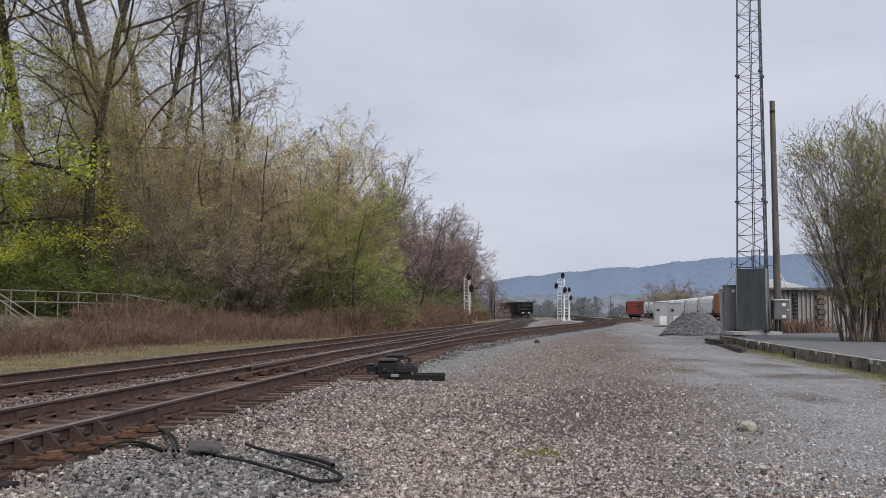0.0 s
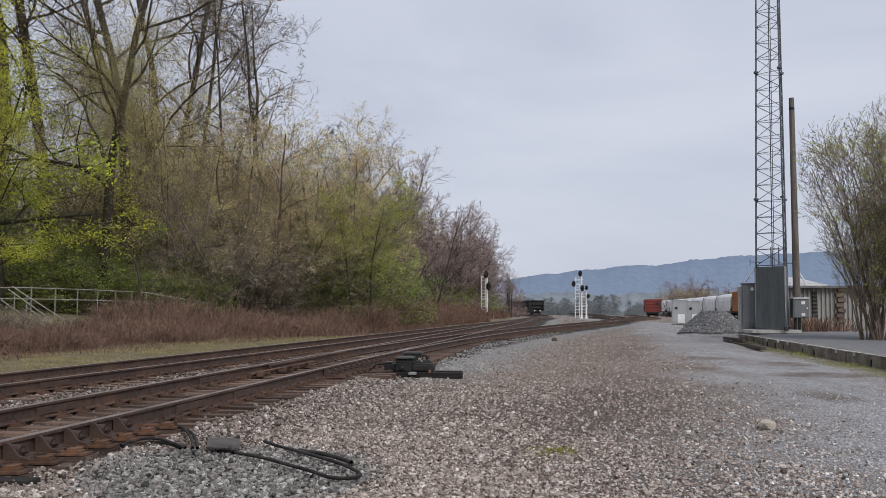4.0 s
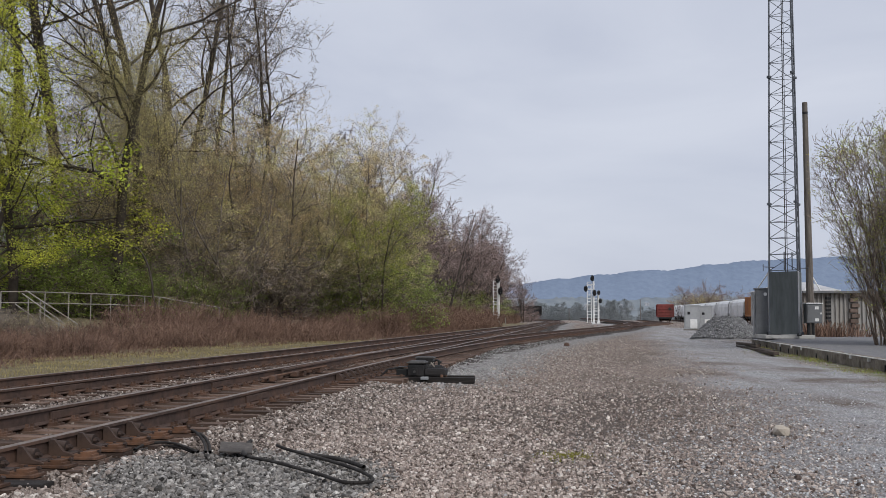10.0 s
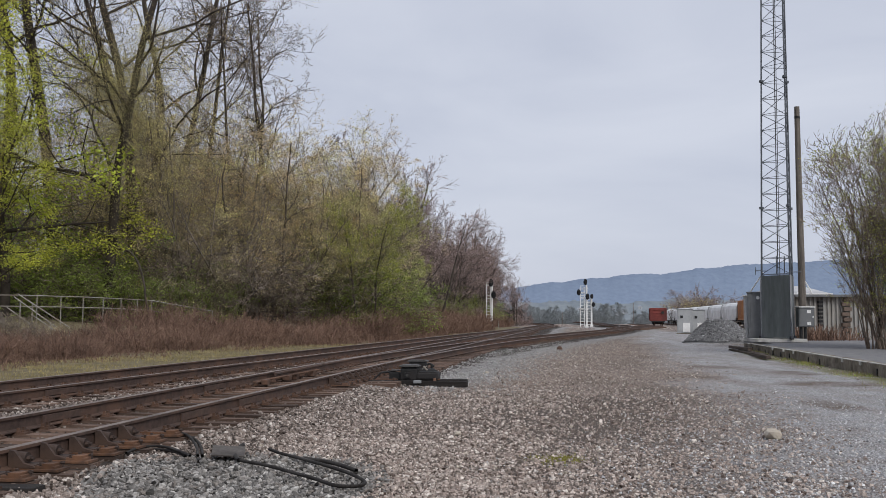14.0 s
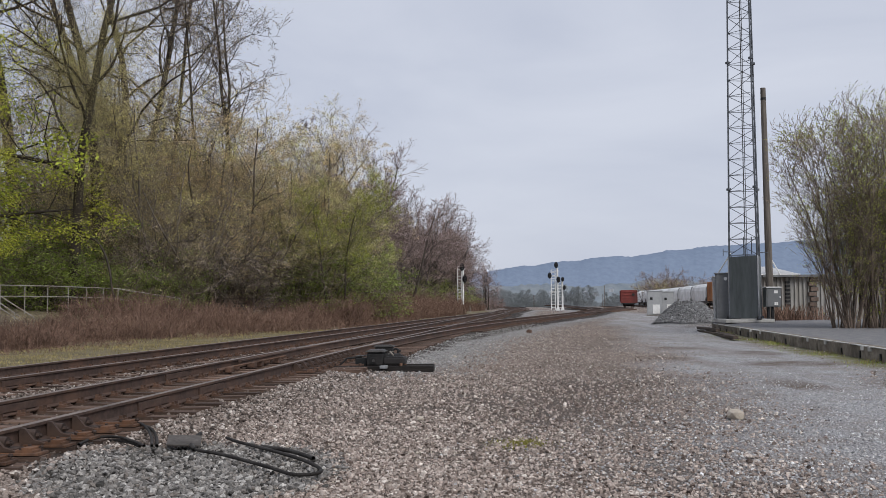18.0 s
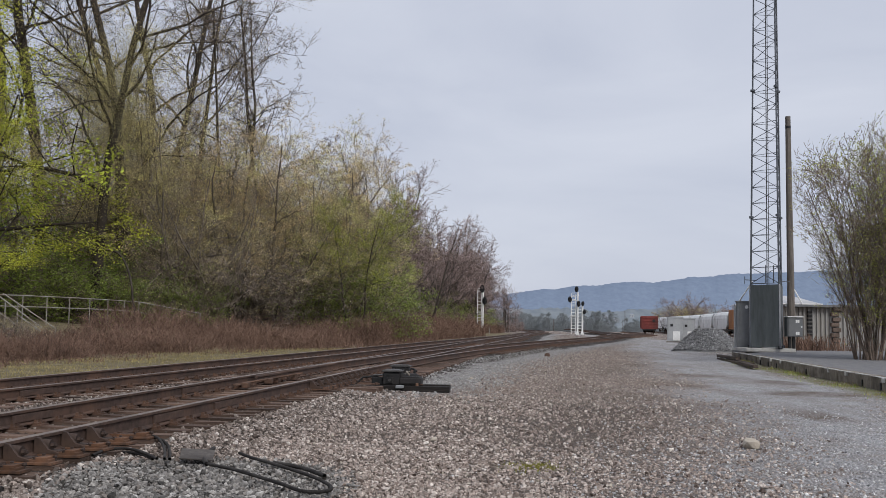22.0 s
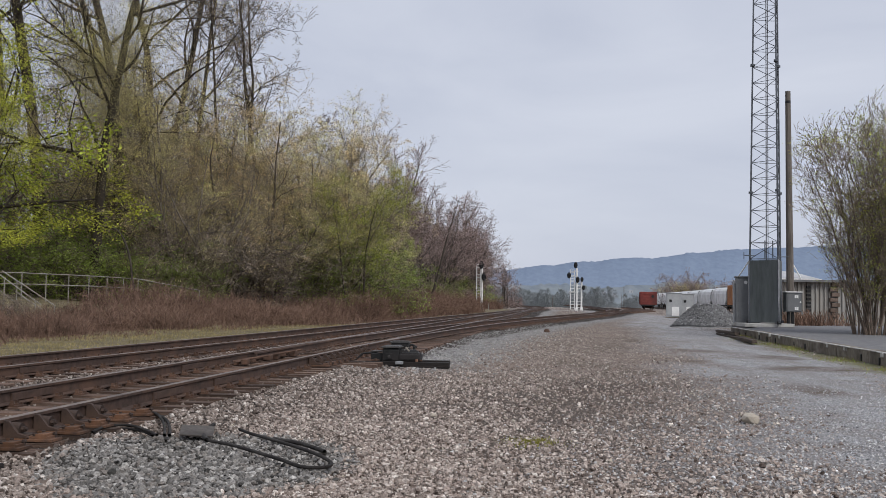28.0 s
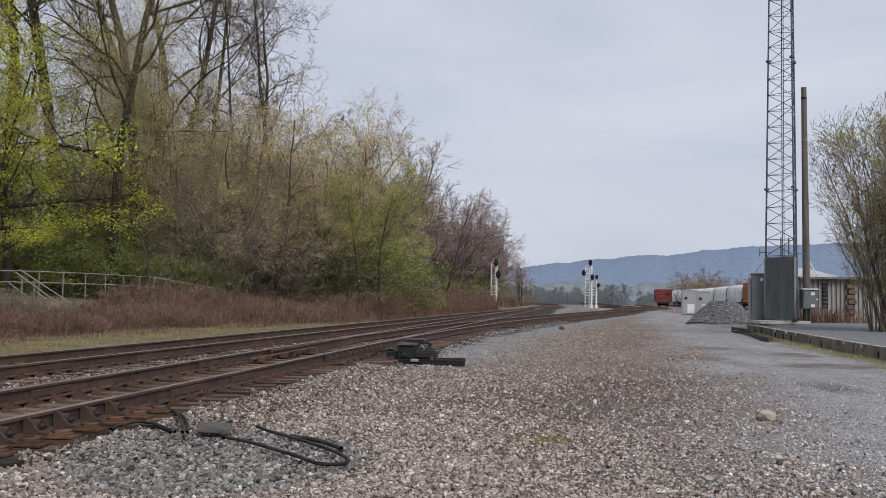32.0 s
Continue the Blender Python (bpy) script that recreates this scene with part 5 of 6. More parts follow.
def brace_mesh():
    """A cast brace: a tab up the rail's web, a sloping foot and a bolt eye facing outwards."""
    bm = bmesh.new()
    prof = [(0.0, 0.0), (0.25, 0.0), (0.25, 0.022), (0.14, 0.04), (0.06, 0.15), (0.0, 0.155)]
    va = [bm.verts.new((x, -0.085, z)) for x, z in prof]
    vb = [bm.verts.new((x, -0.05, z)) for x, z in prof]
    bm.faces.new(va)
    bm.faces.new(vb[::-1])
    for i in range(len(prof)):
        j = (i + 1) % len(prof)
        bm.faces.new((va[j], va[i], vb[i], vb[j]))
    bmesh.ops.bevel(bm, geom=list(bm.edges), offset=0.005, segments=1, affect="EDGES")
    box(bm, 0.02, 0.01, 0.06, 0.035, 0.13, 0.12)
    box(bm, 0.12, 0.015, 0.016, 0.24, 0.16, 0.03)
    rod(bm, (0.03, 0.02, 0.075), (0.125, 0.02, 0.07), 0.056, 14)
    return bm


def shared(name, bm, mat):
    me = bpy.data.meshes.new(name)
    bm.to_mesh(me)
    bm.free()
    me.materials.append(mat)
    return me


DARKCAST = plain("dark_brown_casting", (0.028, 0.019, 0.016), (0.07, 0.047, 0.038), 16, 0.7, 0.1, 0.3, (0.10, 0.062, 0.045))
BRACE = shared("rail_brace", brace_mesh(), DARKCAST)
BOLT = shared("bolt", rods(((0, 0, 0), (0, 0, 0.04), 0.028), ((0, 0, 0.035), (0, 0, 0.06), 0.016), sides=6), DARKCAST)
SPIKE = shared("plate_spike", rods(((0, 0, 0), (0, 0, 0.035), 0.012), ((0, 0, 0.03), (0.008, 0, 0.05), 0.021), sides=6), DARKCAST)
SLIDE = shared("slide_plate", boxes((0, 0, 0, 0.75, 0.2, 0.025), (0.12, 0, 0.02, 0.42, 0.15, 0.03), (0.26, 0, 0.04, 0.1, 0.15, 0.03), bevel=0.004), ORUST)


PLAINSLIDE = shared("slide_plate", boxes((0, 0, 0, 0.6, 0.2, 0.025), (0.22, 0, 0.03, 0.1, 0.17, 0.04), bevel=0.004), RUST)


def fit_braces(ylo, yhi, side, plate_mesh_used, brace_end):
    for i, p in enumerate(lead_fine):
        if not ylo <= p[1] <= yhi:
            continue
        s = side * HALF
        x, y = p[0] + lr[i, 0] * s, p[1] + lr[i, 1] * s
        ang = math.degrees(math.atan2(lr[i, 1], lr[i, 0])) + (0 if side > 0 else 180)
        plate = new("slide_plate", plate_mesh_used)
        plate.parent = lead_track
        plate.matrix_basis = pose(x, y, RAIL_Z - 0.178, 0, 0, ang) @ Matrix.Translation((0.12, 0, -0.002))
        for sx, sy in ((0.20, -0.06), (0.33, 0.055)):
            sk = new("spike", SPIKE)
            sk.parent = plate
            sk.matrix_basis = Matrix.Translation((sx, sy, 0.01)) @ Matrix.Rotation(radians(i * 67 % 360), 4, "Z")
        if y > brace_end:
            continue
        br = new("rail_brace", BRACE)
        br.parent = plate
        br.matrix_basis = Matrix.Translation((-0.095, 0, 0.012))
        bt = new("bolt", BOLT)
        bt.parent = plate
        bt.matrix_basis = Matrix.Translation((0.025, 0.02, 0.082)) @ Matrix.Rotation(radians(90), 4, "Y")
        bt = new("bolt", BOLT)
        bt.parent = plate
        bt.matrix_basis = Matrix.Translation((0.22, 0.05, 0.01))


fit_braces(6.5, 11.7, 1, SLIDE, 11.2)
fit_braces(19.4, 24.5, 1, PLAINSLIDE, 24.5)


def joint_bar(track, line, y, side):
    w, r = normals(line)
    i = int(np.argmin(np.abs(line[:, 1] - y)))
    for s in (-1, 1):
        o = side * HALF + s * 0.024
        x, yy2 = line[i, 0] + r[i, 0] * o, line[i, 1] + r[i, 1] * o
        bm = boxes((0, 0, 0, 0.92, 0.026, 0.09), bevel=0.006)
        ob = part("joint_bar", bm, RAIL, track, "", pose(x, yy2, RAIL_Z - 0.098, 0, 0, math.degrees(math.atan2(w[i, 1], w[i, 0]))))
        for k in (-0.35, -0.12, 0.12, 0.35):
            part("bolt", rods(((k, 0, 0), (k, s * 0.034, 0), 0.014), sides=6), RUST, ob)


part("standing_spike", rods(((-3.42, 12.9, 0.05), (-3.42, 12.9, 0.17), 0.016), ((-3.42, 12.9, 0.165), (-3.42, 12.9, 0.185), 0.03)), RUST, lead_track, "spike standing proud of its tie")
tagged(part("timber_end", boxes((-0.9, 0, 0, 1.8, 0.22, 0.13), bevel=0.015), DARKTIE, None, "", pose(-3.32, 7.95, 0.055, 0, 0, -5)), "tarred timber end lying in the ballast", "timber")

main_fine = plan_line(MAIN, 0.51)
for y in (13.0, 14.9, 31):
    joint_bar(lead_track, lead_fine, y, 1)
for y in (12.2, 17.5, 26):
    joint_bar(lead_track, lead_fine, y, -1)
joint_bar(main_track, main_fine, 16.4, 1)


def point_blade(y0, y1, side, shift):
    """A tapering switch blade lying beside its stock rail."""
    sel = lead_fine[(lead_fine[:, 1] > y0) & (lead_fine[:, 1] < y1)]
    t = np.linspace(0, 1, len(sel))
    w, r = normals(sel)
    line = sel.copy()
    line[:, 0] += r[:, 0] * (side * HALF - side * (0.085 + shift * (1 - t) ** 2))
    line[:, 1] += r[:, 1] * (side * HALF - side * (0.085 + shift * (1 - t) ** 2))
    line[:, 2] -= 0.012
    v, f = sweep(line, PROFILE, 0)
    ob = new("switch_blade", mesh_of("switch_blade", v, f, RAIL))
    ob.parent = lead_track


point_blade(20.0, 27.5, 1, 0.02)
point_blade(20.0, 27.5, -1, 0.06)


def heater(y, side, n):
    """Castings and rods standing between the rails by the points."""
    i = int(np.argmin(np.abs(lead_fine[:, 1] - y)))
    g = random.Random(3)
    root = thing("rod_guard", pose(lead_fine[i, 0] + lr[i, 0] * side, lead_fine[i, 1], 0.14, 0, 0, -7), "dark steel rods and castings between the rails", "switch rods")
    for k in range(n):
        yk = k * 0.62 + g.uniform(-0.12, 0.12)
        part("casting", boxes((g.uniform(-0.08, 0.08), yk, 0.05, g.uniform(0.08, 0.16), g.uniform(0.14, 0.3), g.uniform(0.07, 0.13)), bevel=0.02), RUST, root)
        part("link", rods(((-0.25, yk, 0.05), (0.15, yk + 0.32, 0.12), 0.018)), RUST, root)
    part("side_rod", rods(((-0.12, -0.3, 0.05), (-0.12, n * 0.62, 0.05), 0.02)), RUST, root)
    return root


heater(19.4, -0.45, 6)


# ---- loose cables, plate and stones by the rails ----
def tube_path(name, pts, r, mat, label, cat, group=""):
    line = smooth_line(pts, 0.035)
    v, f = tubes(line[:-1], line[1:], np.full(len(line) - 1, r), np.full(len(line) - 1, r), 10)
    me = fast_mesh(name, v, f, mat)
    for p in me.polygons:
        p.use_smooth = True
    return tagged(new(name, me), label, cat, group)


def gp(rows, z):
    return [tuple(at_ground(a, b, z)) for a, b in rows]


tube_path("cable", gp(((372, 792), (388, 803), (430, 811), (480, 824), (520, 835), (555, 846), (590, 847), (607, 842), (596, 832), (560, 818), (500, 801), (460, 791), (437, 783)), 0.07), 0.0155, RUBBER, "black cable bent back in a hairpin on the gravel", "cable", "loose cables")
tube_path("cable", gp(((500, 799), (520, 802), (555, 808), (592, 820)), 0.07), 0.019, RUBBER, "short thick black cable end on the gravel", "cable", "loose cables")
tube_path("cable", gp(((185, 792), (205, 783), (235, 779), (265, 783), (300, 796)), 0.13), 0.014, RUBBER, "dark cable looping out beneath the rail", "cable", "track cables")
tube_path("cable", gp(((190, 797), (212, 789), (240, 785), (270, 789), (292, 797)), 0.10), 0.014, RUBBER, "dark cable looping out beneath the rail", "cable", "track cables")
tube_path("cable", gp(((240, 762), (280, 760), (305, 766), (317, 780), (320, 796)), 0.12), 0.016, RUBBER, "dark cable looping out beneath the rail", "cable", "track cables")
tube_path("cable", gp(((245, 757), (285, 757), (300, 766), (310, 782), (312, 796)), 0.15), 0.014, RUBBER, "dark cable looping out beneath the rail", "cable", "track cables")
tube_path("cable", gp(((385, 803), (378, 793), (384, 783), (392, 776)), 0.07), 0.022, RUBBER, "cable joint standing out of the ballast", "cable", "loose cables")
c = at_ground(365, 799, 0.04)
DULLSTEEL = plain("dull_brown_steel", (0.07, 0.062, 0.056), (0.14, 0.125, 0.115), 14, 0.8, 0.2, 0.3)
tagged(part("cover_plate", boxes((0, 0, 0, 0.32, 0.34, 0.014), bevel=0.004), DULLSTEEL, None, "", pose(c.x, c.y + 0.03, c.z + 0.062, 9, 4, 12)), "rusty steel cover plate lying in the ballast", "plate")


def rock(name, px, py, size, seed, mat, label):
    c = at_ground(px, py, 0.0)
    r = random.Random(seed)
    bm = bmesh.new()
    bmesh.ops.create_icosphere(bm, subdivisions=2, radius=1)
    for v in bm.verts:
        n = noise.noise(v.co * 1.3 + Vector((seed, 0, 0)))
        v.co *= 1 + 0.35 * n
        v.co = Vector((v.co.x, v.co.y * 0.8, max(v.co.z * 0.6, -0.35))) * size
    ob = part(name, bm, mat, None, "", pose(c.x, c.y, base_z(c.x, c.y) + size * 0.42, 0, 0, r.uniform(0, 360)))
    return tagged(ob, label, "rock")


tube_path("broken_sapling", [((px - 784) * y / 1803, y, 1.45 - (py - 549) * y / 1803) for px, py, y in ((150, 428, 49.5), (185, 436, 49.2), (203, 462, 48.9), (212, 495, 48.6), (215, 520, 48.4), (222, 548, 48.2))], 0.05, BARK, "thin leaning sapling broken over the fence", "sapling")
PALEBARK = plain("pale_sapling_bark", (0.30, 0.26, 0.20), (0.45, 0.40, 0.32), 5, 0.9, 0, 0.2)
for rows in ((((424, 556), (434, 528), (446, 500), (456, 478)), 58.0), (((433, 530), (446, 520), (462, 508)), 58.0), (((440, 514), (436, 500), (430, 486)), 58.0)):
    tube_path("sapling", [((px - 784) * rows[1] / 1803, rows[1], 1.45 - (py - 549) * rows[1] / 1803) for px, py in rows[0]], 0.022, PALEBARK, "thin pale bare sapling standing in the brush", "sapling", "saplings")
SANDSTONE = plain("pale_limestone", (0.36, 0.31, 0.25), (0.52, 0.47, 0.40), 12, 0.9, 0, 0.6)
rock("rock", 1319, 764, 0.125, 3, SANDSTONE, "pale tan rock lying on the gravel road")
rock("rock", 950, 608, 0.16, 4, RUST, "dark brown lump lying on the gravel")
rock("rock", 770, 757, 0.055, 5, SANDSTONE, "small pale stone in the gravel")
rock("rock", 822, 650, 0.06, 6, SANDSTONE, "small pale stone in the gravel")


# ---- gravel, ballast and the stone heap ----
def stones(name, label, seed, spots, size, mat, z=None, flat=0.82, blocky=False):
    """Many small angular stones at plan points: blocky ones near, eight-sided ones elsewhere."""
    g = np.random.default_rng(seed)
    n = len(spots)
    if z is None:
        z = ground_z(spots[:, 0], spots[:, 1])
    c = np.column_stack([spots, z])
    if blocky:        # rounded lumps of twenty faces
        h5, t5 = 0.4472, np.arange(5) * 2 * np.pi / 5
        up5 = np.stack([0.894 * np.cos(t5), 0.894 * np.sin(t5), np.full(5, h5)], 1)
        dn5 = np.stack([0.894 * np.cos(t5 + np.pi / 5), 0.894 * np.sin(t5 + np.pi / 5), np.full(5, -h5)], 1)
        base = np.concatenate([[(0, 0, 1.0)], up5, dn5, [(0, 0, -1.0)]])
        q = np.array([f for i in range(5) for f in ((0, 1 + i, 1 + (i + 1) % 5), (1 + i, 6 + i, 1 + (i + 1) % 5), (6 + i, 6 + (i + 1) % 5, 1 + (i + 1) % 5), (11, 6 + (i + 1) % 5, 6 + i))])
    else:             # angular chips
        base = np.array([(x, y, zz) for zz in (-1, 1) for x, y in ((-1, -1), (1, -1), (1, 1), (-1, 1))], float) * 0.66
        q = np.array([(0, 2, 1), (0, 3, 2), (4, 5, 6), (4, 6, 7), (0, 1, 5), (0, 5, 4), (1, 2, 6), (1, 6, 5), (2, 3, 7), (2, 7, 6), (3, 0, 4), (3, 4, 7)])
    k = len(base)
    v = base[None] * g.uniform(0.6, 1.25, (n, 1, 3)) + g.normal(0, 0.21, (n, k, 3))
    v[..., 2] *= flat
    a, t = g.uniform(0, 6.28, n), g.normal(0, 0.6, n)
    ca, sa, ct, st = np.cos(a), np.sin(a), np.cos(t), np.sin(t)
    x = v[..., 0] * ca[:, None] - v[..., 1] * sa[:, None]
    y = v[..., 0] * sa[:, None] + v[..., 1] * ca[:, None]
    y2 = y * ct[:, None] - v[..., 2] * st[:, None]
    z2 = y * st[:, None] + v[..., 2] * ct[:, None]
    s = (size * np.exp(np.clip(g.normal(0, 0.36, n), -0.8, 0.62)))[:, None]
    v = np.stack([x * s, y2 * s, z2 * s + (g.uniform(0.1, 0.95, (n, 1)) if blocky else g.uniform(0.05, 0.6, (n, 1))) * s], -1) + c[:, None]
    f = (np.arange(n) * k)[:, None, None] + q[None]
    return tagged(new(name, fast_mesh(name, v.reshape(-1, 3), f.reshape(-1, 3), mat, flat=True)), label, "gravel", kind="stuff")


def spread(seed, n, ylo, yhi, power, half=0.47):
    """Plan points in the open yard, thicker towards the standpoint."""
    g = np.random.default_rng(seed)
    y = ylo + (yhi - ylo) * g.random(n) ** power
    x = g.uniform(-1, 1, n) * (y * half + 0.6)
    d = near_track(x, y)
    side = x > np.interp(y, LEAD_L[:, 1], LEAD_L[:, 0])
    road_mid = np.interp(y, [0, 8, 13, 20, 30, 45, 60], [3.0, 3.6, 4.7, 6.0, 7.4, 9.3, 11.3])
    on_road = np.abs(x - road_mid - 1.0) + waves(x, y, 0.7, 8) < 0.8 + 3.8 * g.random(n)
    edge = np.interp(y, [0, 23, 45], [7.3, 9.85, 12.25])
    ok = side & (d > 1.35) & (x < edge)
    return np.column_stack([x, y]), ok, on_road, d, g


sp, ok, road, d, g = spread(1, 150000, 6.3, 22, 1.5)
fresh = np.hypot((sp[:, 0] + 2.0) / 1.15, (sp[:, 1] - 8.9) / 1.5) + 0.25 * waves(sp[:, 0], sp[:, 1], 0.7, 8) < 0.85 + 0.3 * g.random(len(d))
bal = ok & (fresh | (d < 1.9 + 0.6 * g.random(len(d))))
fade = g.random(len(d)) > (sp[:, 1] - 13) / 10
yard = ok & ~bal & fade & (~road | (g.random(len(d)) < 0.35))
clump = waves(sp[:, 0], sp[:, 1], 2.2, 12) + g.normal(0, 0.3, len(d)) > -0.45
packed = np.abs(sp[:, 0] - 0.2 - 0.125 * sp[:, 1] + 0.6 * waves(sp[:, 0], sp[:, 1], 0.7, 8)) < 0.5 + 1.1 * g.random(len(d))
clump &= ~packed | (sp[:, 1] < 10.5 + 2 * g.random(len(d))) | (g.random(len(d)) < 0.3)
grey_side = (d < 2.6 + 1.8 * g.random(len(d))) & (sp[:, 1] > 18 + 4 * g.random(len(d)))
stones("shoulder_gravel", "clean grey stone spread beside the track", 16, sp[yard & ~road & grey_side], 0.0135, SHOULDER)
stones("gravel", "loose brown and grey gravel of the yard", 2, sp[yard & ~road & clump & ~grey_side], 0.0125, STONE)
stones("road_gravel", "small grey stones scattered on the yard road", 3, sp[yard & road], 0.009, ROADSTONE)
stones("ballast", "grey crushed stone ballast beside the rails", 4, sp[bal & fresh & (g.random(len(d)) < 0.8)], 0.0155, BALLAST, blocky=True)
stones("brown_ballast", "brown-stained ballast shoulder beside the rails", 5, sp[bal & ~fresh], 0.0155, STAINED, blocky=True)
sp, ok, road, d, g = spread(7, 24000, 6.3, 20, 1.4)
fresh = np.hypot((sp[:, 0] + 2.0) / 1.15, (sp[:, 1] - 8.9) / 1.5) < 1.05
stones("large_ballast", "larger grey ballast stones near the rail", 8, sp[ok & fresh], 0.0185, BALLAST, blocky=True)
stones("coarse_gravel", "coarser stones among the gravel", 11, sp[ok & ~fresh & ~road & (g.random(len(d)) < 0.6)], 0.0155, STONE, blocky=True)
stones("pale_stones", "pale stones among the gravel", 9, sp[ok & ~fresh & ~road & (g.random(len(d)) < 0.035)], 0.014, SANDSTONE, blocky=True)
sp, ok, road, d, g = spread(8, 80000, 16, 58, 1.5, 0.36)
grey_side = (d < 2.8 + 1.8 * g.random(len(d))) & (sp[:, 1] > 19 + 4 * g.random(len(d)))
stones("far_shoulder", "clean grey stone beside the further track", 17, sp[ok & ~road & grey_side], 0.017, SHOULDER)
stones("far_gravel", "gravel further along the yard", 10, sp[ok & ~road & ~grey_side & (g.random(len(d)) < (sp[:, 1] - 15) / 8)], 0.015, STONE)
# ballast between and beside the rails
g = np.random.default_rng(12)
for nm, line, off, hw, count, ylo, yhi, zz in (("lead_ballast", lead_fine, 0.0, 1.45, 16000, 6, 30, 0.075), ("middle_ballast", main_fine, 1.85, 1.0, 15000, 9, 45, 0.085), ("main_ballast", main_fine, 0.0, 1.3, 9000, 12, 50, 0.078), ("side_ballast", main_fine, -1.9, 0.6, 5000, 12, 50, 0.045)):
    y = ylo + (yhi - ylo) * g.random(count) ** 1.4
    x = np.interp(y, line[:, 1], line[:, 0]) + off + g.uniform(-hw, hw, count)
    stones(nm, "brown-grey ballast stones between the ties", 13 + count % 7, np.column_stack([x, y]), 0.013 if nm == "lead_ballast" else 0.016, BEDSTONE if nm == "lead_ballast" else STAINED, zz + 0.012 * g.random(count))


def stone_heap():
    g = np.random.default_rng(21)
    n = 9000
    a, r = g.uniform(0, 6.28, n), np.sqrt(g.random(n))
    x, y = r * np.cos(a) * 2.0, r * np.sin(a) * 1.8
    ridge = np.clip(1.45 * (1 - np.hypot(x / 2.05, y / 1.85)) + 0.12 * waves(x, y, 3, 2), 0, 1.02)
    core = bmesh.new()
    bmesh.ops.create_grid(core, x_segments=36, y_segments=32, size=1)
    for v in core.verts:
        px, py = v.co.x * 2.1, v.co.y * 1.9
        v.co = Vector((px, py, float(np.clip(1.45 * (1 - math.hypot(px / 2.05, py / 1.85)) + 0.12 * waves(px, py, 3, 2), -0.1, 1.02)) * 1.2 - 0.05))
    root = part("stone_mound", core, DARKSTONE, None, "", pose(14.2, 57.5, base_z(14.2, 57.5)))
    tagged(root, "heap of dark grey crushed stone on the yard", "stone heap")
    ob = stones("loose_stone", "", 22, np.column_stack([x, y]), 0.036, DARKSTONE, ridge * 1.2)
    ob.parent = root
    for key in ("label", "category"):
        if key in ob:
            del ob[key]
    return root


stone_heap()


# ---- trackside cabinets ----
def trackside_cabinet(px, w, h, dy, group):
    y = 88 + dy
    x = (px - 784) * y / 1803
    root = thing("signal_cabinet", pose(x, y, base_z(x, y), 0, 0, -10), "light grey metal trackside signal cabinet", "cabinet", group)
    part("body", boxes((0, 0, h / 2 + 0.06, w, 0.8, h), bevel=0.02), CABLIGHT, root)
    part("plinth", boxes((0, 0, 0.04, w + 0.15, 0.95, 0.12), bevel=0.01), CONCRETE, root)
    part("roof", boxes((0, 0, h + 0.09, w + 0.1, 0.9, 0.06), bevel=0.015), CABLIGHT, root)
    part("door", boxes((-0.05, -0.415, h / 2 + 0.1, w * 0.8, 0.025, h * 0.86), bevel=0.008), CABLIGHT, root)
    part("hatch", boxes((0.12, -0.44, h * 0.28, w * 0.45, 0.04, h * 0.38), bevel=0.008), WHITE, root, "white door hatch")
    part("vent", boxes((-w * 0.22, -0.44, h * 0.72, 0.22, 0.03, 0.22), bevel=0.005), BLACK, root)
    return root


trackside_cabinet(1170, 1.3, 2.05, 0, "signal cabinets")
trackside_cabinet(1194, 1.1, 1.95, 3.0, "signal cabinets")


# ---- freight cars ----
def truck(root, y, gauge=1.5):
    bm = bmesh.new()
    for s in (-1, 1):
        box(bm, s * 0.95, y, 0.55, 0.16, 2.0, 0.22)
        box(bm, s * 0.95, y, 0.42, 0.2, 0.9, 0.3)
    box(bm, 0, y, 0.62, 2.0, 0.4, 0.3)
    t = part("truck", bm, COALCAR, root)
    for wy in (-0.85, 0.85):
        for s in (-1, 1):
            part("wheel", rods(((s * 0.69, y + wy, 0.42), (s * 0.82, y + wy, 0.42), 0.42), sides=20), RUST, t)
        part("axle", rods(((-0.8, y + wy, 0.42), (0.8, y + wy, 0.42), 0.07)), RUST, t)


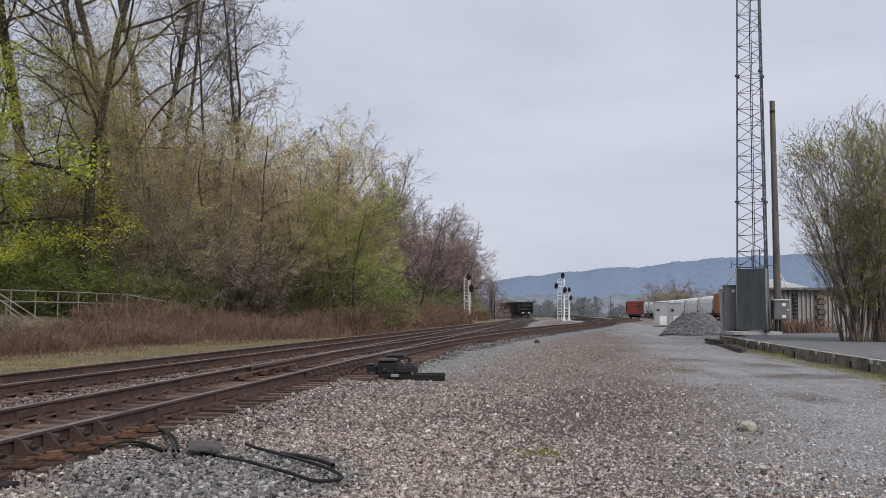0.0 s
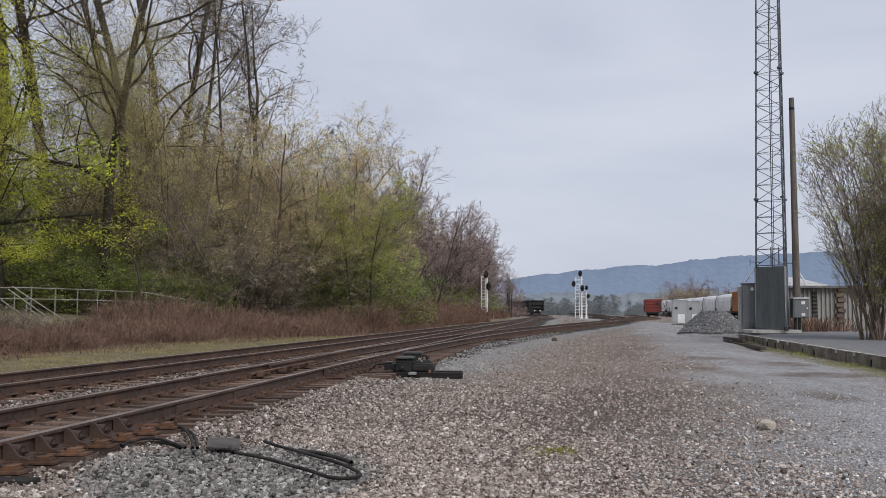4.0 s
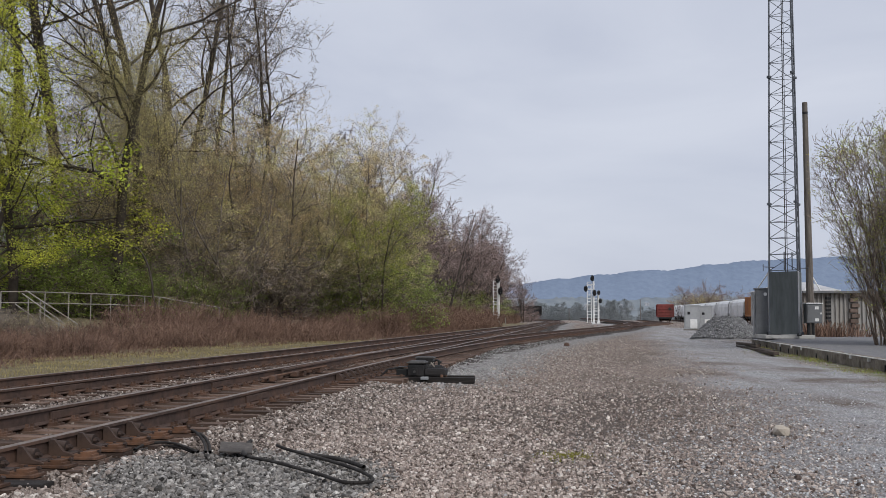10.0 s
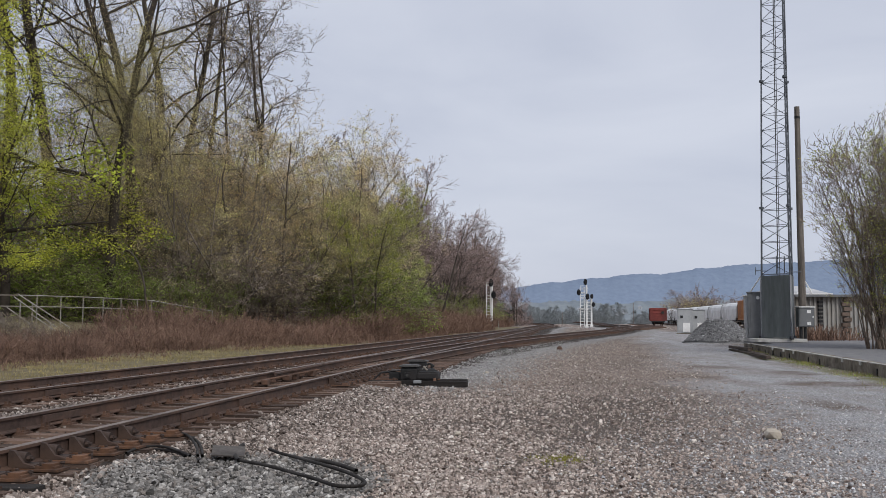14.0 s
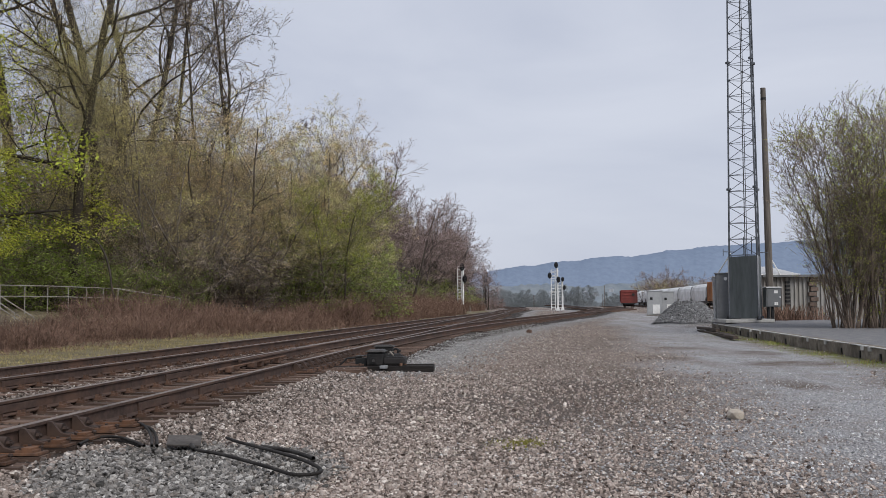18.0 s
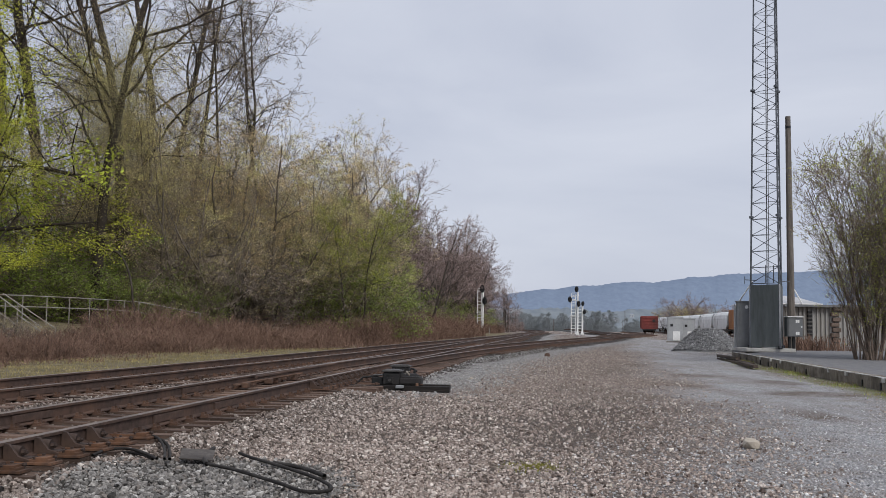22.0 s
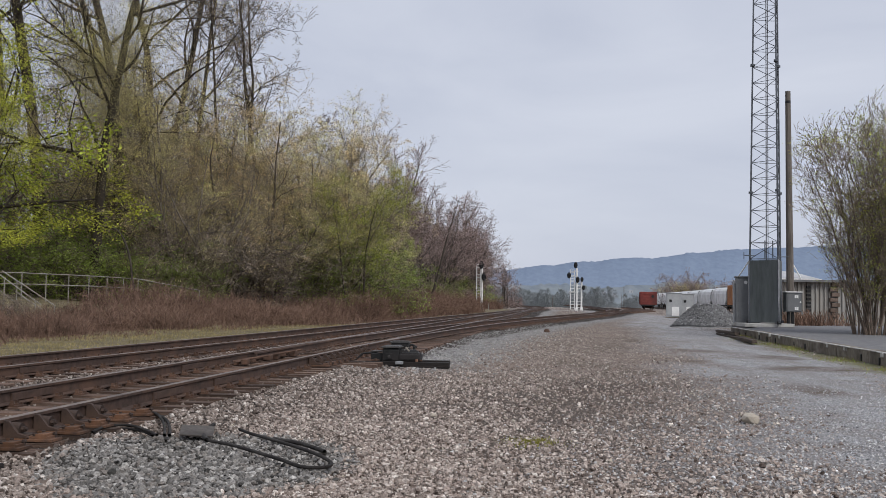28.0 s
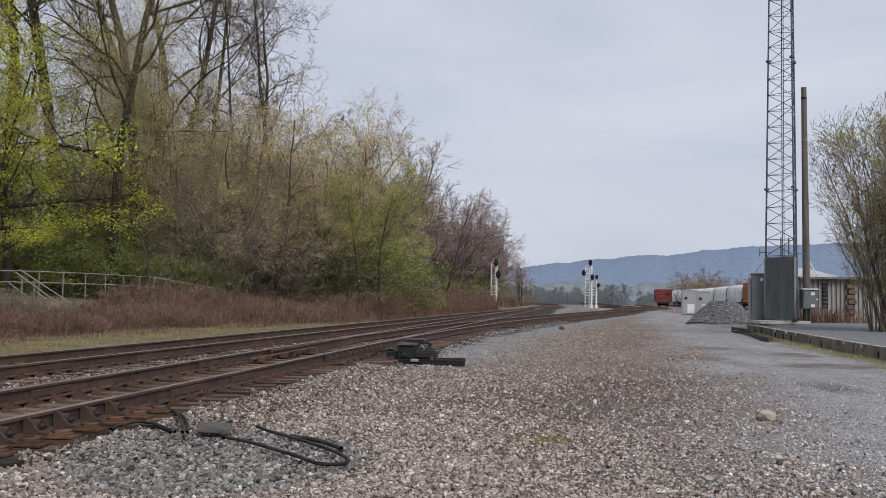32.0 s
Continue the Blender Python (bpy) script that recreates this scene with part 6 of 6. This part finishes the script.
def covered_hopper():
    root = thing("covered_hopper", pose(0, 0, -200), "off-white covered hopper freight car standing on the storage track", "freight car", "freight cars")
    L = 17.6
    prof = [(-1.55, 1.15), (-1.6, 1.9), (-1.6, 3.2), (-1.45, 3.85), (-1.0, 4.3), (-0.45, 4.5), (0.45, 4.5), (1.0, 4.3), (1.45, 3.85), (1.6, 3.2), (1.6, 1.9), (1.55, 1.15)]
    bm = bmesh.new()
    a = [bm.verts.new((x, -L / 2 + (1.5 if z < 1.5 else 0.0), z)) for x, z in prof]
    b = [bm.verts.new((x, L / 2 - (1.5 if z < 1.5 else 0.0), z)) for x, z in prof]
    bm.faces.new(a)
    bm.faces.new(b[::-1])
    for i in range(len(prof)):
        j = (i + 1) % len(prof)
        bm.faces.new((a[j], a[i], b[i], b[j]))
    bmesh.ops.recalc_face_normals(bm, faces=bm.faces)
    part("body", bm, HOPPER, root)
    for s in (-1, 1):
        for k in range(4):
            y = -L / 2 + 2.4 + k * (L - 4.8) / 3
            part("side_rib", boxes((s * 1.62, y, 2.3, 0.06, 0.12, 2.2)), HOPPER, root)
        part("sill", boxes((s * 1.45, 0, 1.05, 0.16, L - 0.4, 0.28), bevel=0.02), COALCAR, root)
        # solid black blocks added for the open framing and the shade between cars
        part("end_frame", boxes((0, s * (L / 2 + 0.22), 2.7, 2.7, 0.36, 2.9), (0, s * (L / 2 - 0.3), 1.3, 2.9, 1.2, 0.5)), COALCAR, root, "black block standing for the shaded open end framing")
        part("end_ladder", boxes(*((s * 1.5, -L / 2 - 0.06, 1.2 + 0.4 * k, 0.4, 0.04, 0.05) for k in range(8))), HOPPER, root)
    for y in (-4.2, 0, 4.2):
        bm = bmesh.new()
        bmesh.ops.create_cone(bm, cap_ends=True, segments=4, radius1=0.5, radius2=1.9, depth=0.9, matrix=Matrix.Translation((0, y, 0.75)) @ Matrix.Rotation(radians(45), 4, "Z"))
        part("discharge_bay", bm, HOPPER, root)
    part("roof_walk", boxes((0, 0, 4.56, 0.7, L - 0.6, 0.05)), GALV, root)
    part("coupler", boxes((0, -L / 2 - 0.35, 0.85, 0.25, 0.8, 0.25), (0, L / 2 + 0.35, 0.85, 0.25, 0.8, 0.25)), COALCAR, root)
    truck(root, -L / 2 + 2.0)
    truck(root, L / 2 - 2.0)
    return root


storage_l = plan_line(STORAGE, 0.5, yard_z)


def set_on(line, root, y, copy=False):
    i = int(np.argmin(np.abs(line[:, 1] - y)))
    w, _ = normals(line)
    m = pose(line[i, 0], line[i, 1], line[i, 2], 0, 0, math.degrees(math.atan2(w[i, 1], w[i, 0])) - 90)
    if copy:
        return copy_thing(root, m)
    root.matrix_basis = m
    return root


hop = covered_hopper()
for k in range(7):
    set_on(storage_l, hop, 201.4 + 18.8 * k, k > 0)


def box_car(label, mat, L, H, ribs):
    root = thing("boxcar", pose(0, 0, -200), label, "freight car", "freight cars")
    part("body", boxes((0, 0, 1.0 + (H - 1.0) / 2, 3.1, L, H - 1.0), bevel=0.05), mat, root)
    for s in (-1, 1):
        for k in range(ribs):
            part("side_rib", boxes((s * 1.58, -L / 2 + 0.4 + k * (L - 0.8) / (ribs - 1), (H + 1.2) / 2, 0.07, 0.14, H - 1.3)), mat, root)
        for k in range(4):
            part("end_rib", boxes((0, s * (L / 2 + 0.03), 1.5 + k * (H - 1.9) / 3, 2.9, 0.1, 0.14), bevel=0.02), mat, root)
        for cx in (-1.5, 1.5):
            part("corner_post", boxes((cx, s * (L / 2 + 0.03), (H + 1) / 2, 0.14, 0.12, H - 1.0)), mat, root)
    part("sill", boxes((0, 0, 0.9, 2.4, L, 0.3)), COALCAR, root)
    for cy in (-L / 2 - 0.35, L / 2 + 0.35):
        part("coupler", boxes((0, cy, 0.85, 0.25, 0.8, 0.25)), COALCAR, root)
    part("brake_wheel", rods(((0.8, -L / 2 - 0.12, H - 0.9), (0.8, -L / 2 - 0.16, H - 0.9), 0.28), sides=16), COALCAR, root)
    truck(root, -L / 2 + 1.8)
    truck(root, L / 2 - 1.8)
    return root


set_on(storage_l, box_car("weathered orange boxcar at the end of the hoppers", ORANGE, 15.0, 4.6, 14), 183.6)
yard_l = plan_line(YARD, 0.5, yard_z)
set_on(yard_l, box_car("oxide red high-sided freight car on the yard track", REDCAR, 16.0, 3.55, 14), 208)


def coal_hopper():
    root = thing("coal_hopper", pose(0, 0, -200), "black open coal hopper car rolling away", "freight car", "coal hoppers")
    L, H = 14.6, 3.25
    bm = bmesh.new()
    box(bm, -1.52, 0, 2.15, 0.08, L, H - 1.05)
    box(bm, 1.52, 0, 2.15, 0.08, L, H - 1.05)
    box(bm, 0, -L / 2 + 0.9, 2.35, 2.96, 0.08, 1.9, Matrix.Rotation(radians(-22), 4, "X"))
    box(bm, 0, L / 2 - 0.9, 2.35, 2.96, 0.08, 1.9, Matrix.Rotation(radians(22), 4, "X"))
    box(bm, 0, 0, 1.6, 2.96, L - 2.6, 0.5)
    part("body", bm, COALCAR, root)
    for s in (-1, 1):
        part("top_rail", boxes((s * 1.56, 0, H, 0.16, L, 0.14)), COALCAR, root)
        part("end_rail", boxes((0, s * (L / 2 - 0.05), H, 3.2, 0.16, 0.14)), COALCAR, root)
        for k in range(9):
            part("side_rib", boxes((s * 1.62, -L / 2 + 0.15 + k * (L - 0.3) / 8, 2.1, 0.12, 0.16, H - 1.1)), COALCAR, root)
        for x in (-1.5, 1.5):
            part("end_post", boxes((x, s * (L / 2 - 0.05), 2.1, 0.16, 0.16, 2.3)), COALCAR, root)
        part("end_sheet", boxes((0, s * (L / 2 - 0.3), 2.75, 2.9, 0.05, 0.9)), COALCAR, root)
        part("warning_plate", rods(((-0.55, s * (L / 2 + 0.02), 0.95), (-0.55, s * (L / 2 + 0.06), 0.95), 0.16), sides=14), WHITE, root)
        part("warning_plate", rods(((0.75, s * (L / 2 + 0.02), 0.95), (0.75, s * (L / 2 + 0.06), 0.95), 0.16), sides=14), WHITE, root)
    part("sill", boxes((0, 0, 1.0, 1.0, L, 0.35), (0, -L / 2 + 0.1, 1.0, 2.9, 0.25, 0.3), (0, L / 2 - 0.1, 1.0, 2.9, 0.25, 0.3)), COALCAR, root)
    part("coupler", boxes((0, -L / 2 - 0.3, 0.85, 0.25, 0.7, 0.25), (0, L / 2 + 0.3, 0.85, 0.25, 0.7, 0.25)), COALCAR, root)
    truck(root, -L / 2 + 1.9)
    truck(root, L / 2 - 1.9)
    return root


coal_car = coal_hopper()
coal_car_ahead = copy_thing(coal_car, pose(0, 0, -200))
coal_car_ahead["label"] = "black open coal hopper car coupled ahead of another"


# ---- buildings behind the tower, and the distance ----
RIBBED = plain("faded_grey_siding", (0.25, 0.245, 0.235), (0.35, 0.34, 0.32), 2, 0.75, 0.1, 0.1, (0.20, 0.17, 0.14), stretch=(2, 2, 0.4))
DARKBRICK = plain("sooty_brown_brick", (0.10, 0.075, 0.06), (0.20, 0.15, 0.125), 7, 0.9, 0, 0.4)
ROOFM = plain("pale_metal_roof", (0.42, 0.42, 0.43), (0.52, 0.52, 0.52), 2, 0.6, 0.2, 0.05)


def steel_shed():
    root = thing("freight_shed", pose(24.7, 64.0, 0.0, 0, 0, 3), "faded grey ribbed steel shed with a low pale roof", "shed")
    part("wall", boxes((-0.2, 0.6, 1.3, 8.0, 1.0, 2.9)), RIBBED, root)
    for k in range(29):
        part("wall_rib", boxes((-4.1 + k * 0.28, 0.06, 1.3, 0.1, 0.12, 2.8), bevel=0.01), RIBBED, root)
    part("eave", boxes((-0.2, 0.4, 2.78, 8.3, 1.6, 0.14)), CABGREY, root)
    for k in range(7):
        part("louvre", boxes((-2.65, 0.0, 0.95 + k * 0.24, 0.26, 0.2, 0.14)), BLACK, root)
    for k in range(8):
        part("corner_brick", boxes((-1.1 + (k % 2) * 0.1, -0.05, 0.35 + k * 0.32, 0.5, 0.3, 0.24), bevel=0.02), DARKBRICK, root, "weathered dark brick quoin")
    return root


steel_shed()


def gable_house():
    root = thing("warehouse", pose(25.6, 80.0, 0.2, 0, 0, 0), "low warehouse with a pale gabled metal roof", "building")
    bm = bmesh.new()
    v = [bm.verts.new(c) for c in ((-1.2, 0, -0.3), (2.6, 0, -0.3), (2.6, 10, -0.3), (-1.2, 10, -0.3), (-1.2, 0, 3.05), (2.6, 0, 3.05), (2.6, 10, 3.05), (-1.2, 10, 3.05))]
    for q in ((0, 1, 5, 4), (1, 2, 6, 5), (2, 3, 7, 6), (3, 0, 4, 7), (4, 5, 6, 7)):
        bm.faces.new([v[i] for i in q])
    part("wall", bm, PALECON, root)
    bm = bmesh.new()
    v = [bm.verts.new(c) for c in ((-1.4, -0.3, 3.06), (2.9, -0.3, 3.06), (2.9, 10.3, 3.06), (-1.4, 10.3, 3.06), (-0.6, 2.5, 3.75), (1.4, 2.5, 3.75))]
    for q in ((0, 1, 5, 4), (1, 2, 5), (2, 3, 4, 5), (3, 0, 4), (3, 2, 1, 0)):
        bm.faces.new([v[i] for i in q])
    part("roof", bm, ROOFM, root)
    part("mast_brace", rods(((0.1, -0.5, 3.0), (0.65, -0.3, 4.3), 0.05), ((1.3, -0.5, 3.0), (0.65, -0.3, 4.3), 0.05)), WHITE, root, "white pipe braces on the eave")
    part("gutter", boxes((0.75, -0.35, 3.03, 4.3, 0.12, 0.12)), WHITE, root)
    return root


gable_house()


def ridge(name, label, dist, rows, depth, mat, seed, amp):
    """A long wooded ridge far off: plan angle (pixels of tangent) against crest height."""
    cols = np.linspace(rows[0][0], rows[-1][0], 420)
    crest = np.interp(cols, [a for a, _ in rows], [b for _, b in rows])
    g = np.random.default_rng(seed)
    crest = crest + amp * g.normal(0, 0.5, len(cols)) + amp * 2 * np.interp(cols, np.linspace(cols[0], cols[-1], 70), g.normal(0, 0.6, 70))
    prof = np.linspace(0, 1, 22)
    v = []
    for k in prof:
        s = math.sin(k * math.pi / 2)
        dd = dist + depth * k
        bump = np.zeros(len(cols))
        v.append(np.stack([cols * dd, np.full(len(cols), dd), -16 + (crest * (dd / dist) + 16) * s + bump * (0 if k == 1 else 1)], 1))
    v.append(np.stack([cols * (dist + depth * 1.8), np.full(len(cols), dist + depth * 1.8), np.full(len(cols), -20.0)], 1))
    v = np.concatenate(v)
    n, m = len(prof) + 1, len(cols)
    idx = np.arange(n * m).reshape(n, m)
    f = np.stack([idx[:-1, :-1], idx[:-1, 1:], idx[1:, 1:], idx[1:, :-1]], -1).reshape(-1, 4)
    me = fast_mesh(name, v, f, mat)
    me.shade_smooth()
    return tagged(new(name, me), label, "hill", kind="structure")


def distance_mat(name, c1, c2, scale):
    m, n, l, bsdf = shader(name, 1.0)
    bsdf.inputs["Specular IOR Level"].default_value = 0
    co = n.new("ShaderNodeTexCoord").outputs["Object"]
    mp = n.new("ShaderNodeMapping")
    mp.inputs["Scale"].default_value = (1.0, 0.06, 2.0)
    l.new(co, mp.inputs["Vector"])
    t = noise_node(n, l, mp.outputs[0], scale, 8, 0.7)
    l.new(ramp_node(n, l, t.outputs[0], ((0.35, c1), (0.65, c2))).outputs[0], bsdf.inputs["Base Color"])
    return m


# aerial haze is mixed into the base colours of ridge and slope
FARHILL = distance_mat("haze_blue_ridge", (0.17, 0.215, 0.295), (0.205, 0.255, 0.335), 0.06)
NEARHILL = distance_mat("haze_tinted_slope", (0.17, 0.20, 0.23), (0.24, 0.265, 0.28), 0.05)
ridge("backdrop_ridge", "long wooded ridge on the horizon, coloured blue for haze", 2600, ((-0.6, 60), (-0.05, 64), (0.05, 77), (0.10, 93), (0.16, 107), (0.21, 114), (0.26, 132), (0.30, 138), (0.36, 146), (0.45, 150), (0.7, 120)), 500, FARHILL, 4, 1.6)
ridge("backdrop_slope", "wooded valley side before the ridge, its colour tinted with haze", 1300, ((-0.6, 12), (0.03, 18), (0.09, 21), (0.15, 18), (0.22, 24), (0.30, 20), (0.5, 22), (0.7, 20)), 300, NEARHILL, 5, 1.5)


# valley trees greyed towards blue, so that distance haze sits in their colour
FARWOOD = plain("haze_tinted_twigs", (0.20, 0.215, 0.235), (0.28, 0.295, 0.31), 0.2, 1.0, 0, 0, (0.2, 0.235, 0.245), island=0.12)
FARBUD = plain("haze_tinted_leaf", (0.215, 0.24, 0.25), (0.27, 0.293, 0.30), 0.15, 1.0, 0, 0, (0.24, 0.275, 0.27), island=0.1)
KINDS["haze"] = make_tree("tree", "distant tree on the valley floor in haze-tinted colours", "tree", 71, 12, 0.2, ((10, 0.40, 52, 1), (5, 0.5, 48, 1), (4, 0.6, 46, 1)), FARWOOD, [(FARBUD, 3600, 0.2, 0.5)], bark=FARWOOD, stems=2, fan=0.3, first=0.1, up=0.02, wob=0.16, rmin=0.07)
g7 = random.Random(17)
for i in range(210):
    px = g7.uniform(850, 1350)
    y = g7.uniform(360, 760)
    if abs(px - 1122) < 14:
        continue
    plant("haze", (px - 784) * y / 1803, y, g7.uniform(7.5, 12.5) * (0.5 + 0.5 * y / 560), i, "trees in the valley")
for i in range(34):
    px = 1148 + 4.1 * i
    y = 296 + (i * 37) % 40
    plant(("red", "olive_l", "olive_l")[i % 3], (px - 784) * y / 1803, y, 7.4 + (i * 29) % 20 / 10 + 2.6 * max(0.0, math.sin((px - 1146) / 88 * math.pi)), i, "trees beyond the yard")


def far_house(px, y, w, z0):
    x = (px - 784) * y / 1803
    root = thing("house", pose(x, y, z0, 0, 0, (px * 7) % 40 - 20) @ Matrix.Scale(0.62, 4), "small white distant house with a grey roof, colours tinted with haze", "house", "houses in the valley")
    part("wall", boxes((0, 0, 2.6, w, 8, 5.2)), HAZEWALL, root)
    bm = bmesh.new()
    v = [bm.verts.new(c) for c in ((-w / 2 - 0.3, -4.3, 5.21), (w / 2 + 0.3, -4.3, 5.21), (w / 2 + 0.3, 4.3, 5.21), (-w / 2 - 0.3, 4.3, 5.21), (-w / 2 - 0.3, 0, 7.6), (w / 2 + 0.3, 0, 7.6))]
    for q in ((0, 1, 5, 4), (1, 2, 5), (2, 3, 4, 5), (3, 0, 4), (3, 2, 1, 0)):
        bm.faces.new([v[i] for i in q])
    part("roof", bm, HAZEROOF, root)
    for k in (-0.28, 0.0, 0.28):
        part("window", boxes((k * w, -4.02, 3.4, 0.8, 0.08, 1.2)), HAZEROOF, root)
    return root


for px, y, w, z in ((964, 880, 6, 1), (1018, 960, 6, 4), (1051, 860, 5, 2), (1064, 900, 6, 4), (1092, 1050, 6, 9), (985, 1040, 5, 7), (1045, 1040, 5, 7), (1030, 790, 5, -1)):
    far_house(px, y, w, z)


# ---- what moves: the coal cars roll away round the curve ----
MAIN_RUN = plan_line(MAIN, 0.25)
RUN_S = np.concatenate([[0], np.cumsum(np.hypot(*np.diff(MAIN_RUN[:, :2], axis=0).T))])
S_START = float(RUN_S[int(np.argmin(np.abs(MAIN_RUN[:800 * 2, 1] - 222.0)))])


def car_pose(s, half):
    """A car whose rear end is at run s: both ends on the rails."""
    a = [np.interp(s + 1.9, RUN_S, MAIN_RUN[:, k]) for k in range(3)]
    b = [np.interp(s + 2 * half - 1.9, RUN_S, MAIN_RUN[:, k]) for k in range(3)]
    yaw = math.degrees(math.atan2(b[1] - a[1], b[0] - a[0])) - 90
    return pose((a[0] + b[0]) / 2, (a[1] + b[1]) / 2, (a[2] + b[2]) / 2, 0, 0, yaw)


def motions():
    times = [0, 1, 2, 3, 4, 5, 6, 7, 8, 9, 10, 11, 12, 14, 16, 20, 26, 32]
    rows, rows2 = [], []
    for t in times:
        s = S_START + 3.1 * t
        rows.append((t, car_pose(s, 7.3)))
        rows2.append((t, car_pose(s + 15.9, 7.3)))
    walk(coal_car, rows)
    walk(coal_car_ahead, rows2)


motions()
